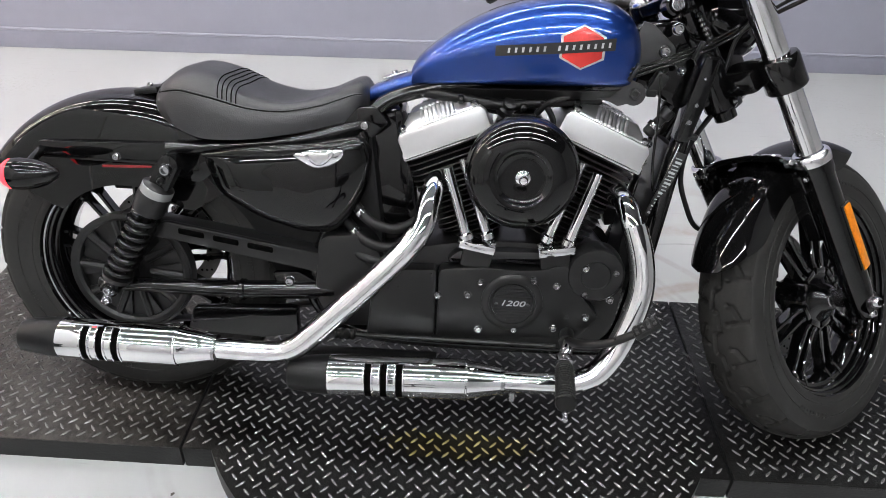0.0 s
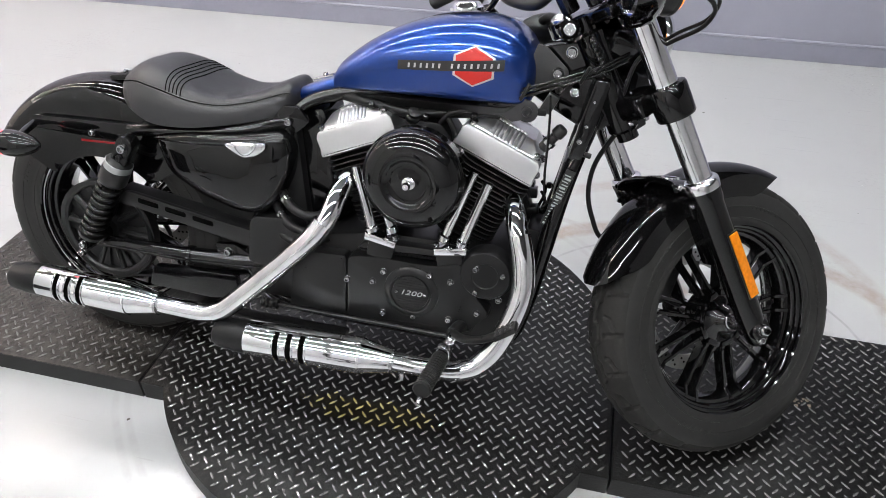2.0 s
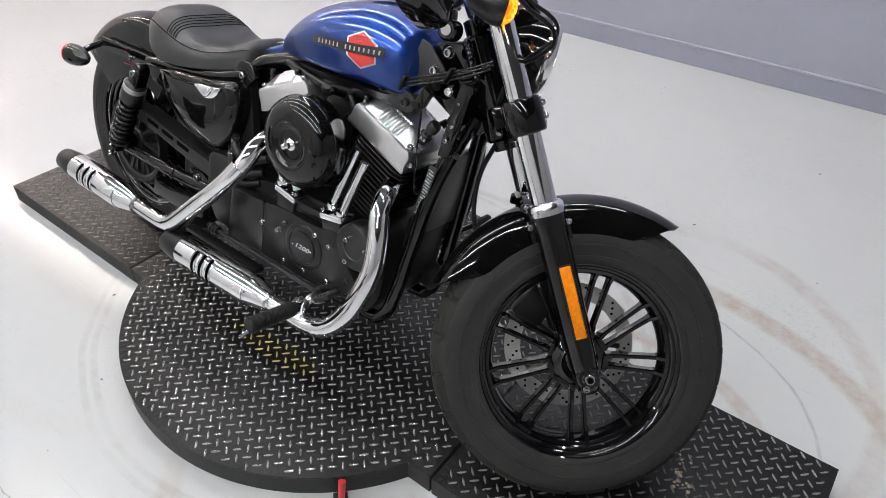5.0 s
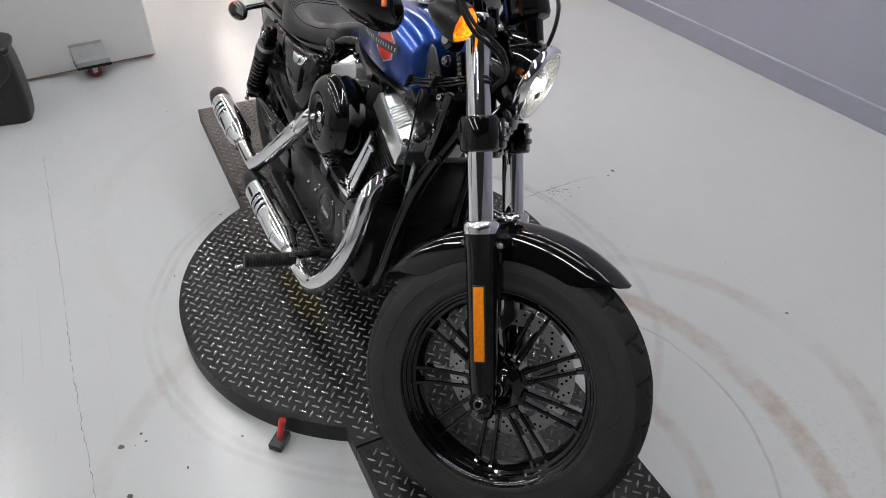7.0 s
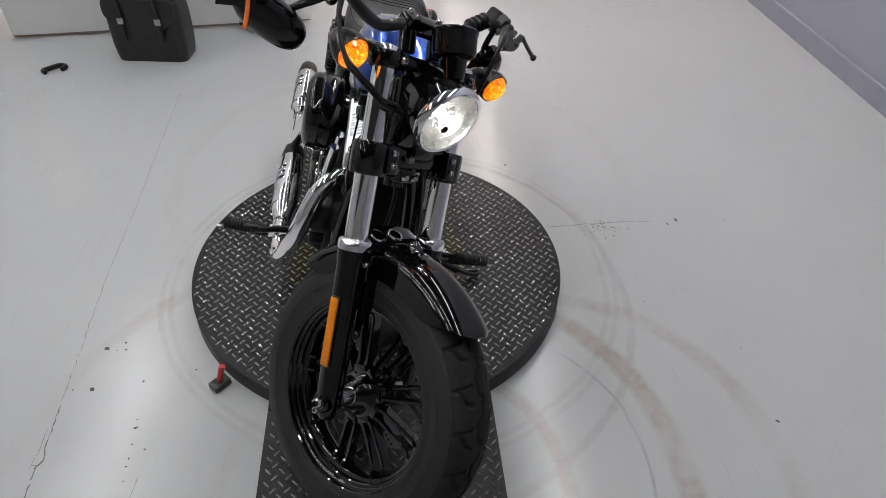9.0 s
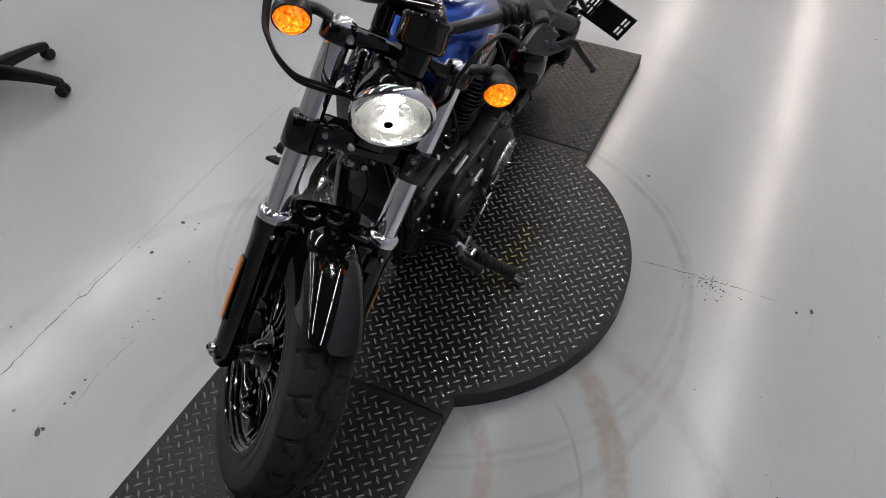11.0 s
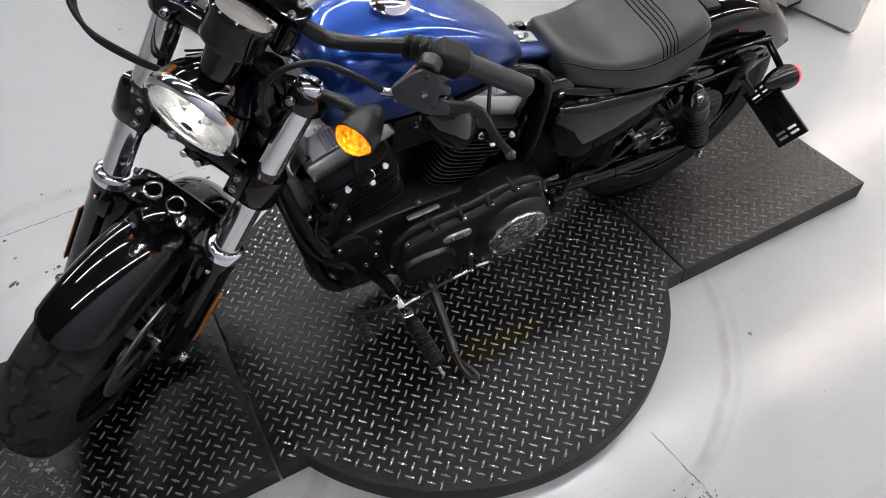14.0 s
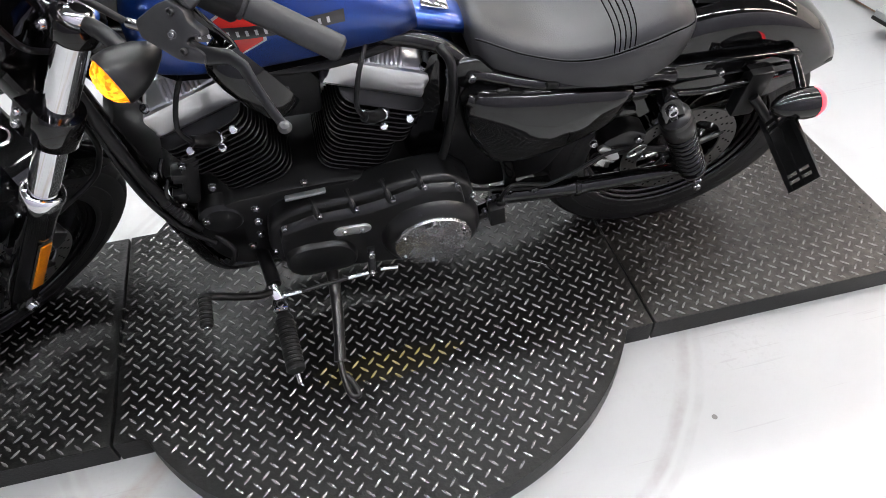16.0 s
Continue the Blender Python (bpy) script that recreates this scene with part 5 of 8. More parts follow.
FINS = [fin_mesh(0.062, 0.078), fin_mesh(0.068, 0.088), fin_mesh(0.080, 0.098)]
TURN = Matrix(((1, 0, 0, 0), (0, 0, 1, 0), (0, 1, 0, 0), (0, 0, 0, 1))) @ Matrix.Diagonal((1, 1, -1, 1))
for s in (-1, 1):
    C = Matrix.Translation(CRANK) @ Matrix.Rotation(radians(22.5 * s), 4, "Y")
    core = bmesh.new()
    lathe(core, [(0, 0.15), (0.052, 0.15), (0.052, 0.32), (0.058, 0.32), (0.058, 0.41), (0, 0.41)], C, 32)
    cylinder = P("cylinder", core, M_FIN, "black finned cylinder")
    for i in range(18):
        k = 0.212 + i * 0.0114
        which = 0 if i < 3 else (1 if i < 10 else 2)
        part("cooling_fin", FINS[which], None, cylinder, basis=C @ Matrix.Translation((0, 0, k)) @ Matrix.Rotation(radians(-90), 4, "X"))
    # rocker box: alloy tray, chamfered lid and ribbed top
    # its long end points at the other cylinder
    e0, e1 = (-0.106, 0.076) if s > 0 else (-0.076, 0.106)
    rb = bmesh.new()
    slab(rb, rounded([(e0 - 0.002, 0.407), (e1 + 0.002, 0.407), (e1 + 0.002, 0.420), (e1 - 0.001, 0.424), (e1 - 0.001, 0.452), (e1 - 0.009, 0.463), (e0 + 0.009, 0.463), (e0 + 0.001, 0.452), (e0 + 0.001, 0.424), (e0 - 0.002, 0.420)], 0.004), -0.104, 0.064, 0.006, C)
    rocker = P("rocker_box", rb, M_ALLOY, "polished alloy rocker box", sharp=20)
    lid = bmesh.new()
    mx, my = (e0 + e1) / 2, -0.020
    hw, hd = (e1 - e0) / 2, 0.084
    rings = []
    for z, k, dy in ((0.461, 0.008, 0.006), (0.466, 0.012, 0.010), (0.481, 0.028, 0.030), (0.488, 0.036, 0.040), (0.490, 0.050, 0.052)):
        rings.append([C @ Vector((mx + x, my + y, z)) for x, y in rounded([(-hw + k, -hd + dy), (hw - k, -hd + dy), (hw - k, hd - dy), (-hw + k, hd - dy)], 0.012, 3)])
    loft(lid, rings)
    P("rocker_lid", lid, M_ALLOY, "chamfered alloy rocker lid", parent=rocker, sharp=12)
    for side in (-1, 1):
        for j in range(8):
            x = mx - 0.030 + 0.0086 * j
            P("lid_rib", cyl(bmesh.new(), C @ Vector((x, my + side * 0.046, 0.4865)), C @ Vector((x, my + side * 0.078, 0.4640)), 0.0040, 10, 0.002), M_ALLOY, parent=rocker)
            P("lid_bead", lathe(bmesh.new(), [(0.0048, 0.0), (0.0046, 0.004), (0.0030, 0.0065), (0, 0.007)], C @ Matrix.Translation((x, my + side * 0.036, 0.486)), 10), M_ALLOY, parent=rocker)
        for x in (mx - hw + 0.018, mx + hw - 0.018):
            bolt(C @ Vector((x, my + side * 0.070, 0.466)), C.to_3x3() @ Vector((0, side * 0.35, 1)), 0.0095, rocker)
    # spark plug, lead and head bolts on the left
    plug = C @ Vector((-0.022 if s > 0 else 0.002, 0.100, 0.392))
    boot = tube(bmesh.new(), [plug, plug + Vector((0.018, 0.022, 0.020)), plug + Vector((0.034, 0.034, 0.038))], [0.011, 0.0115, 0.009], 12)
    b = P("plug_cap", boot, M_PLASTIC, "black spark plug cap")
    P("plug_nut", cyl(bmesh.new(), plug - Vector((0.006, 0.008, 0.006)), plug + Vector((0.002, 0.004, 0.003)), 0.0125, 12, 0.002), M_CHROME, parent=b)
    e = plug + Vector((0.034, 0.034, 0.038))
    P("plug_lead", tube(bmesh.new(), [e, e + Vector((0.010, 0.004, 0.035)), e + Vector((0.0, -0.02, 0.075)), e + Vector((-0.02, -0.06, 0.105)), e + Vector((-0.02, -0.09, 0.125))], 0.0042, 8), M_PLASTIC, parent=b)
    for x, z in ((-0.056, 0.386), (0.030, 0.384), (-0.016, 0.360)):
        q = C @ Vector((x, 0.098, z))
        P("head_bolt", cyl(bmesh.new(), q, q + Vector((0.004, 0.012, 0.016)), 0.0075, 10, 0.002), M_CHROME, parent=cylinder)

# pushrod tubes and lifter blocks
for xs in (((-0.047, 0.588), (-0.002, 0.448), (-0.018, 0.605), (0.040, 0.448)), ((0.240, 0.592), (0.196, 0.446), (0.208, 0.610), (0.155, 0.448))):
    (a, az), (b, bz), (c, cz), (d, dz) = xs
    for (x0, z0, x1, z1, y) in ((a, az, b, bz, -0.138), (c, cz, d, dz, -0.128)):
        rod = P("pushrod_tube", cyl(bmesh.new(), (x0, y + 0.012, z0), (x1, y, z1), 0.0105, 18), M_CHROME, "chrome pushrod tube")
        P("cap", cyl(bmesh.new(), (x1 + (x0 - x1) * 0.10, y, z1 + (z0 - z1) * 0.10), (x1, y, z1), 0.0145, 18, 0.002), M_CHROME, parent=rod)
    mid = (b + d) / 2
    tilt = Matrix.Rotation(radians(10 if mid < 0.1 else -10), 4, "Y")
    blk = P("lifter_block", box(bmesh.new(), (mid, -0.132, 0.436), (0.072, 0.044, 0.016), 0.004, tilt), M_CHROME, "chrome lifter block flange")
    P("block_base", box(bmesh.new(), (mid, -0.128, 0.410), (0.060, 0.042, 0.040), 0.006, tilt), M_SATIN, parent=blk)
    for q in (-0.032, 0.032):
        bolt((mid + q, -0.145, 0.444), (0, -0.3, 1), 0.0075, blk)

# right side covers
gear = [(-0.055, 0.232), (0.235, 0.250), (0.275, 0.300), (0.235, 0.345), (0.225, 0.395), (0.195, 0.412), (0.155, 0.398), (0.10, 0.394), (0.03, 0.396), (-0.02, 0.392), (-0.055, 0.385)]
gear_cover = P("gear_cover", slab(bmesh.new(), rounded(gear, 0.012), -0.153, -0.10, 0.007), M_SATIN, "satin black gear cover with bolts")
P("sprocket_side_cover", slab(bmesh.new(), rounded([(-0.200, 0.222), (-0.058, 0.231), (-0.058, 0.384), (-0.185, 0.378)], 0.012), -0.150, -0.10, 0.008), M_SATIN, "satin black sprocket side cover")
P("crankcase_bulge", slab(bmesh.new(), rounded([(-0.045, 0.395), (0.205, 0.408), (0.16, 0.430), (-0.02, 0.425)], 0.02), -0.140, -0.10, 0.01), M_SATIN, parent=gear_cover)
cam_ax = axis_m(Vector((0.256, -0.11, 0.393)), (0, -1, 0))
cam_cover = P("nose_cover", lathe(bmesh.new(), [(0.058, 0.0), (0.058, 0.038), (0.053, 0.045), (0.040, 0.046), (0.030, 0.046), (0.028, 0.043), (0, 0.043)], cam_ax, 44), M_SATIN, "round satin black cover")
tim_ax = axis_m(Vector((0.096, -0.145, 0.324)), (0, -1, 0))
timer = P("timer_cover", lathe(bmesh.new(), [(0.064, 0.0), (0.062, 0.010), (0.055, 0.014), (0.047, 0.014), (0.046, 0.011), (0.042, 0.011), (0.041, 0.014), (0, 0.0145)], tim_ax, 48), M_SATIN, "round black cover with metal numerals")
for k in range(-6, 7):
    if abs(k) < 2:
        continue
    h = 0.0062 * k
    w = math.sqrt(0.0385 ** 2 - h * h)
    P("cover_groove", box(bmesh.new(), (0.096, -0.1592, 0.324 + h), (2 * w, 0.0012, 0.0022), 0.0004), M_FIN, parent=timer)
font = bpy.data.curves.new("numerals", "FONT")
font.body, font.size, font.extrude, font.align_x, font.align_y, font.shear = "1200", 0.022, 0.0006, "CENTER", "CENTER", 0.25
txt = bpy.data.objects.new("numerals", font)
scene.collection.objects.link(txt)
bpy.context.view_layer.update()
num_me = bpy.data.meshes.new_from_object(txt.evaluated_get(bpy.context.evaluated_depsgraph_get()))
bpy.data.objects.remove(txt)
num_me.materials.clear()
num_me.materials.append(M_SILVER)
part("numerals", num_me, None, timer, "raised silver numerals reading 1200", Matrix.Translation((0.096, -0.1602, 0.324)) @ Matrix.Rotation(radians(90), 4, "X") @ Matrix.Diagonal((1.15, 0.75, 1, 1)))
for dx in (-0.032, 0.032):
    bolt((0.096 + dx, -0.1585, 0.324 + dx * 0.02), (0, -1, 0), 0.0048, timer)
for x, z in ((-0.054, 0.329), (0.006, 0.335), (0.030, 0.364), (0.135, 0.374), (0.182, 0.365), (0.032, 0.259), (0.104, 0.264), (0.184, 0.271), (0.246, 0.300)):
    bolt((x, -0.153, z), (0, -1, 0), 0.0083, gear_cover)
for x, z in ((0.234, 0.407), (0.294, 0.402), (0.290, 0.342), (0.238, 0.352)):
    bolt((x, -0.154, z), (0, -1, 0), 0.0083, cam_cover)

# air cleaner
air_ax = axis_m(Vector((0.092, -0.118, 0.597)), (0, -1, 0))
air = P("air_cleaner", lathe(bmesh.new(), [(0.060, 0.0), (0.092, 0.004), (0.100, 0.014), (0.1035, 0.030), (0.1035, 0.052), (0.1055, 0.054), (0.1055, 0.060), (0.1035, 0.062), (0.102, 0.074), (0.097, 0.083), (0.088, 0.0905), (0.074, 0.0960), (0.060, 0.0985), (0.054, 0.0985), (0.050, 0.0970), (0.047, 0.0935), (0.044, 0.0910), (0.034, 0.0905), (0.020, 0.0910), (0, 0.0915)], air_ax, 72), M_BLACK, "round gloss black air cleaner", sharp=50)
P("centre_bolt", lathe(bmesh.new(), [(0.0145, 0.088), (0.0145, 0.092), (0.012, 0.095), (0.0075, 0.096), (0.0075, 0.105), (0.0085, 0.107), (0.006, 0.113), (0, 0.1145)], air_ax, 24), M_CHROME, "chrome centre bolt", parent=air)
P("intake", cyl(bmesh.new(), (0.092, -0.02, 0.57), (0.092, -0.12, 0.59), 0.034, 24), M_SATIN, "black intake body")
P("manifold", tube(bmesh.new(), [(-0.01, -0.01, 0.60), (0.05, -0.02, 0.585), (0.13, -0.02, 0.585), (0.20, -0.01, 0.60)], 0.024, 14), M_ALLOY, "alloy intake manifold between the cylinders")

throttle = P("throttle_body", slab(bmesh.new(), rounded([(0.045, 0.570), (0.145, 0.570), (0.150, 0.655), (0.120, 0.690), (0.065, 0.690), (0.040, 0.650)], 0.012), -0.075, 0.045, 0.008), M_PLASTIC, "black throttle body between the cylinders")
for q, d in (((0.060, -0.075, 0.665), (0, -1, 0.2)), ((0.128, -0.075, 0.660), (0, -1, 0.2)), ((0.100, 0.045, 0.640), (0, 1, 0))):
    bolt(q, d, 0.008, throttle)
P("sensor_plug", tube(bmesh.new(), [(0.075, -0.050, 0.680), (0.060, -0.062, 0.705), (0.030, -0.066, 0.716)], [0.011, 0.010, 0.008], 12), M_PLASTIC, parent=throttle)
P("vacuum_valve", lathe(bmesh.new(), [(0, 0), (0.016, 0.0), (0.018, 0.006), (0.018, 0.020), (0.013, 0.024), (0.013, 0.034), (0, 0.035)], axis_m(Vector((0.055, -0.060, 0.690)), (0.3, -0.7, 0.6)), 20), M_SATIN, parent=throttle)
for k, pts in enumerate((((-0.10, -0.055, 0.718), (-0.03, -0.072, 0.712), (0.05, -0.075, 0.704), (0.13, -0.070, 0.712), (0.24, -0.060, 0.722)),
                         ((-0.09, -0.030, 0.722), (0.0, -0.045, 0.700), (0.06, -0.050, 0.690), (0.10, -0.020, 0.700), (0.20, 0.010, 0.715)),
                         ((-0.10, 0.050, 0.718), (-0.02, 0.062, 0.708), (0.06, 0.060, 0.698), (0.15, 0.060, 0.708), (0.25, 0.050, 0.722)),
                         ((0.118, -0.070, 0.690), (0.140, -0.085, 0.715), (0.175, -0.082, 0.728)), ((0.150, -0.055, 0.640), (0.150, -0.080, 0.680), (0.128, -0.080, 0.716)))):
    P("wiring_loom" if k < 3 else "fuel_hose", tube(bmesh.new(), pts, 0.0105 if k < 3 else 0.006, 10), M_PLASTIC, "black taped wiring below the tank" if k < 3 else "black rubber hose")
for x, z in ((0.085, 0.702), (-0.035, 0.712), (0.185, 0.716)):
    P("wire_clip", cyl(bmesh.new(), (x, -0.086, z), (x + 0.012, -0.086, z), 0.0085, 12, 0.002), M_BLACK, "small gloss black clip")
# left primary cover
prim = [(0.184, 0.395), (0.130, 0.428), (0.0, 0.432), (-0.075, 0.452), (-0.165, 0.455), (-0.218, 0.405), (-0.232, 0.300), (-0.205, 0.225), (-0.125, 0.192), (-0.01, 0.205), (0.12, 0.212), (0.184, 0.240), (0.200, 0.310)]
primary = P("primary_cover", slab(bmesh.new(), rounded(prim, 0.026), 0.08, 0.146, 0.012, None, 3), M_SATIN, "satin black primary cover with bolts")
upper = bmesh.new()
loft(upper, [[Vector((x, y, z + dz)) for x, z in rounded([(0.170, 0.380), (0.090, 0.402), (0.015, 0.403), (-0.055, 0.417), (-0.12, 0.440), (-0.19, 0.425), (-0.21, 0.33), (-0.18, 0.23), (-0.10, 0.205), (0.02, 0.225), (0.13, 0.23), (0.175, 0.27)], 0.02, 4)] for y, dz in ((0.14, 0.004), (0.154, 0.0), (0.160, -0.006), (0.161, -0.012))])
P("lower_step", upper, M_SATIN, parent=primary)
for x, z in ((0.100, 0.428), (0.030, 0.430), (-0.040, 0.442), (-0.105, 0.454)):
    P("cover_rib", tube(bmesh.new(), [(x, 0.120, z - 0.001), (x - 0.006, 0.144, z - 0.008), (x - 0.010, 0.152, z - 0.032)], 0.0065, 8), M_SATIN, parent=primary)
bul = bmesh.new()
loft(bul, [[Vector((x * k + 0.105 * (1 - k), y, z * k + 0.275 * (1 - k))) for x, z in rounded([(0.03, 0.222), (0.15, 0.218), (0.178, 0.25), (0.17, 0.315), (0.13, 0.330), (0.05, 0.325), (0.022, 0.28)], 0.03, 5)] for y, k in ((0.14, 1.0), (0.166, 0.97), (0.173, 0.90), (0.1755, 0.75), (0.176, 0.4))])
P("cover_bulge", bul, M_SATIN, parent=primary)
der_ax = axis_m(Vector((-0.130, 0.140, 0.294)), (0, 1, 0))
ring = P("clutch_bulge", lathe(bmesh.new(), [(0.108, 0.0), (0.105, 0.020), (0.098, 0.034), (0.089, 0.042), (0.080, 0.045), (0, 0.045)], der_ax, 56), M_SATIN, "domed clutch housing", parent=primary)
derby = P("derby_cover", lathe(bmesh.new(), [(0.081, 0.044), (0.081, 0.049), (0.079, 0.0520), (0.070, 0.0535), (0, 0.0560)], der_ax, 56), M_BRUSHED, "satin chrome derby cover")
for k in range(6):
    a = 2 * math.pi * k / 6 + math.pi / 6
    bolt(der_ax @ Vector((0.071 * math.cos(a), 0.071 * math.sin(a), 0.0525)), (0, 1, 0), 0.0058, derby)
insp = P("inspection_cover", slab(bmesh.new(), rounded([(0.062, 0.342), (0.002, 0.338), (-0.010, 0.350), (0.0, 0.366), (0.058, 0.368), (0.070, 0.355)], 0.010), 0.158, 0.1665, 0.003), M_ALLOY, "small alloy inspection cover")
for x, z in ((0.046, 0.355), (0.012, 0.352)):
    bolt((x, 0.1665, z), (0, 1, 0), 0.0062, insp)
P("maker_plate", slab(bmesh.new(), rounded([(0.145, 0.436), (0.068, 0.442), (0.066, 0.449), (0.145, 0.444)], 0.004), 0.118, 0.130, 0.003), M_GREYSTEEL, "slim grey cast plate")
for x, z in ((0.158, 0.388), (0.087, 0.408), (0.016, 0.408), (-0.055, 0.421), (-0.117, 0.446), (-0.182, 0.432), (-0.218, 0.372), (0.188, 0.30)):
    bolt((x, 0.155 if -0.2 < x < 0.17 else 0.146, z), (0, 1, 0), 0.0076, primary)
for x, y, z in ((0.205, 0.108, 0.405), (0.208, 0.108, 0.362), (0.212, 0.108, 0.318), (0.105, 0.095, 0.443), (0.268, 0.09, 0.470), (0.235, 0.108, 0.28), (0.300, 0.096, 0.548), (0.300, 0.108, 0.393)):
    bolt((x, y, z), (0, 1, 0), 0.009, engine)
front_case = bmesh.new()
lathe(front_case, [(0.0, 0.0), (0.045, 0.0), (0.045, 0.03), (0.036, 0.038), (0, 0.04)], axis_m(Vector((0.272, 0.07, 0.38)), (0, 1, 0)), 30)
box(front_case, (0.265, 0.07, 0.31), (0.08, 0.07, 0.09), 0.015)
cyl(front_case, (0.315, 0.06, 0.29), (0.36, 0.06, 0.275), 0.034, 26, 0.006)
P("oil_filter_housing", front_case, M_FIN, "black oil filter and pump housing", parent=engine)
P("oil_pan_line", tube(bmesh.new(), [(0.30, 0.10, 0.33), (0.27, 0.125, 0.30), (0.285, 0.13, 0.26), (0.30, 0.11, 0.24)], 0.006, 8), M_PLASTIC, "black oil hose")

rsv = P("reservoir_box", box(bmesh.new(), (-0.279, 0.140, 0.285), (0.034, 0.030, 0.062), 0.004, Matrix.Rotation(radians(8), 4, "Y")), M_PLASTIC, "small black box behind the primary cover")
P("box_cap", cyl(bmesh.new(), (-0.283, 0.140, 0.314), (-0.285, 0.140, 0.326), 0.009, 14, 0.002), M_PLASTIC, parent=rsv)
P("box_hose", tube(bmesh.new(), [(-0.285, 0.140, 0.325), (-0.288, 0.142, 0.352), (-0.302, 0.140, 0.372), (-0.33, 0.134, 0.362), (-0.38, 0.131, 0.345)], 0.0045, 8), M_PLASTIC, parent=rsv)
for q in ((-0.255, 0.135, 0.292), (-0.262, 0.13, 0.325), (-0.305, 0.128, 0.338)):
    bolt(q, (0, 1, 0), 0.009, rsv)

# ---- exhaust ----
def muffler(c0, c1, pipe_r, label, slots):
    """Muffler from its open tail c0 to its neck c1, with a heat shield that has three slots."""
    c0, c1 = Vector(c0), Vector(c1)
    d = c1 - c0
    L = d.length
    m = axis_m(c0, d, (0, 1, 0))
    R0 = 0.0395
    z_ax = d.normalized()
    out = Vector((0, -1, 0)) - z_ax * Vector((0, -1, 0)).dot(z_ax)
    out.normalize()
    m = Matrix.Translation(c0) @ Matrix((out, z_ax.cross(out), z_ax)).transposed().to_4x4()
    if (m.to_3x3() @ Vector((0, 1, 0))).z < 0:
        a_lo, a_hi = -66, 40
    else:
        a_lo, a_hi = -40, 66
    body = lathe(bmesh.new(), [(R0, 0.078), (R0 + 0.001, 0.082), (R0 + 0.001, L - 0.075), (R0 - 0.002, L - 0.068), (pipe_r + 0.004, L - 0.006), (pipe_r + 0.004, L), (pipe_r - 0.002, L + 0.002)], m, 48)
    ob = P("muffler", body, M_CHROME, label)
    P("end_cap", lathe(bmesh.new(), [(0.022, 0.012), (0.024, 0.0), (0.029, -0.002), (0.033, 0.004), (R0 - 0.001, 0.052), (R0 + 0.0005, 0.070), (R0 + 0.0005, 0.080), (R0 - 0.004, 0.080)], m, 40), M_PLASTIC, "matt black end cap", parent=ob)
    # bore and slots are coloured near-black for the shade inside them
    P("dark_bore", lathe(bmesh.new(), [(0.0225, 0.011), (0.020, 0.06), (0, 0.06)], m, 24), M_NEARBLACK, parent=ob)
    for k in range(3):
        h = slots + k * 0.0305
        sl = lathe(bmesh.new(), [(R0 + 0.0012, h), (R0 + 0.0018, h + 0.0015), (R0 + 0.0018, h + 0.0145), (R0 + 0.0012, h + 0.016)], m, 26, radians(a_lo), radians(a_hi))
        P("shield_slot", sl, M_NEARBLACK, "dark vent slot", parent=ob)
        rim = bmesh.new()
        for hh in (h, h + 0.016):
            pts = [m @ Vector(((R0 + 0.0016) * math.cos(a), (R0 + 0.0016) * math.sin(a), hh)) for a in [radians(a_lo + (a_hi - a_lo) * q / 20) for q in range(21)]]
            tube(rim, pts, 0.0022, 8, 1)
        P("slot_rim", rim, M_CHROME, parent=ob)
    P("shield_seam", lathe(bmesh.new(), [(R0 + 0.0012, L - 0.078), (R0 + 0.0022, L - 0.077), (R0 + 0.0022, L - 0.074), (R0 + 0.0010, L - 0.073)], m, 40), M_CHROME, parent=ob)
    P("clamp", lathe(bmesh.new(), [(pipe_r + 0.004, L - 0.008), (pipe_r + 0.006, L - 0.007), (pipe_r + 0.006, L - 0.001), (pipe_r + 0.004, L)], m, 30), M_STEEL, "thin steel band clamp", parent=ob)
    return ob


muffler((-0.872, -0.234, 0.226), (-0.483, -0.232, 0.222), 0.0215, "upper chrome muffler with three dark slots", 0.130)
muffler((-0.338, -0.236, 0.178), (0.088, -0.234, 0.190), 0.0215, "lower chrome muffler with three dark slots", 0.152)
ex1 = tube(bmesh.new(), [(-0.490, -0.232, 0.222), (-0.42, -0.232, 0.220), (-0.358, -0.232, 0.223), (-0.315, -0.230, 0.244), (-0.25, -0.222, 0.305), (-0.17, -0.212, 0.384), (-0.118, -0.203, 0.438), (-0.088, -0.188, 0.482), (-0.078, -0.160, 0.525), (-0.070, -0.118, 0.550), (-0.062, -0.08, 0.555)], 0.0215, 28, 5)
P("exhaust_pipe", ex1, M_CHROME, "chrome rear exhaust pipe")
P("heat_shield", tube(bmesh.new(), [(-0.345, -0.233, 0.227), (-0.313, -0.231, 0.246), (-0.25, -0.223, 0.306), (-0.17, -0.213, 0.385), (-0.120, -0.205, 0.438), (-0.094, -0.193, 0.476)], 0.0235, 28, 5), M_CHROME, "chrome heat shield over the pipe")
ex2 = tube(bmesh.new(), [(0.083, -0.234, 0.190), (0.16, -0.233, 0.190), (0.222, -0.230, 0.193), (0.266, -0.223, 0.215), (0.300, -0.210, 0.262), (0.328, -0.194, 0.335), (0.338, -0.180, 0.392), (0.330, -0.165, 0.450), (0.314, -0.148, 0.500), (0.302, -0.122, 0.532), (0.285, -0.085, 0.545)], 0.0215, 28, 5)
P("exhaust_pipe", ex2, M_CHROME, "chrome front exhaust pipe")
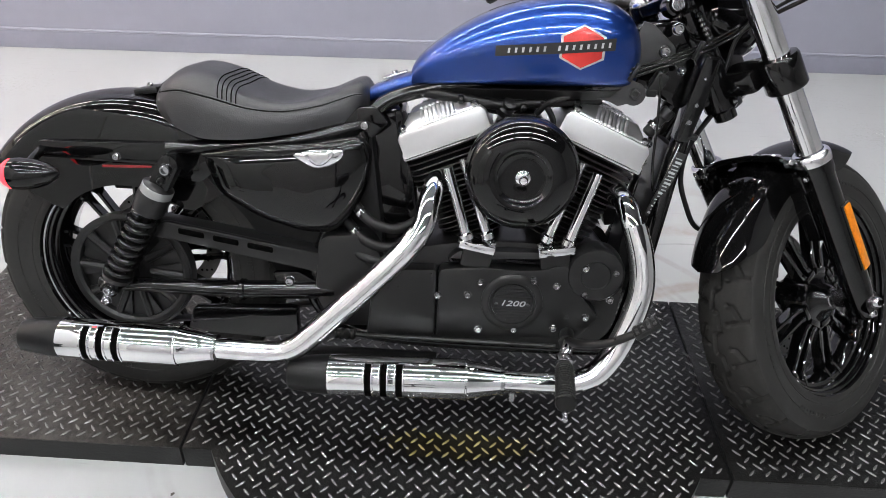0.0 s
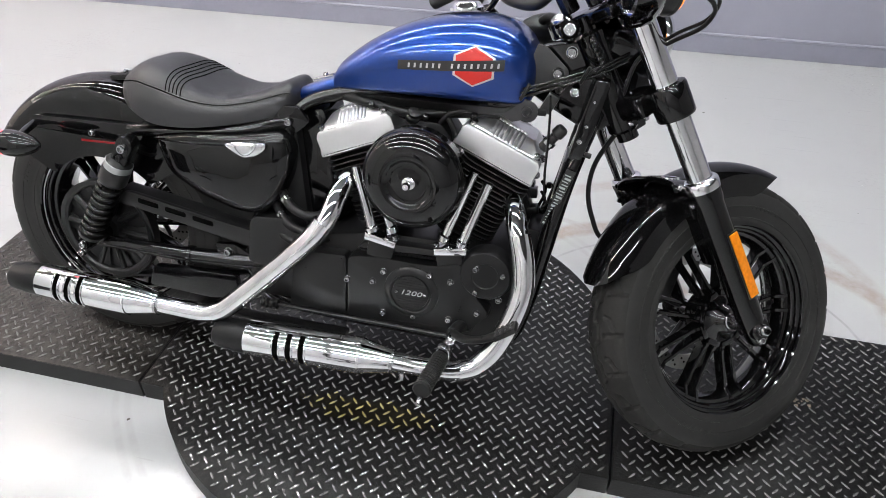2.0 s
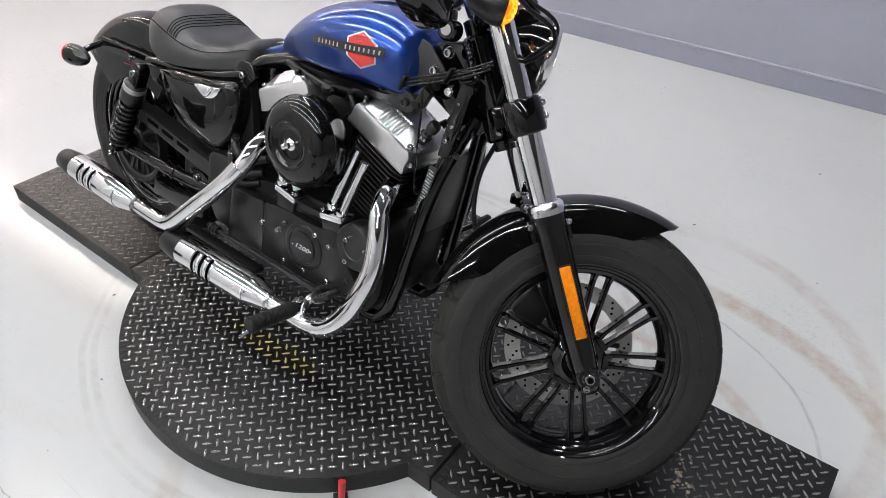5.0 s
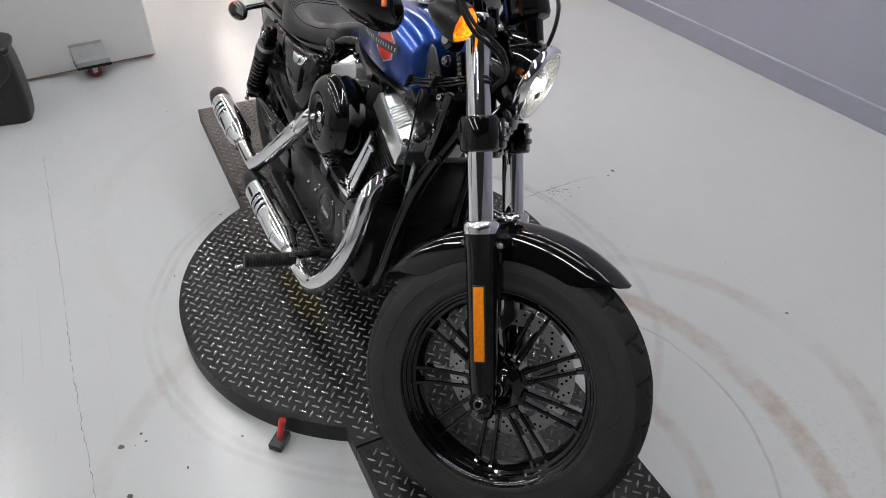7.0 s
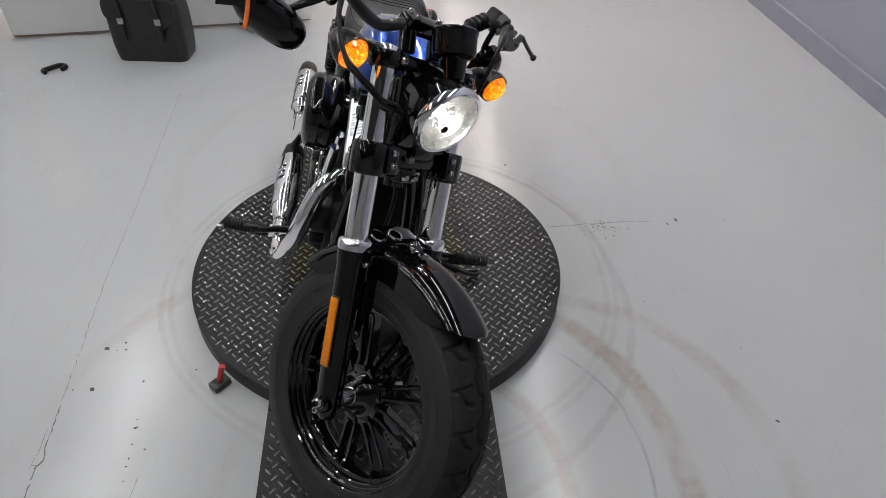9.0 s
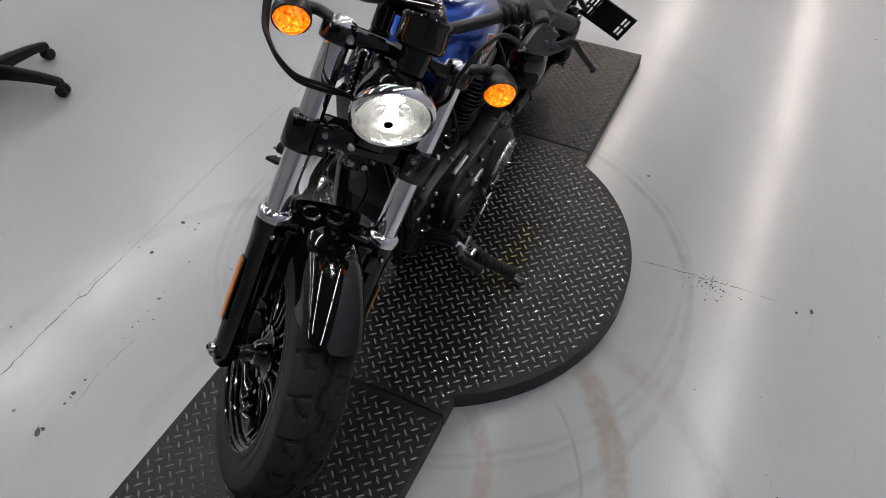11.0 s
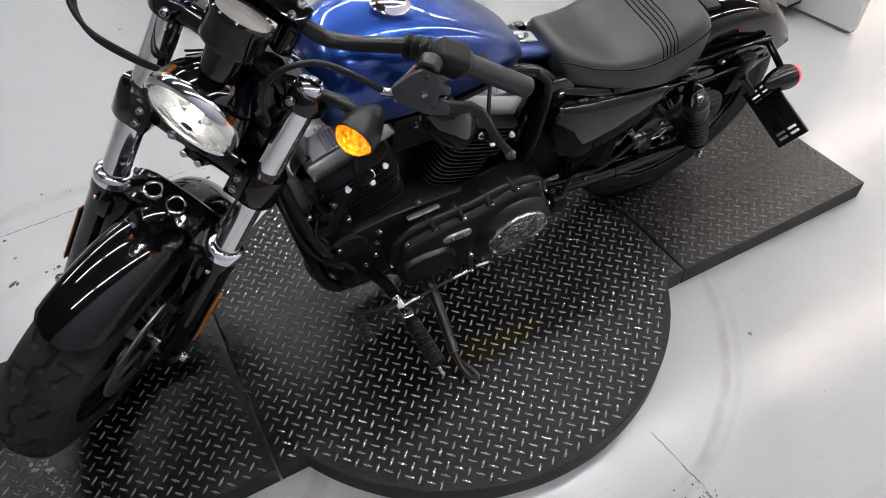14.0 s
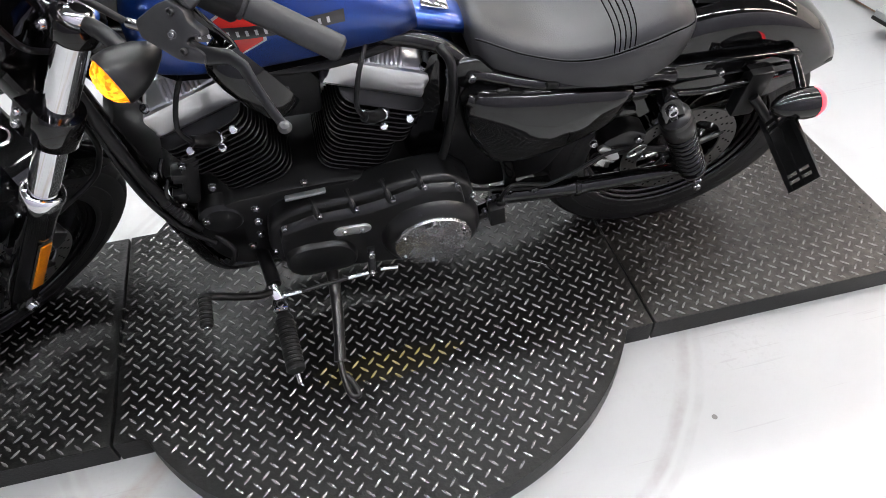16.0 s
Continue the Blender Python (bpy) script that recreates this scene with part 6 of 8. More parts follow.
P("heat_shield", tube(bmesh.new(), [(0.234, -0.231, 0.197), (0.268, -0.225, 0.215), (0.303, -0.212, 0.262), (0.331, -0.196, 0.335), (0.341, -0.182, 0.392), (0.333, -0.167, 0.450), (0.317, -0.150, 0.500)], 0.0238, 28, 5), M_CHROME, "chrome heat shield over the front pipe")
P("exhaust_bracket", box(bmesh.new(), (-0.20, -0.16, 0.19), (0.30, 0.03, 0.012), 0.004), M_SATIN, "black exhaust bracket")
P("hanger_bolt", cyl(bmesh.new(), (0.105, -0.234, 0.168), (0.105, -0.234, 0.146), 0.008, 12, 0.002), M_STEEL, "steel clamp bolt under the pipe")

# ---- front end (all of it turns with the fork) ----
def fork_x(z):
    return 0.594 + (0.605 - z) * 0.577


FD = Vector((-0.577, 0, 1.0)).normalized()
for s in (-1, 1):
    y = s * 0.119
    at = lambda z, y=y: Vector((fork_x(z), y, z))
    leg = P("fork_tube", cyl(bmesh.new(), at(0.60), at(0.925), 0.0245, 32), M_CHROME, "chrome fork tube", steer=True)
    low = bmesh.new()
    m = axis_m(at(0.285), FD)
    Lf = (at(0.600) - at(0.285)).length
    lathe(low, [(0, -0.018), (0.016, -0.018), (0.022, -0.008), (0.026, 0.02), (0.0285, 0.06), (0.0300, 0.15), (0.0312, Lf - 0.04), (0.0335, Lf - 0.03), (0.0335, Lf - 0.004), (0.028, Lf)], m, 36)
    cyl(low, at(0.302) + Vector((0, -s * 0.025, 0)), at(0.302) + Vector((0, s * 0.026, 0)), 0.024, 26, 0.004)
    slider = P("fork_slider", low, M_BLACK, "gloss black lower fork leg", steer=True)
    P("fork_collar", lathe(bmesh.new(), [(0.0255, Lf + 0.014), (0.030, Lf + 0.013), (0.0345, Lf + 0.008), (0.0355, Lf), (0.0345, Lf - 0.010), (0.0320, Lf - 0.012), (0.028, Lf - 0.012)], m, 36), M_CHROME, "polished dust cap", parent=slider)
    # reflector on the outer face
    c0, c1 = at(0.505) + Vector((0.004, s * 0.0315, 0)), at(0.378) + Vector((0.004, s * 0.0305, 0))
    mid, d = (c0 + c1) / 2, (c0 - c1).normalized()
    rot = Matrix.Rotation(-math.atan2(0.577, 1.0), 4, "Y")
    backing = P("reflector_frame", box(bmesh.new(), mid, (0.026, 0.004, (c0 - c1).length + 0.006), 0.002, rot), M_SATIN, parent=slider)
    P("amber_reflector", box(bmesh.new(), mid + Vector((0, s * 0.0028, 0)), (0.0215, 0.004, (c0 - c1).length), 0.0015, rot), M_REFLECT, "amber reflector strip", parent=slider)
    ax_end = at(0.302) + Vector((0, s * 0.026, 0))
    bolt(ax_end, (0, s, 0), 0.0145, slider)
    P("axle_hole", cyl(bmesh.new(), ax_end + Vector((0, s * 0.0142, 0)), ax_end + Vector((0, s * 0.0152, 0)), 0.0065, 6), M_NEARBLACK, parent=slider)
    pinch = at(0.278) + Vector((-0.012, s * 0.020, 0))
    bolt(pinch, (0, s, 0.2), 0.010, slider)
    # fender bracket on the slider
    br = bmesh.new()
    for k in (-1, 1):
        box(br, at(0.56) + Vector((k * 0.030, -s * 0.018, k * 0.012)), (0.016, 0.020, 0.040), 0.004, rot)
    P("fender_bracket", br, M_BLACK, "gloss black fender bracket", parent=slider)
    for k in (-1, 1):
        bolt(at(0.572) + Vector((k * 0.034, s * -0.002, k * 0.016)), (0, s, 0), 0.0065, slider)
    P("fender_stay", box(bmesh.new(), at(0.515) + Vector((0.004, -s * 0.040, 0)), (0.052, 0.034, 0.165), 0.006, rot), M_BLACK, "gloss black fender stay", parent=slider)
    # lower clamp round the tube
    cl = lathe(bmesh.new(), [(0.0246, -0.036), (0.036, -0.034), (0.0385, -0.030), (0.0385, 0.026), (0.036, 0.031), (0.0246, 0.033)], axis_m(at(0.757), FD), 32)
    clamp = P("lower_clamp", cl, M_BLACK, "gloss black lower fork clamp", steer=True)
    ear = box(bmesh.new(), at(0.757) + Vector((0.024, -s * 0.026, 0.014)), (0.030, 0.032, 0.058), 0.005, rot)
    P("clamp_ear", ear, M_BLACK, parent=clamp)
    for dz in (-0.011, 0.015):
        bolt(at(0.757) + FD * dz + Vector((0.0375, -s * 0.026, 0.0225)), (1, 0, 0.6), 0.0072, clamp)
    # upper clamp and chrome cap
    cu = lathe(bmesh.new(), [(0.0246, -0.018), (0.034, -0.017), (0.036, -0.013), (0.036, 0.012), (0.034, 0.016), (0.02, 0.017)], axis_m(at(0.925), FD), 32)
    top = P("upper_clamp", cu, M_BLACK, "gloss black upper fork clamp", steer=True)
    P("fork_cap", lathe(bmesh.new(), [(0.026, 0.016), (0.026, 0.020), (0.022, 0.026), (0.014, 0.029), (0.012, 0.025), (0, 0.025)], axis_m(at(0.925), FD), 30), M_CHROME, "chrome fork cap", parent=top)
    bolt(at(0.925) + Vector((0.034, -s * 0.010, 0.020)), (1, 0, 0.6), 0.0085, top)
    # turn signal on a short stalk
    sig_c = Vector((0.428, 0.217, 0.938)) if s > 0 else Vector((0.412, -0.207, 0.919))
    sax = axis_m(sig_c, (1, 0, -0.04))
    lamp = P("front_turn_signal", lathe(bmesh.new(), [(0.034, 0.0), (0.0355, -0.004), (0.0350, -0.014), (0.0310, -0.030), (0.0235, -0.048), (0.013, -0.064), (0.006, -0.071), (0, -0.073)], sax, 32), M_SATIN, "black bullet turn signal with a lit amber lens", steer=True)
    lens_bm = bmesh.new()
    for r0, r1, n, h0, h1 in ((0.0, 0.008, 6, 0.0225, 0.0220), (0.008, 0.0165, 10, 0.0220, 0.0195), (0.0165, 0.0250, 15, 0.0195, 0.0145), (0.0250, 0.0325, 20, 0.0145, 0.0020)):
        for k in range(n):
            a0, a1, bump = 2 * math.pi * k / n, 2 * math.pi * (k + 1) / n, 0.0012
            ring = [(r0, a0, h0), (r1, a0, h1), (r1, a1, h1), (r0, a1, h0)] if r0 else [(r1, a0, h1), (r1, a1, h1), (0, 0, h0)]
            pts = [Vector((r * math.cos(a), r * math.sin(a), hh)) for r, a, hh in ring]
            mid = sum(pts, Vector()) / len(pts) + Vector((0, 0, bump))
            vs, top = [lens_bm.verts.new(q) for q in pts], lens_bm.verts.new(mid)
            for i in range(len(vs)):
                lens_bm.faces.new((vs[i], vs[(i + 1) % len(vs)], top))
    bmesh.ops.remove_doubles(lens_bm, verts=lens_bm.verts, dist=0.0004)
    part("lens", lens_bm, M_AMBER, lamp, "lit faceted amber lens", sax, sharp=8)
    P("rim", lathe(bmesh.new(), [(0.0318, 0.000), (0.0325, 0.0045), (0.0345, 0.0045), (0.0358, 0.000), (0.0350, -0.006)], sax, 32), M_SATIN, parent=lamp)
    P("stalk", tube(bmesh.new(), [(0.404, s * 0.135, 0.940), sig_c + Vector((-0.030, -s * 0.045, 0.014)), sig_c + Vector((-0.034, -s * 0.012, 0.006))], 0.011, 12), M_SATIN, parent=lamp)
tree = bmesh.new()
box(tree, (0.488, 0, 0.757), (0.080, 0.190, 0.045), 0.010, Matrix.Rotation(radians(-31), 4, "Y"))
P("lower_triple_tree", tree, M_BLACK, "gloss black lower triple tree", steer=True)
tree = bmesh.new()
box(tree, (0.402, 0, 0.925), (0.070, 0.200, 0.026), 0.008, Matrix.Rotation(radians(-31), 4, "Y"))
P("upper_triple_tree", tree, M_BLACK, "gloss black upper triple tree", steer=True)
for x, y, z, r in ((0.479, -0.034, 0.716, 0.008), (0.514, -0.034, 0.736, 0.0095), (0.534, -0.034, 0.780, 0.0085), (0.514, 0.034, 0.736, 0.0095)):
    bolt((x, y, z), (0.6, -0.6 if y < 0 else 0.6, 0.3), r, bike, basis=STEER)
splitter = P("hose_block", box(bmesh.new(), (0.512, 0.0, 0.722), (0.030, 0.044, 0.026), 0.005, Matrix.Rotation(radians(-31), 4, "Y")), M_SATIN, "black brake hose block below the tree", steer=True)
for y in (-0.014, 0.014):
    P("banjo", cyl(bmesh.new(), (0.528, y, 0.730), (0.537, y, 0.735), 0.0075, 6, 0.001), M_STEEL, "bright banjo bolt", parent=splitter)
P("steering_stem", cyl(bmesh.new(), neck0 - AXIS * 0.02, neck1 + AXIS * 0.03, 0.022, 20), M_BLACK, "black steering stem", steer=True)
P("front_axle", cyl(bmesh.new(), (CF[0], -0.125, CF[2]), (CF[0], 0.125, CF[2]), 0.011, 18), M_STEEL, "steel front axle", steer=True)
for s in (-1, 1):
    P("axle_spacer", cyl(bmesh.new(), (CF[0], s * 0.056, CF[2]), (CF[0], s * 0.10, CF[2]), 0.018, 20, 0.003), M_STEEL, "steel axle spacer", steer=True)
# fork brace: an arch with two lightening holes over the tyre
brace = bmesh.new()
pts = []
for k in range(13):
    a = math.pi * k / 12
    pts.append(Vector((0.588 - 0.006 * math.sin(a), 0.092 * math.cos(a), 0.580 + 0.026 * math.sin(a) ** 0.6)))
rings = []
for i, p in enumerate(pts):
    d = (pts[min(i + 1, 12)] - pts[max(i - 1, 0)]).normalized()
    n = d.cross(Vector((1, 0, 0))).normalized()
    rings.append([p + Vector((u, 0, 0)) + n * v for u, v in ((-0.030, -0.006), (0.030, -0.006), (0.034, 0), (0.030, 0.006), (-0.030, 0.006), (-0.034, 0))])
loft(brace, rings)
fork_brace = P("fork_brace", brace, M_BLACK, "gloss black arched fork brace", steer=True)
for y in (-0.045, 0.003):
    m = axis_m(Vector((0.582, y, 0.6135 - abs(y) * 0.06)), (-0.05, y * 3, 1))
    P("brace_hole", lathe(bmesh.new(), [(0.013, 0.0005), (0.0165, 0.002), (0.0185, 0.0015), (0.0195, -0.002)], m, 26), M_CHROME, "bright rim of a lightening hole", parent=fork_brace)
    # near-black disc paints the shade in the hole
    P("hole_dark", lathe(bmesh.new(), [(0, 0.0), (0.0135, 0.001)], m, 20), M_NEARBLACK, parent=fork_brace)
for s in (-1, 1):
    for dx in (-0.022, 0.026):
        bolt((0.586 + dx, s * 0.096, 0.590), (0, s * 0.6, 1), 0.0075, fork_brace)
# caliper on the left
cal = bmesh.new()
slab(cal, rounded([(0.62, 0.35), (0.66, 0.44), (0.70, 0.46), (0.725, 0.42), (0.69, 0.33), (0.65, 0.32)], 0.014), 0.052, 0.098, 0.008)
caliper = P("brake_caliper", cal, M_SATIN, "black front brake caliper", steer=True)
for x, z in ((0.672, 0.43), (0.668, 0.36)):
    bolt((x, 0.098, z), (0, 1, 0), 0.010, caliper)

# headlamp
HX, HZ, HR = 0.526, 0.885, 0.0735
hax = axis_m(Vector((HX, 0, HZ)), (1, 0, -0.03))
bucket = P("headlamp_bucket", lathe(bmesh.new(), [(HR + 0.004, 0.0), (HR + 0.003, -0.020), (HR - 0.004, -0.045), (HR - 0.022, -0.075), (0.044, -0.098), (0.02, -0.108), (0, -0.110)], hax, 52), M_BLACK, "round headlamp with a gloss black shell", steer=True)
P("bezel", lathe(bmesh.new(), [(HR + 0.003, -0.008), (HR + 0.0065, -0.004), (HR + 0.0070, 0.004), (HR + 0.0045, 0.012), (HR, 0.0155), (HR - 0.004, 0.014), (HR - 0.004, 0.004)], hax, 60), M_CHROME, "chrome bezel", parent=bucket)
refl = [(HR - 0.004, 0.006), (HR - 0.010, -0.004), (HR - 0.025, -0.022), (HR - 0.045, -0.038), (0.022, -0.050), (0.012, -0.054), (0, -0.054)]
P("bowl", lathe(bmesh.new(), refl, hax, 48), M_BOWL, "mirrored bowl", parent=bucket)
facets = bmesh.new()
facet_rnd = random.Random(5)
for r0, r1, h0, h1, n in ((0.016, 0.030, -0.050, -0.043, 10), (0.030, 0.046, -0.043, -0.030, 14), (0.046, 0.060, -0.030, -0.014, 18), (0.060, HR - 0.004, -0.014, 0.005, 22)):
    for i in range(n):
        a0, a1 = 2 * math.pi * i / n, 2 * math.pi * (i + 1) / n
        tilt0, tilt1 = facet_rnd.uniform(0.0006, 0.0030), facet_rnd.uniform(0.0006, 0.0030)
        q = [hax @ Vector((r * math.cos(a), r * math.sin(a), hh + tt)) for r, a, hh, tt in ((r0, a0, h0, tilt0), (r1, a0, h1, tilt0), (r1, a1, h1, tilt1), (r0, a1, h0, tilt1))]
        facets.faces.new([facets.verts.new(p) for p in q])
P("bowl_facets", facets, M_BOWL, "faceted mirrored bowl", parent=bucket, sharp=4)
P("bulb", lathe(bmesh.new(), [(0, -0.012), (0.007, -0.014), (0.009, -0.020), (0.009, -0.050), (0, -0.050)], hax, 16), M_BULB, "lit bulb", parent=bucket)
P("bulb_shield", lathe(bmesh.new(), [(0.0, -0.004), (0.0080, -0.0045), (0.0085, -0.010), (0.0, -0.010)], hax @ Matrix.Translation((0.0, -0.016, 0.006)), 18), M_NEARBLACK, "black bulb shield", parent=bucket)
lens = P("lens", lathe(bmesh.new(), [(HR - 0.003, 0.008), (HR - 0.006, 0.0135), (HR - 0.025, 0.0185), (0.03, 0.0225), (0, 0.0235), (0, 0.0205), (0.03, 0.0195), (HR - 0.025, 0.0155), (HR - 0.008, 0.0105), (HR - 0.003, 0.008)], hax, 48), M_GLASS, "clear glass lens", parent=bucket)
lens.visible_shadow = False
P("headlamp_mount", slab(bmesh.new(), rounded([(0.40, 0.945), (0.47, 0.966), (0.49, 0.945), (0.44, 0.90), (0.395, 0.91)], 0.010), -0.024, 0.024, 0.005), M_BLACK, "black headlamp bracket", steer=True)
P("lower_mount", slab(bmesh.new(), rounded([(0.49, 0.825), (0.520, 0.815), (0.535, 0.785), (0.515, 0.757), (0.47, 0.765)], 0.008), -0.028, 0.028, 0.005), M_BLACK, "black bracket below the headlamp", steer=True)

# gauge
gax = axis_m(Vector((0.452, 0.003, 0.986)), (-0.62, 0, 0.78))
gauge = P("gauge_can", lathe(bmesh.new(), [(0.0, -0.045), (0.024, -0.045), (0.029, -0.004), (0.043, 0.002), (0.0465, 0.010), (0.0465, 0.044), (0.0485, 0.047), (0.0485, 0.053), (0.0455, 0.056), (0.041, 0.054)], gax, 44), M_BLACK, "round black speedometer housing", steer=True)
P("dial", lathe(bmesh.new(), [(0, 0.050), (0.043, 0.050)], gax, 32), M_SILVER, "silver dial", parent=gauge)
P("dial_glass", lathe(bmesh.new(), [(0.0425, 0.0535), (0.03, 0.0548), (0, 0.0552), (0, 0.053), (0.0425, 0.0515)], gax, 36), M_GLASS, "gauge glass", parent=gauge)
# handlebar, risers and clamp
bar_side = [(0.345, 0.0, 0.984), (0.345, 0.055, 0.982), (0.322, 0.095, 0.955), (0.296, 0.150, 0.970), (0.282, 0.200, 1.003), (0.278, 0.250, 1.033), (0.266, 0.292, 1.037), (0.209, 0.391, 1.006)]
full = [(x, -y, z) for x, y, z in bar_side[:0:-1]] + bar_side
handlebar = P("handlebar", tube(bmesh.new(), full, 0.0128, 16, 6), M_SATIN, "satin black low handlebar", steer=True)
for s in (-1, 1):
    riser = cyl(bmesh.new(), (0.378, s * 0.045, 0.935), (0.348, s * 0.045, 0.978), 0.019, 22, 0.003)
    P("riser", riser, M_BLACK, "black handlebar riser", steer=True)
clamp = box(bmesh.new(), (0.345, 0, 0.988), (0.044, 0.128, 0.036), 0.010)
cb = P("bar_clamp", clamp, M_BLACK, "gloss black handlebar clamp", steer=True)
for s in (-1, 1):
    for dx in (-0.012, 0.014):
        bolt((0.345 + dx, s * 0.045, 1.006), (0, 0, 1), 0.0075, cb)


for s in (-1, 1):
    g0, g1 = Vector((0.268, s * 0.290, 1.038)), Vector((0.207, s * 0.395, 1.005))
    grip = P("grip", cyl(bmesh.new(), g0, g1, 0.0172, 26, 0.004), M_GRIP, "black rubber grip", steer=True)
    P("grip_flange", cyl(bmesh.new(), g0 - (g1 - g0) * 0.05, g0 + (g1 - g0) * 0.02, 0.0205, 26, 0.002), M_GRIP, parent=grip)
    d = (g1 - g0).normalized()
    sw = bmesh.new()
    swm = axis_m(g0 - d * 0.028, d)
    loft(sw, [[swm @ Vector((x, y, h)) for x, y in rounded([(-w, -w * 1.15), (w, -w * 1.15), (w, w), (-w, w)], 0.012, 4)] for h, w in ((-0.026, 0.017), (-0.022, 0.021), (0.020, 0.022), (0.025, 0.019))])
    switch = P("switch_housing", sw, M_PLASTIC, "black handlebar switch housing", steer=True)
    for k, (u, v) in enumerate(((0.010, 0.018), (-0.008, 0.020))):
        P("switch_button", box(bmesh.new(), swm @ Vector((u, -0.024, -0.004 + 0.012 * k)), (0.010, 0.008, 0.010), 0.002), M_GRIP, parent=switch)
    # lever perch, lever and mirror
    perch = bmesh.new()
    if s < 0:
        loft(perch, [[Vector((p.x + dx, p.y, p.z + dz)) for dx, dz in ((-0.016 * k, -0.013 * k), (0.016 * k, -0.016 * k), (0.018 * k, 0.010 * k), (-0.012 * k, 0.014 * k))] for p, k in ((Vector((0.300, s * 0.212, 1.020)), 1.2), (Vector((0.330, s * 0.225, 1.016)), 1.1), (Vector((0.350, s * 0.245, 1.010)), 0.9), (Vector((0.350, s * 0.268, 1.008)), 0.6))])
        line = [Vector((0.352, s * 0.240, 1.014)), Vector((0.350, s * 0.290, 1.030)), Vector((0.336, s * 0.335, 1.036)), Vector((0.328, s * 0.385, 1.016)), Vector((0.322, s * 0.424, 1.003))]
        widths = (0.010, 0.0085, 0.0065, 0.0055, 0.0065)
    else:
        # the clutch perch lies in a plane that faces forwards and up
        pu, pn = Vector((-0.48, 0.84, -0.27)).normalized(), Vector((0.77, 0.19, 0.61)).normalized()
        pu = (pu - pn * pu.dot(pn)).normalized()
        pv = pn.cross(pu)
        PM = Matrix.Translation((0.336, 0.251, 1.058)) @ Matrix((pu, -pn, pv)).transposed().to_4x4()
        slab(perch, rounded([(-0.034, -0.046), (-0.016, -0.010), (-0.004, 0.004), (0.016, 0.004), (0.026, -0.006), (0.044, -0.006), (0.048, -0.012), (0.034, -0.020), (0.032, -0.030), (0.056, -0.028), (0.062, -0.040), (0.030, -0.056), (-0.020, -0.060)], 0.005), -0.008, 0.010, 0.004, PM)
        cyl(perch, PM @ Vector((0.002, 0.004, 0.0)), PM @ Vector((0.002, 0.020, 0.016)), 0.017, 16, 0.003)
        line = [PM @ Vector((u, 0.0, v)) for u, v in ((0.030, -0.040), (0.058, -0.032), (0.082, -0.016), (0.100, -0.016), (0.124, -0.030), (0.150, -0.043), (0.174, -0.053))]
        widths = (0.013, 0.0115, 0.0095, 0.0085, 0.0070, 0.0065, 0.0065)
    pr = P("lever_perch", perch, M_PLASTIC if s < 0 else M_PERCH, "dark alloy lever perch" if s < 0 else "grey alloy clutch lever perch", steer=True)
    if s < 0:
        bolt((0.340, s * 0.232, 1.030), (0, 0, 1), 0.0085, pr, BLACK_BOLT)
    else:
        bolt(PM @ Vector((0.004, -0.008, -0.006)), -(PM.to_3x3() @ Vector((0, 1, 0))), 0.0060, pr, GREY_BOLT)
        bolt(PM @ Vector((0.034, -0.008, -0.040)), -(PM.to_3x3() @ Vector((0, 1, 0))), 0.0055, pr, GREY_BOLT)
        bolt(PM @ Vector((0.014, -0.008, -0.030)), -(PM.to_3x3() @ Vector((0, 1, 0))), 0.0055, pr)
        P("cable_adjuster", cyl(bmesh.new(), PM @ Vector((-0.024, 0, -0.050)), PM @ Vector((-0.046, 0, -0.058)), 0.0062, 14, 0.001), M_STEEL, "small bright cable adjuster", parent=pr)
    blade = bmesh.new()
    rings = []
    last = len(line) - 1
    for i, p in enumerate(line):
        t = (line[min(i + 1, last)] - line[max(i - 1, 0)]).normalized()
        flat_n = Vector((0, 0, 1)) if s < 0 else pn
        n = t.cross(flat_n).normalized()
        wv = widths[i]
        rings.append([p + n * wv * math.cos(2 * math.pi * k / 12) + flat_n * 0.0042 * math.sin(2 * math.pi * k / 12) for k in range(12)])
    loft(blade, rings)
    lev = P("lever", blade, M_SATIN, "satin black hand lever", steer=True)
    P("lever_ball", lathe(bmesh.new(), [(0, -0.009), (0.006, -0.007), (0.009, 0), (0.006, 0.007), (0, 0.009)], Matrix.Translation(line[-1]), 14), M_STEEL if s < 0 else M_PERCH, parent=lev)
    # mirror hung below the bar
    if s < 0:
        mc = Vector((0.272, -0.300, 0.883))
        tilt = Matrix.Rotation(radians(-14), 4, "X") @ Matrix.Rotation(radians(-28), 4, "Z")
        stem = [(0.310, -0.205, 1.010), (0.285, -0.222, 0.955), (0.268, -0.255, 0.915), (0.280, -0.285, 0.895)]
    else:
        mc = Vector((0.286, 0.318, 0.926))
        tilt = Matrix.Rotation(radians(-58), 4, "X") @ Matrix.Rotation(radians(20), 4, "Z")
        stem = [(0.320, 0.240, 1.030), (0.305, 0.262, 0.990), (0.295, 0.285, 0.965), (0.300, 0.305, 0.945)]
    shell = bmesh.new()
    rings = []
    for dx, k in ((-0.008, 0.985), (0.0, 1.0), (0.014, 0.985), (0.028, 0.90), (0.038, 0.70), (0.043, 0.35)):
        rings.append([mc + tilt @ Vector((dx, 0.076 * k * math.copysign(abs(math.cos(a)) ** 0.8, math.cos(a)), 0.040 * k * math.copysign(abs(math.sin(a)) ** 0.8, math.sin(a)))) for a in [2 * math.pi * q / 36 for q in range(36)]])
    loft(shell, rings)
    mir = P("mirror", shell, M_BLACK, "oval black mirror hung below the handlebar", steer=True)
    glass = bmesh.new()
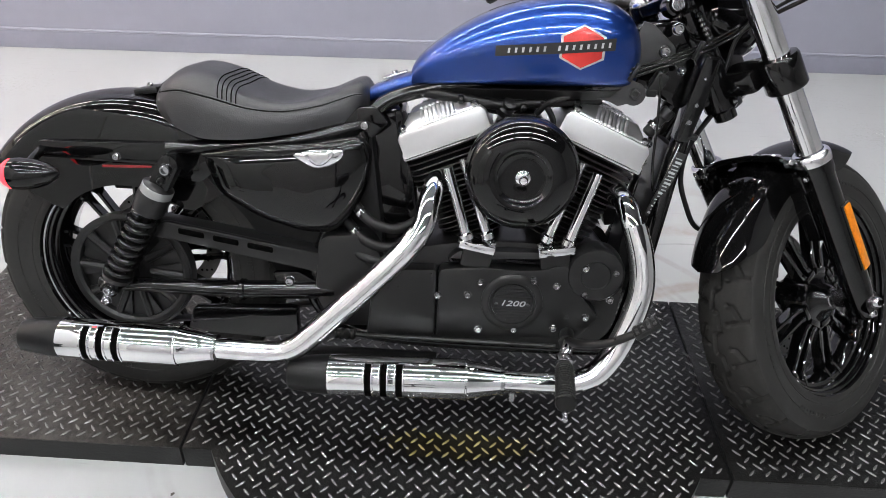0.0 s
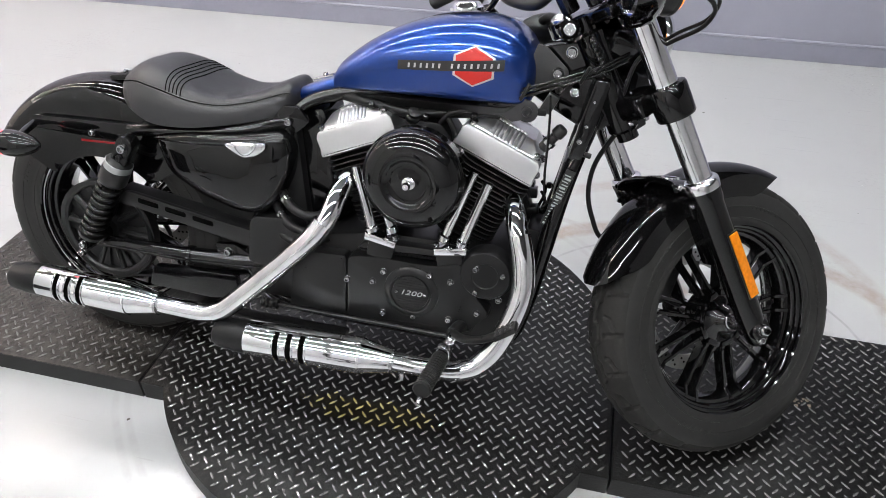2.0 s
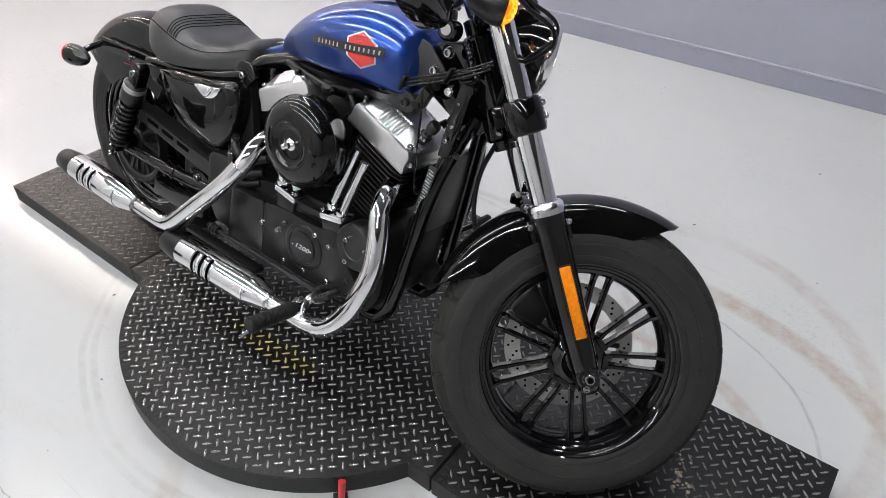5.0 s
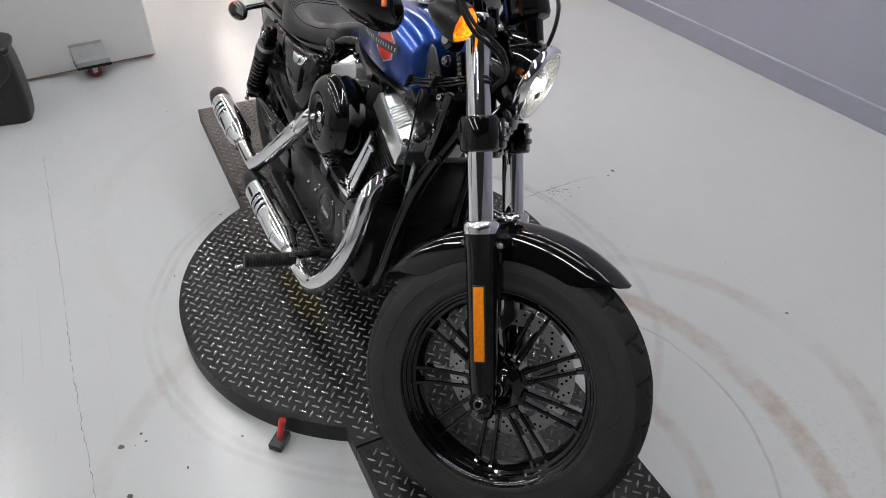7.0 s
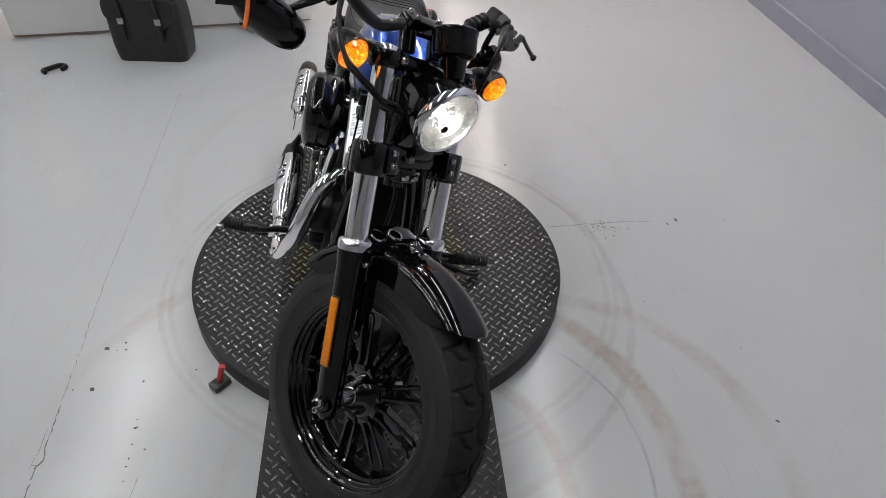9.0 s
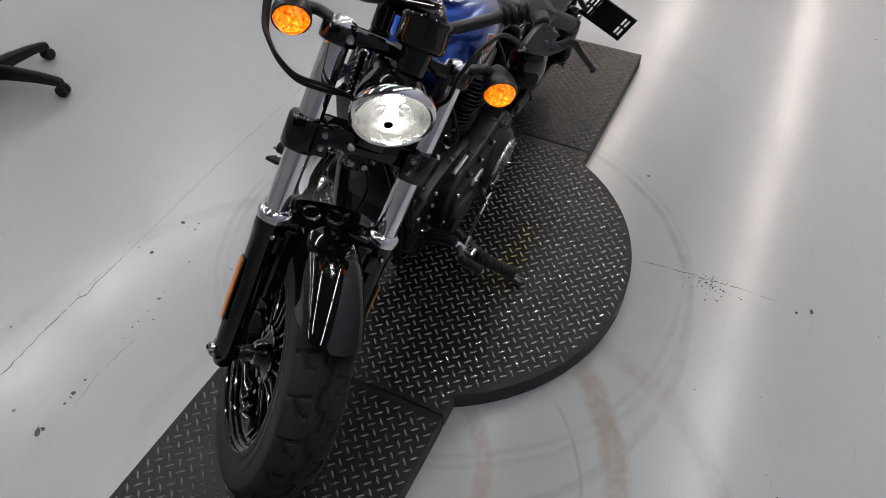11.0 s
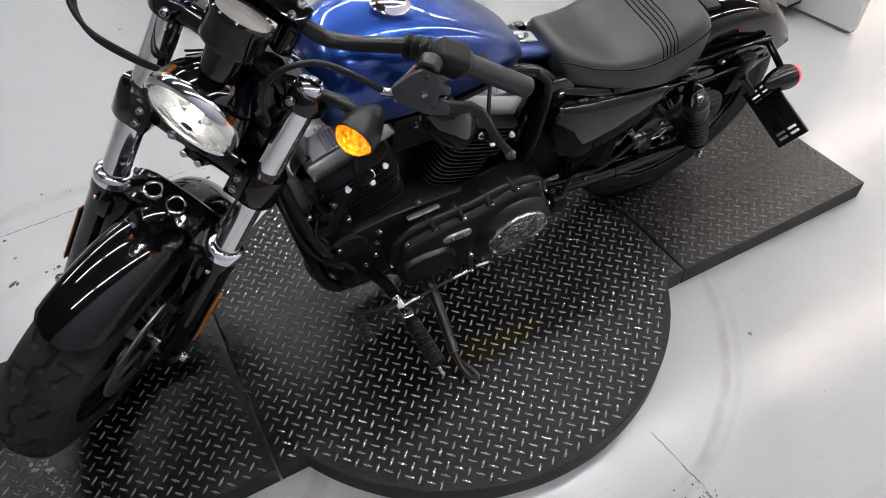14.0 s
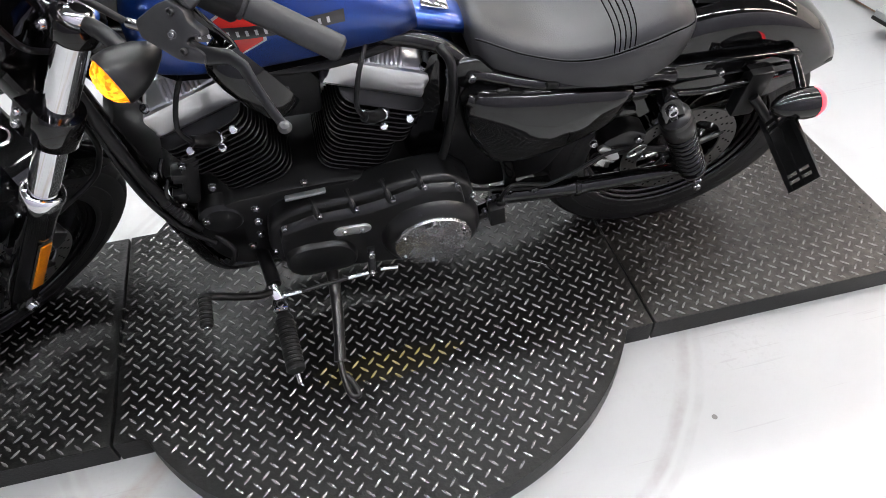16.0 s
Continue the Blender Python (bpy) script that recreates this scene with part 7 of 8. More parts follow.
    glass.faces.new([glass.verts.new(mc + tilt @ Vector((-0.0068, 0.071 * math.copysign(abs(math.cos(a)) ** 0.8, math.cos(a)), 0.035 * math.copysign(abs(math.sin(a)) ** 0.8, math.sin(a))))) for a in [2 * math.pi * q / 36 for q in range(36)]])
    P("mirror_glass", glass, M_MIRROR, "mirror glass", parent=mir)
    P("mirror_stem", tube(bmesh.new(), stem, 0.0075, 10), M_BLACK, parent=mir)
# brake reservoir on the right
res = box(bmesh.new(), (0.335, -0.208, 1.032), (0.050, 0.060, 0.034), 0.007, Matrix.Rotation(radians(-30), 4, "Z"))
P("brake_reservoir", res, M_SATIN, "black brake fluid reservoir", steer=True)
# cable boot on the left of the bar
for s in (-1, 1):
    boot = bmesh.new()
    for k in range(4):
        p = Vector((0.282 - 0.002 * k, s * (0.205 + 0.013 * k), 1.006 + 0.008 * k))
        lathe(boot, [(0.014, -0.006), (0.020, -0.002), (0.020, 0.003), (0.014, 0.007)], axis_m(p, (-0.1, s * 0.85, 0.5)), 18)
    P("wiring_boot", boot, M_PLASTIC, "pleated black rubber boot", steer=True)

# cables and hoses
def hose(name, pts, r, label, steer=True, material=None):
    return P(name, tube(bmesh.new(), pts, r, 10, 8), material or M_PLASTIC, label, steer=steer)


hose("clutch_cable", [(0.384, 0.214, 1.024), (0.405, 0.180, 1.048), (0.436, 0.128, 1.066), (0.470, 0.092, 1.040), (0.487, 0.084, 0.985), (0.480, 0.098, 0.917), (0.455, 0.080, 0.850), (0.430, 0.055, 0.790)], 0.0045, "black clutch cable from the lever")
for r, dy, dz, label in ((0.0042, 0.0, 0.0, "black brake hose looping ahead of the fork"), (0.0036, -0.009, 0.011, "black throttle cable looping ahead of the fork")):
    hose("loop_cable", [(0.330, -0.225, 1.018), (0.385, -0.252 + dy, 0.966 + dz), (0.447, -0.249 + dy, 0.920 + dz), (0.483, -0.236 + dy, 0.909 + dz), (0.507, -0.213 + dy, 0.899 + dz), (0.514, -0.176 + dy, 0.882 + dz), (0.500, -0.120, 0.866 + dz), (0.470, -0.060, 0.838), (0.460, -0.03, 0.77)], r, label)
hose("brake_line", [(0.500, -0.020, 0.745), (0.476, 0.006, 0.692), (0.446, 0.020, 0.620), (0.441, 0.020, 0.555), (0.458, 0.010, 0.500), (0.490, 0.012, 0.450), (0.560, 0.060, 0.430)], 0.0055, "black brake line sagging to the caliper", steer=False)
for k, (low, r) in enumerate(((0.0, 0.0027), (0.0070, 0.0024), (-0.008, 0.0030))):
    hose("tank_cable", [(0.474, -0.060 - 0.004 * k, 0.862 + low), (0.431, -0.078, 0.838 + low), (0.380, -0.090, 0.815 + low), (0.320, -0.093, 0.791 + low), (0.262, -0.088, 0.768 + low), (0.170, -0.072, 0.722 + low * 0.5)], r, "black cable below the tank", steer=False, material=M_BLACK)
for x, z in ((0.398, 0.823), (0.288, 0.778)):
    P("cable_clip", box(bmesh.new(), (x, -0.092, z), (0.007, 0.017, 0.036), 0.003, Matrix.Rotation(radians(24), 4, "Y")), M_PLASTIC, "black cable clip")
hose("wiring_loom", [(0.415, 0.050, 0.770), (0.395, 0.080, 0.660), (0.372, 0.098, 0.540), (0.345, 0.105, 0.440), (0.318, 0.108, 0.370)], [0.010, 0.011, 0.011, 0.010, 0.008], "black wiring loom along the downtube", steer=False)
sleeve_m = axis_m(Vector((0.331, 0.104, 0.394)), (0.3, 0, 1))
P("ribbed_sleeve", lathe(bmesh.new(), [(0.010, -0.003)] + [(0.0132 if q % 2 else 0.0102, 0.0045 * q) for q in range(18)] + [(0.010, 0.083)], sleeve_m, 16), M_PLASTIC, "ribbed black cable sleeve")
hose("clutch_cable", [(0.405, 0.055, 0.74), (0.402, 0.085, 0.62), (0.385, 0.105, 0.50), (0.350, 0.115, 0.40), (0.300, 0.120, 0.33)], 0.0055, "black clutch cable down the frame", steer=False)
hose("breather_hose", [(-0.16, 0.07, 0.71), (-0.175, 0.095, 0.69), (-0.180, 0.10, 0.60), (-0.172, 0.10, 0.50), (-0.165, 0.095, 0.44)], 0.0085, "black breather hose beside the cylinder", steer=False)
for k, (x, z) in enumerate(((-0.215, 0.470), (-0.228, 0.430), (-0.236, 0.398))):
    hose("oil_hose", [(x - 0.02, -0.10, z + 0.03), (x + 0.02, -0.128, z), (x + 0.07, -0.130, z - 0.012), (x + 0.12, -0.11, z + 0.005)], 0.0105, "black ribbed oil hose", steer=False)
    P("hose_clamp", cyl(bmesh.new(), (x - 0.004, -0.113, z + 0.014), (x + 0.006, -0.118, z + 0.008), 0.0125, 14, 0.001), M_STEEL, "steel hose clip")
hose("brake_rod", [(-0.26, -0.160, 0.232), (0.19, -0.172, 0.240)], 0.0048, "thin bright-edged brake rod", steer=False, material=M_SATIN)
P("rod_boot", lathe(bmesh.new(), [(0.006, 0), (0.012, 0.004), (0.010, 0.010), (0.013, 0.016), (0.010, 0.022), (0.013, 0.028), (0.010, 0.034), (0.012, 0.042), (0.005, 0.046)], axis_m(Vector((-0.265, -0.160, 0.232)), (1, 0, 0)), 16), M_PLASTIC, "ribbed rubber boot")
hose("rear_brake_line", [(-0.20, 0.115, 0.36), (-0.30, 0.128, 0.345), (-0.38, 0.130, 0.338), (-0.44, 0.128, 0.36), (-0.50, 0.125, 0.40), (-0.56, 0.12, 0.405)], 0.004, "thin black brake line along the swingarm", steer=False)
rc = bmesh.new()
slab(rc, rounded([(-0.56, 0.37), (-0.60, 0.43), (-0.55, 0.455), (-0.50, 0.43), (-0.505, 0.38)], 0.012), 0.066, 0.115, 0.008)
rcal = P("rear_caliper", rc, M_SATIN, "black rear brake caliper")
for x, z in ((-0.575, 0.425), (-0.525, 0.405)):
    bolt((x, 0.115, z), (0, 1, 0), 0.0095, rcal)

P("caliper_bracket", slab(bmesh.new(), rounded([(-0.548, 0.372), (-0.535, 0.398), (-0.498, 0.424), (-0.488, 0.412), (-0.512, 0.384), (-0.530, 0.368)], 0.006), 0.112, 0.121, 0.003), M_ALLOY, "bare alloy caliper bracket", parent=rcal)
P("pad_spring", tube(bmesh.new(), [(-0.565, 0.120, 0.372), (-0.585, 0.122, 0.382), (-0.598, 0.122, 0.402), (-0.585, 0.122, 0.410), (-0.567, 0.121, 0.395), (-0.562, 0.120, 0.376)], 0.0022, 8), M_STEEL, "bent wire clip", parent=rcal)
bolt((-0.600, 0.118, 0.366), (0, 1, 0), 0.009, rcal)
bolt((-0.478, 0.112, 0.43), (0, 1, 0.3), 0.009, rcal)

# ---- foot controls ----
def peg(s, name):
    base = Vector((0.197, s * 0.265, 0.248))
    tip = Vector((0.186, s * 0.388, 0.246))
    d = (tip - base).normalized()
    m = axis_m(base, d)
    L = (tip - base).length
    prof = [(0.0, -0.002), (0.013, 0.0), (0.0175, 0.006)]
    k = 0.010
    while k < L - 0.012:
        prof += [(0.0185, k), (0.0185, k + 0.0045), (0.0168, k + 0.0055), (0.0168, k + 0.0070)]
        k += 0.008
    prof += [(0.0185, L - 0.010), (0.0195, L - 0.004), (0.017, L), (0, L)]
    pg = P(name, lathe(bmesh.new(), prof, m, 24), M_PEG, "ribbed black rubber foot peg")
    P("feeler", cyl(bmesh.new(), tip + Vector((0, 0, -0.014)), tip + d * 0.020 + Vector((0, 0, -0.020)), 0.0052, 12, 0.001), M_STEEL, "bare steel feeler bolt", parent=pg)
    cle = bmesh.new()
    box(cle, base - d * 0.016, (0.030, 0.030, 0.030), 0.006)
    tube(cle, [base - d * 0.030, base - d * 0.045 + Vector((0.004, 0, 0.012)), base - d * 0.060 + Vector((0.006, 0, 0.018))], 0.012, 12)
    P("clevis", cle, M_CHROME, "chrome folding clevis", parent=pg)
    P("hinge_bolt", cyl(bmesh.new(), base - d * 0.014 + Vector((0, 0, 0.020)), base - d * 0.014 - Vector((0, 0, 0.020)), 0.006, 12, 0.001), M_STEEL, parent=pg)
    arm = tube(bmesh.new(), [(0.205, s * 0.205, 0.268), (0.212, s * 0.16, 0.262), (0.225, s * 0.10, 0.235)], 0.015, 12)
    P("peg_mount", arm, M_SATIN, "black foot peg mount")
    return pg


peg(-1, "right_foot_peg")
peg(1, "left_foot_peg")
ped = tube(bmesh.new(), [(0.205, -0.200, 0.268), (0.235, -0.245, 0.288), (0.275, -0.275, 0.312), (0.318, -0.295, 0.348)], [0.010, 0.009, 0.008, 0.008], 12)
pedal = P("brake_pedal", ped, M_SATIN, "black brake pedal with a dimpled pad")
pm = Matrix.Rotation(radians(-38), 4, "Y")
P("pedal_pad", box(bmesh.new(), (0.327, -0.302, 0.360), (0.050, 0.036, 0.010), 0.003, pm), M_PEG, parent=pedal)
for i in range(4):
    for j in range(3):
        q = Vector((0.327, -0.302, 0.360)) + pm @ Vector((-0.017 + 0.0115 * i, -0.011 + 0.011 * j, 0.0065))
        P("pad_stud", box(bmesh.new(), q, (0.006, 0.006, 0.004), 0.001, pm), M_GRIP, parent=pedal)
lev = tube(bmesh.new(), [(0.205, 0.215, 0.262), (0.235, 0.232, 0.285), (0.280, 0.245, 0.325), (0.318, 0.252, 0.358)], 0.0075, 12)
shift = P("shift_lever", lev, M_SATIN, "black gear shift lever")
prof = [(0, 0), (0.0105, 0.001)]
k = 0.006
while k < 0.060:
    prof += [(0.0125, k), (0.0125, k + 0.004), (0.0108, k + 0.005), (0.0108, k + 0.0065)]
    k += 0.0085
prof += [(0.0125, 0.063), (0.011, 0.066), (0, 0.066)]
P("toe_peg", lathe(bmesh.new(), prof, axis_m(Vector((0.321, 0.250, 0.361)), (0, 1, -0.01)), 20), M_PEG, "ribbed rubber toe peg", parent=shift)
bolt((0.321, 0.316, 0.360), (0, 1, 0), 0.006, shift)
P("shift_rod", cyl(bmesh.new(), (0.185, 0.226, 0.254), (0.005, 0.205, 0.248), 0.0040, 10), M_SATIN, "thin black gear shift rod")
for x, y, z in ((0.175, 0.225, 0.2545), (0.035, 0.209, 0.249)):
    P("rod_end", cyl(bmesh.new(), (x + 0.022, y + 0.002, z + 0.0006), (x - 0.022, y - 0.002, z - 0.0006), 0.0062, 12, 0.001), M_CHROME, "chrome rod end")
sl = tube(bmesh.new(), [(0.005, 0.205, 0.248), (0.002, 0.190, 0.270), (0.000, 0.175, 0.292)], 0.008, 10)
sa = P("shifter_arm", sl, M_SATIN, "short black shifter arm")
bolt((0.005, 0.209, 0.250), (0, 1, 0), 0.008, sa)
bolt((0.000, 0.186, 0.286), (0, 1, 0), 0.010, sa)
P("pinch_bolt", cyl(bmesh.new(), (-0.012, 0.200, 0.242), (-0.050, 0.200, 0.236), 0.0065, 10, 0.001), M_CHROME, "chrome adjuster bolt")
# side stand: bracket, leg and bent foot
st = tube(bmesh.new(), [(0.088, 0.110, 0.188), (0.090, 0.200, 0.162), (0.099, 0.290, 0.136), (0.106, 0.338, 0.124)], [0.015, 0.013, 0.012, 0.013], 12)
stand = P("side_stand", st, M_SATIN, "black side stand extended to the plate")
ft = bmesh.new()
tube(ft, [(0.106, 0.338, 0.124), (0.104, 0.370, 0.114), (0.096, 0.408, 0.108), (0.080, 0.414, 0.1085), (0.084, 0.395, 0.110), (0.098, 0.366, 0.114)], 0.0068, 10)
P("stand_foot", ft, M_SATIN, "bent rod foot", parent=stand)
P("stand_bracket", box(bmesh.new(), (0.09, 0.105, 0.195), (0.06, 0.05, 0.03), 0.008), M_SATIN, parent=stand)
P("stand_spring", tube(bmesh.new(), [(0.088 + 0.006 * math.cos(t * 0.8), 0.125 + 0.0035 * t * 0.5, 0.164 - 0.0010 * t * 0.5 + 0.006 * math.sin(t * 0.8)) for t in range(70)], 0.0016, 6, 1), M_STEEL, parent=stand)
# inspection tag and orange strap tied to the right mirror
tagb = bmesh.new()
box(tagb, (0.305, -0.413, 0.925), (0.003, 0.055, 0.062), 0.001, Matrix.Rotation(radians(12), 4, "X"))
tago = P("hang_tag", tagb, M_DECAL, "black paper tag with white print, hung on the mirror", steer=True)
for k in range(4):
    P("print_bar", box(bmesh.new(), (0.3072, -0.413, 0.912 + 0.008 * k), (0.001, 0.036 - 0.004 * (k % 2), 0.0022), 0, Matrix.Rotation(radians(12), 4, "X")), M_CARD, parent=tago)
P("orange_strap", tube(bmesh.new(), [(0.292, -0.402, 0.988), (0.318, -0.404, 0.955), (0.350, -0.404, 0.915), (0.365, -0.404, 0.886)], 0.004, 8), M_ORANGE, "thin orange strap", parent=tago)
P("paper_slip", box(bmesh.new(), (0.315, -0.388, 0.948), (0.002, 0.018, 0.06), 0.0005, Matrix.Rotation(radians(-14), 4, "X")), M_CARD, "white paper slip", parent=tago)

# ---- things on the turntable and the floor ----
pin = thing("locking_lever", "red turntable locking lever at the plate's edge", "lever", Matrix.Translation((0.455, -0.462, FLOOR)) @ Matrix.Rotation(radians(-45), 4, "Z"))
part("base", box(bmesh.new(), (0, 0, 0.012), (0.055, 0.035, 0.022), 0.004), M_SATIN, pin, "black steel foot")
part("grip", tube(bmesh.new(), [(0.0, 0.0, 0.02), (-0.004, 0.004, 0.045), (-0.016, 0.008, 0.080)], [0.007, 0.008, 0.009], 12), M_REDPIN, pin, "red painted grip")
bm = tube(bmesh.new(), [(-0.383, 0.052, 0.0035), (-0.402, 0.063, 0.0035), (-0.425, 0.084, 0.0035), (-0.441, 0.131, 0.0035)], 0.0022, 8)
tagged(part("hex_key", bm, M_CHROME), "thin bent steel hex key lying on the plate", "hex key")
for x, y in ((0.248, -0.538), (-0.254, 0.515)):
    b = bmesh.new()
    lathe(b, [(0, 0.004), (0.006, 0.0035), (0.0085, 0.001), (0.0085, 0.0), (0, 0)], Matrix.Translation((x, y, 0.0)), 14)
    part("bolt", b, M_STEEL, turntable, "steel bolt in the plate")

# white rolling wall panels on castors
def wall_panel(p0, p1, feet, label):
    p0, p1 = Vector((*p0, 0)), Vector((*p1, 0))
    d = p1 - p0
    L = d.length
    m = Matrix.Translation((p0.x, p0.y, FLOOR)) @ Matrix.Rotation(math.atan2(d.y, d.x), 4, "Z")
    panel = thing("rolling_wall_panel", label, "wall panel", m, "rolling wall panels")
    part("board", box(bmesh.new(), (L / 2, 0.03, 1.05), (L, 0.05, 2.06), 0.003), M_WHITE, panel)
    part("bottom_strip", box(bmesh.new(), (L / 2, 0.032, 0.0135), (L - 0.01, 0.03, 0.011), 0.001), M_BROWN, panel, "brown strip along the bottom edge")
    for x in feet:
        foot = bmesh.new()
        loft(foot, [[Vector((x + u * 0.075, y, z)) for u, z in ((-1, h), (1, h), (1, 0.075), (-1, 0.075))] for y, h in ((0.004, 0.135), (-0.075, 0.112), (-0.125, 0.098))])
        f = part("outrigger", foot, M_GREYSTEEL, panel, "grey steel outrigger foot")
        part("outrigger_lip", box(bmesh.new(), (x, 0.0, 0.138), (0.15, 0.008, 0.012), 0.001), M_GREYSTEEL, f)
        part("outrigger_rubber", box(bmesh.new(), (x, -0.075, 0.070), (0.155, 0.11, 0.012), 0.002), M_PLASTIC, f)
        fork = bmesh.new()
        for k in (-1, 1):
            slab(fork, rounded([(x - 0.014, 0.064), (x + 0.014, 0.064), (x + 0.010, 0.028), (x - 0.010, 0.028)], 0.003), *sorted((-0.085 + k * 0.017, -0.085 + k * 0.014)), 0.0005)
        box(fork, (x, -0.085, 0.062), (0.045, 0.045, 0.004), 0.001)
        part("castor_fork", fork, M_STEEL, f)
        part("castor_wheel", lathe(bmesh.new(), [(0, -0.011), (0.026, -0.011), (0.0315, -0.007), (0.0325, 0), (0.0315, 0.007), (0.026, 0.011), (0, 0.011)], axis_m(Vector((x, -0.085, 0.0327)), (0.35, 1, 0)), 26), M_WHEELRED, f, "dark red castor wheel")
    return panel


wall_panel((-1.925, -1.93), (-2.125, -0.372), (1.26,), "white wall panel on red castors beside the turntable")
wall_panel((-1.70, -3.60), (-1.965, -2.02), (1.55,), "white wall panel on castors at the room's side")

# saddlebag
bag = thing("saddlebag", "black leather saddlebag standing on the floor", "saddlebag", Matrix.Translation((-1.735, -1.135, FLOOR)) @ Matrix.Rotation(radians(-6), 4, "Z"))


def soft_box(c, s, r, bulge=0.0):
    rings = []
    for i in range(9):
        f = i / 8
        k = 1 - 0.06 * abs(2 * f - 1) ** 3
        z = c[2] + s[2] * (f - 0.5)
        hx, hy = s[0] / 2 * k, s[1] / 2 * k
        rings.append([Vector((c[0] + x, c[1] + y, z + bulge * math.sin(7 * x + 5 * y))) for x, y in rounded([(-hx, -hy), (hx, -hy), (hx, hy), (-hx, hy)], r, 5)])
    return loft(bmesh.new(), rings)


part("body", soft_box((0, 0, 0.155), (0.19, 0.375, 0.31), 0.045, 0.002), M_BAG, bag)
flap = slab(bmesh.new(), rounded([(-0.175, 0.325), (0.175, 0.325), (0.178, 0.24), (0.11, 0.175), (0.0, 0.15), (-0.11, 0.175), (-0.178, 0.24)], 0.03), -0.012, 0.0, 0.005, Matrix.Translation((0.098, 0, 0)) @ Matrix.Rotation(radians(90), 4, "Z"))
part("flap", flap, M_BAG, bag)
part("lid", soft_box((0, 0, 0.320), (0.205, 0.38, 0.035), 0.045), M_BAG, bag)
for y in (-0.09, 0.09):
    strap = part("strap", tube(bmesh.new(), [(-0.02, y, 0.341), (0.09, y, 0.337), (0.116, y, 0.31), (0.117, y, 0.22), (0.114, y, 0.12)], 0.009, 8), M_BAG, bag)
    part("buckle", box(bmesh.new(), (0.123, y, 0.225), (0.008, 0.032, 0.034), 0.003), M_STEEL, strap, "dull steel buckle")
rag = bmesh.new()
n = 12
grid = [[rag.verts.new((-0.06 + 0.11 * i / n, -0.15 + 0.17 * j / n, 0.366 + 0.012 * math.sin(9 * i / n + 3 * j / n) * math.cos(6 * j / n) + 0.014)) for j in range(n + 1)] for i in range(n + 1)]
for i in range(n):
    for j in range(n):
        rag.faces.new((grid[i][j], grid[i + 1][j], grid[i + 1][j + 1], grid[i][j + 1]))
ragob = part("cleaning_cloth", rag, M_CLOTH, None, "", bag.matrix_basis)
solid = ragob.modifiers.new("thickness", "SOLIDIFY")
solid.thickness = 0.004
tagged(ragob, "crumpled pale blue cloth lying on the saddlebag", "cloth")
gl = bmesh.new()
tube(gl, [(-0.03, 0.02, 0.372), (-0.02, 0.045, 0.395), (-0.015, 0.075, 0.382), (-0.01, 0.10, 0.372)], 0.016, 10)
box(gl, (-0.035, 0.085, 0.380), (0.05, 0.07, 0.030), 0.008)
tagged(part("mounting_clamp", gl, M_PLASTIC, None, "", bag.matrix_basis), "black mounting clamp lying on the saddlebag", "clamp")

# small black bracket on the floor
bk = tube(bmesh.new(), [(-1.545, -1.555, FLOOR + 0.012), (-1.575, -1.545, FLOOR + 0.014), (-1.592, -1.575, FLOOR + 0.013), (-1.575, -1.600, FLOOR + 0.013), (-1.560, -1.615, FLOOR + 0.013), (-1.535, -1.640, FLOOR + 0.012), (-1.515, -1.625, FLOOR + 0.012)], 0.012, 8)
tagged(part("cable_clip", bk, M_PLASTIC), "small bent black plastic clip on the floor", "clip")

# office chair
chair = thing("office_chair", "black office chair on a five-star castor base", "chair", Matrix.Translation((0.026, -2.031, FLOOR)))
for k in range(5):
    a = radians(40 + 72 * k)
    ca, sa = math.cos(a), math.sin(a)
    leg = bmesh.new()
    rings = []
    for r, z, w, h in ((0.02, 0.105, 0.030, 0.026), (0.10, 0.100, 0.027, 0.022), (0.20, 0.085, 0.022, 0.018), (0.275, 0.068, 0.019, 0.015), (0.292, 0.064, 0.014, 0.012)):
        rings.append([Vector((r * ca - q * sa, r * sa + q * ca, z + v)) for q, v in ((-w, -h), (w, -h), (w * 0.8, h * 0.7), (w * 0.4, h), (-w * 0.4, h), (-w * 0.8, h * 0.7))])
    loft(leg, rings)
    lo = part("base_leg", leg, M_PLASTIC, chair)
    c = Vector((0.280 * ca, 0.280 * sa, 0.0255))
    for q in (-0.013, 0.013):
        s0 = c + Vector((-sa, ca, 0)) * q
        part("castor", lathe(bmesh.new(), [(0, -0.009), (0.022, -0.009), (0.0255, -0.005), (0.0255, 0.005), (0.022, 0.009), (0, 0.009)], axis_m(s0, (-sa, ca, 0)), 20), M_PLASTIC, lo)
    part("castor_hood", cyl(bmesh.new(), c + Vector((0, 0, 0.010)), c + Vector((0, 0, 0.045)), 0.015, 14, 0.004), M_PLASTIC, lo)
part("column", lathe(bmesh.new(), [(0, 0.08), (0.034, 0.08), (0.032, 0.13), (0.027, 0.24), (0.027, 0.28), (0.016, 0.285), (0.016, 0.40), (0, 0.40)], None, 24), M_PLASTIC, chair)
part("mechanism", box(bmesh.new(), (0.02, 0, 0.405), (0.20, 0.13, 0.05), 0.012), M_PLASTIC, chair)
part("height_lever", tube(bmesh.new(), [(0.03, 0.05, 0.400), (0.05, 0.14, 0.395), (0.055, 0.20, 0.385), (0.075, 0.23, 0.375)], 0.006, 8), M_PLASTIC, chair)
part("seat", soft_box((0, 0, 0.470), (0.48, 0.48, 0.085), 0.09), M_BAG, chair)
part("back_post", tube(bmesh.new(), [(-0.08, 0, 0.40), (-0.22, 0, 0.41), (-0.27, 0, 0.48), (-0.285, 0, 0.66)], 0.018, 10), M_PLASTIC, chair)
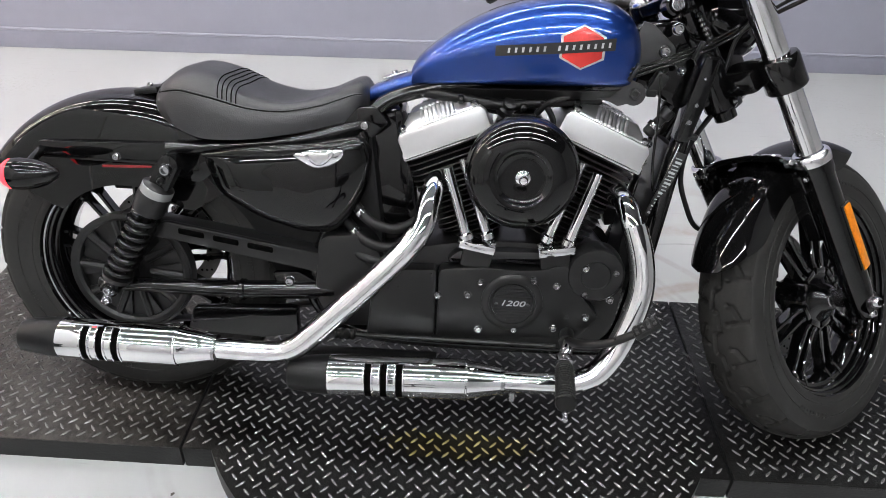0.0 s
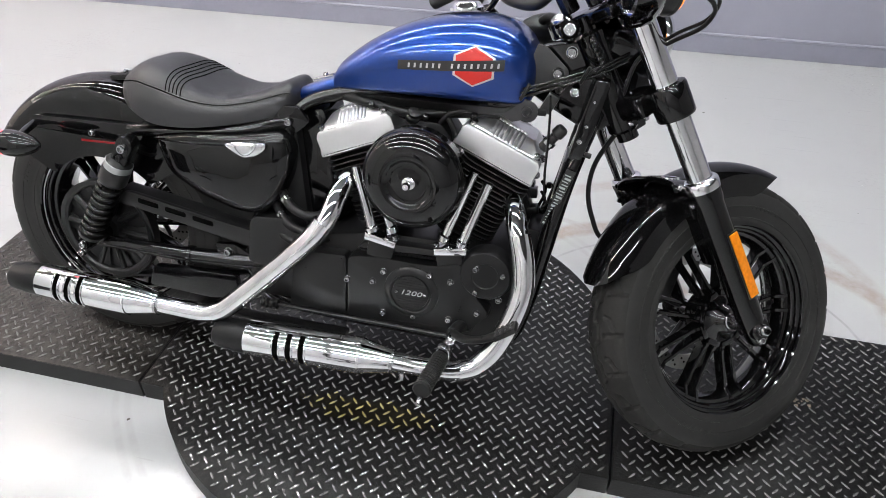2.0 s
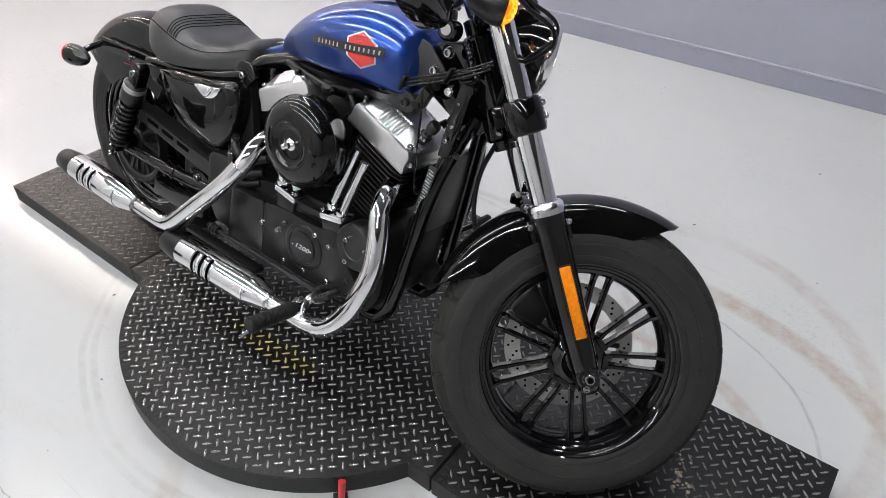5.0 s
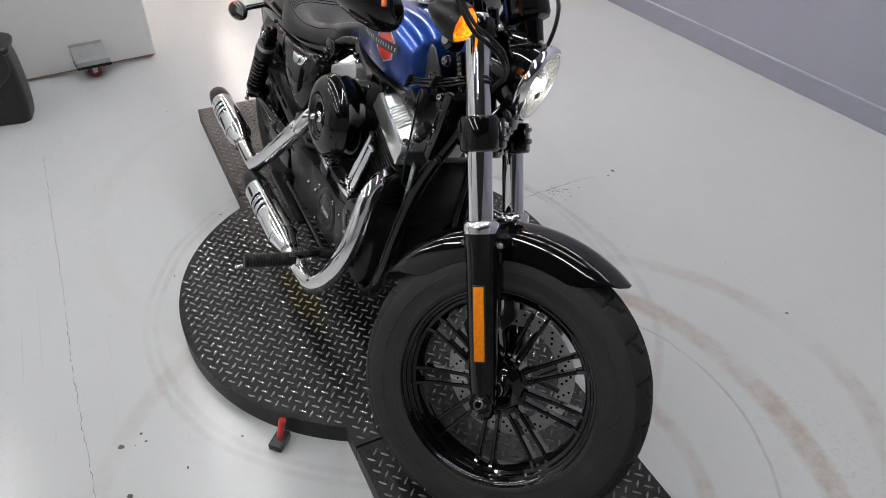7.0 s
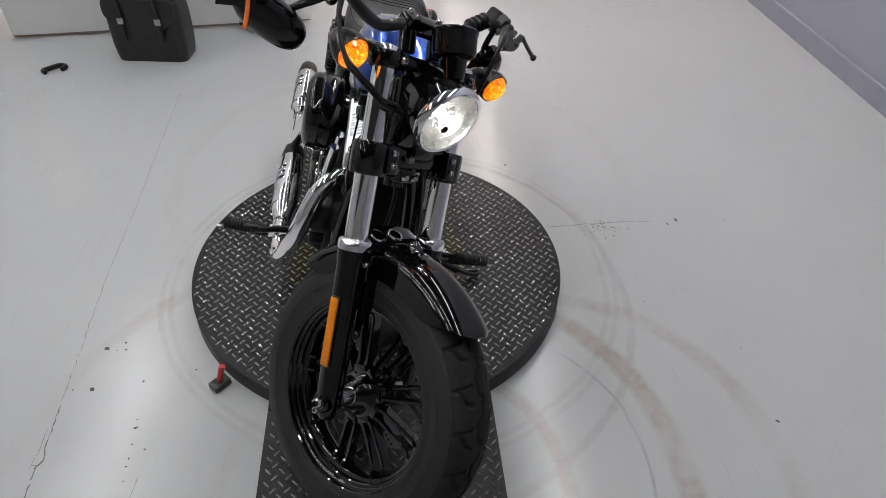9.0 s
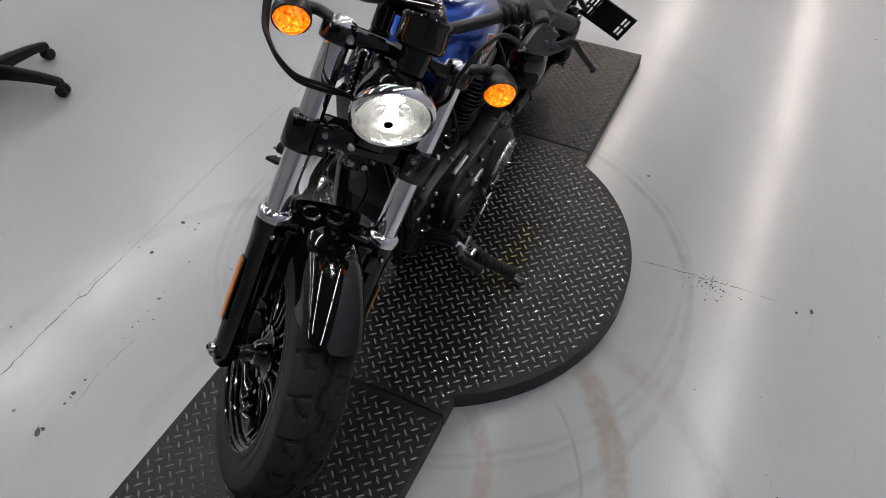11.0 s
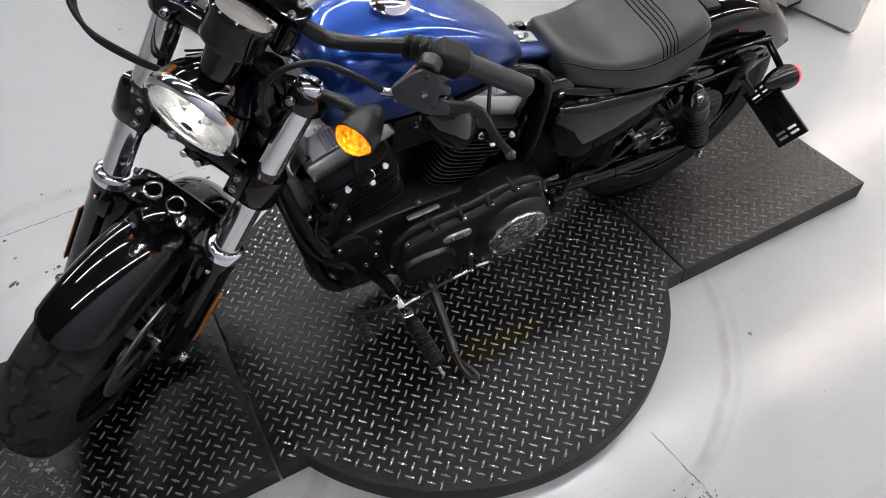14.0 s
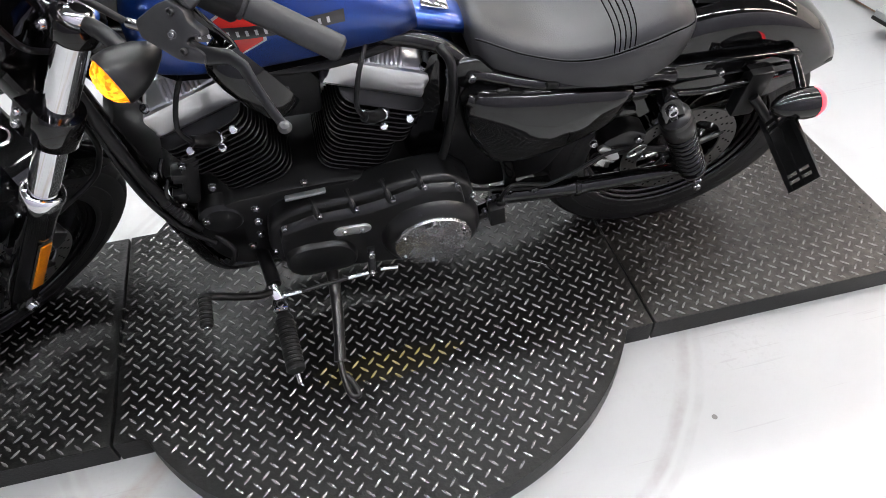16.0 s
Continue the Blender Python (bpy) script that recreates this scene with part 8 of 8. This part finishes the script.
part("backrest", soft_box((-0.285, 0, 0.86), (0.07, 0.42, 0.46), 0.03), M_BAG, chair)


# ---- marks on the floor ----
def floor_crack(points, wide):
    """A dark hairline crack, broken and uneven, lying in the floor's coating."""
    rnd = random.Random(len(points) * 7 + int(points[0][0] * 100))
    bm = bmesh.new()
    for (x0, y0), (x1, y1) in zip(points, points[1:]):
        n = max(2, int(math.hypot(x1 - x0, y1 - y0) / 0.012))
        d = Vector((x1 - x0, y1 - y0, 0)).normalized()
        side = Vector((-d.y, d.x, 0))
        last = None
        for i in range(n + 1):
            c = Vector((x0 + (x1 - x0) * i / n, y0 + (y1 - y0) * i / n, FLOOR + 0.0006)) + side * rnd.uniform(-0.0025, 0.0025) * (0 < i < n)
            w = wide * rnd.uniform(0.15, 1.0)
            pair = [bm.verts.new(c + side * w), bm.verts.new(c - side * w)]
            if last and rnd.random() > 0.08:
                bm.faces.new((last[0], last[1], pair[1], pair[0]))
            last = pair
    return mesh_of("floor_crack", bm, M_CRACK)


def add_stuff(me, name, label, category):
    return tagged(new(name, me), label, category, kind="stuff")


add_stuff(floor_crack([(-1.3, -0.938), (-0.37, -0.918), (-0.06, -0.917), (0.22, -0.906), (0.36, -0.899), (0.51, -0.894)], 0.0012), "floor_crack", "dark hairline crack in the grey coated floor", "crack")
add_stuff(floor_crack([(0.51, -0.894), (0.642, -0.887), (0.672, -0.879), (0.692, -0.892), (0.815, -0.888), (0.982, -0.873), (1.099, -0.867), (1.6, -0.852)], 0.0026), "floor_crack", "open dark crack in the grey coated floor", "crack")
for line, wide in (([(0.97, -0.615), (0.889, -0.629), (0.82, -0.630), (0.738, -0.625)], 0.0010), ([(0.700, -0.905), (0.640, -0.900), (0.575, -0.902)], 0.0008), ([(0.69, -0.878), (0.686, -0.905)], 0.0018)):
    add_stuff(floor_crack(line, wide), "floor_scratch", "thin grey scratch on the coated floor", "scratch")
add_stuff(floor_crack([(-0.22, 0.61), (-0.23, 0.72), (-0.24, 0.89), (-0.24, 1.04)], 0.0018), "floor_crack", "short dark crack beside the turntable", "crack")


def floor_specks():
    """Drips and grit: flat uneven blobs on the floor."""
    rnd = random.Random(11)
    spots = [(1.073, -0.640, 17), (1.060, -0.637, 10), (0.945, -0.647, 8), (0.900, -0.650, 5), (0.979, -0.643, 5), (0.958, -0.644, 5), (0.704, -0.662, 5), (0.681, -0.662, 4), (0.637, -0.665, 3), (0.586, -0.668, 6),
             (0.558, -0.671, 4), (0.655, -0.627, 4), (0.447, -0.823, 8), (0.446, -0.877, 4), (0.293, -0.825, 9), (0.863, -0.986, 5), (0.948, -1.014, 6), (1.076, -0.844, 6), (0.273, -0.775, 5), (0.302, -0.767, 6), (0.304, -0.793, 3),
             (0.392, -0.543, 5), (0.426, -0.686, 5), (-0.242, 1.130, 11), (0.671, 1.115, 8), (0.400, 1.120, 4), (-0.22, 1.09, 6), (-0.32, -0.59, 5), (-0.60, -0.38, 6)]
    spots = [(x, y, r * 0.001) for x, y, r in spots]
    spots += [(-0.215 + rnd.gauss(0, 0.020), 0.835 + rnd.gauss(0, 0.042), rnd.uniform(0.001, 0.0042)) for i in range(90)]
    spots += [(rnd.uniform(-2.4, 2.6), rnd.uniform(-2.6, 2.2), rnd.uniform(0.001, 0.0035)) for i in range(90)]
    bm = bmesh.new()
    for x, y, r in spots:
        if abs(y) < 0.32 or math.hypot(x, y) < 0.63:
            continue
        a0, n, st = rnd.uniform(0, 6.28), 9, rnd.uniform(0.45, 1.0)
        ring = []
        for i in range(n):
            a, q = 6.283 * i / n, r * rnd.uniform(0.6, 1.1)
            u, v = q * math.cos(a), q * st * math.sin(a)
            ring.append(bm.verts.new((x + u * math.cos(a0) - v * math.sin(a0), y + u * math.sin(a0) + v * math.cos(a0), FLOOR + 0.0004)))
        top = bm.verts.new((x, y, FLOOR + 0.0006 + r * 0.08))
        for i in range(n):
            bm.faces.new((ring[i], ring[(i + 1) % n], top))
    return mesh_of("floor_specks", bm, M_GRIT)


add_stuff(floor_specks(), "floor_specks", "dark drips and grit scattered on the floor", "specks")


def paint_flecks():
    """Flakes of old tan paint left on the front plate."""
    rnd = random.Random(23)
    verts, faces = [], []
    for cx, cy, size, count in ((1.048, 0.040, 0.016, 9), (1.042, 0.060, 0.012, 7), (1.036, 0.106, 0.012, 6), (1.019, 0.120, 0.010, 5), (0.937, 0.159, 0.008, 4), (0.989, 0.176, 0.006, 3)):
        for _ in range(count):
            x, y, r = cx + rnd.gauss(0, size * 0.7), cy + rnd.gauss(0, size * 0.7), size * rnd.uniform(0.18, 0.5)
            k, n = len(verts), 7
            verts += [(x + r * rnd.uniform(0.5, 1.1) * math.cos(6.283 * i / n), y + r * rnd.uniform(0.5, 1.1) * math.sin(6.283 * i / n), 0.0008) for i in range(n)]
            verts.append((x, y, 0.0016))
            faces += [(k + i, k + (i + 1) % n, k + n) for i in range(n)]
    me = bpy.data.meshes.new("paint_flecks")
    me.from_pydata(verts, [], faces)
    me.materials.append(M_CHIP)
    return me


add_stuff(paint_flecks(), "paint_flecks", "small flakes of tan paint on the black plate", "paint flecks")
wire = thing("bent_wire", "short bent piece of bare wire lying on the plate", "wire")
part("strand", tube(bmesh.new(), [(-0.425, -0.004, 0.0045), (-0.434, 0.004, 0.0042), (-0.457, 0.039, 0.0042), (-0.472, 0.062, 0.0045), (-0.480, 0.087, 0.0042)], 0.0012, 6), M_STEEL, wire)
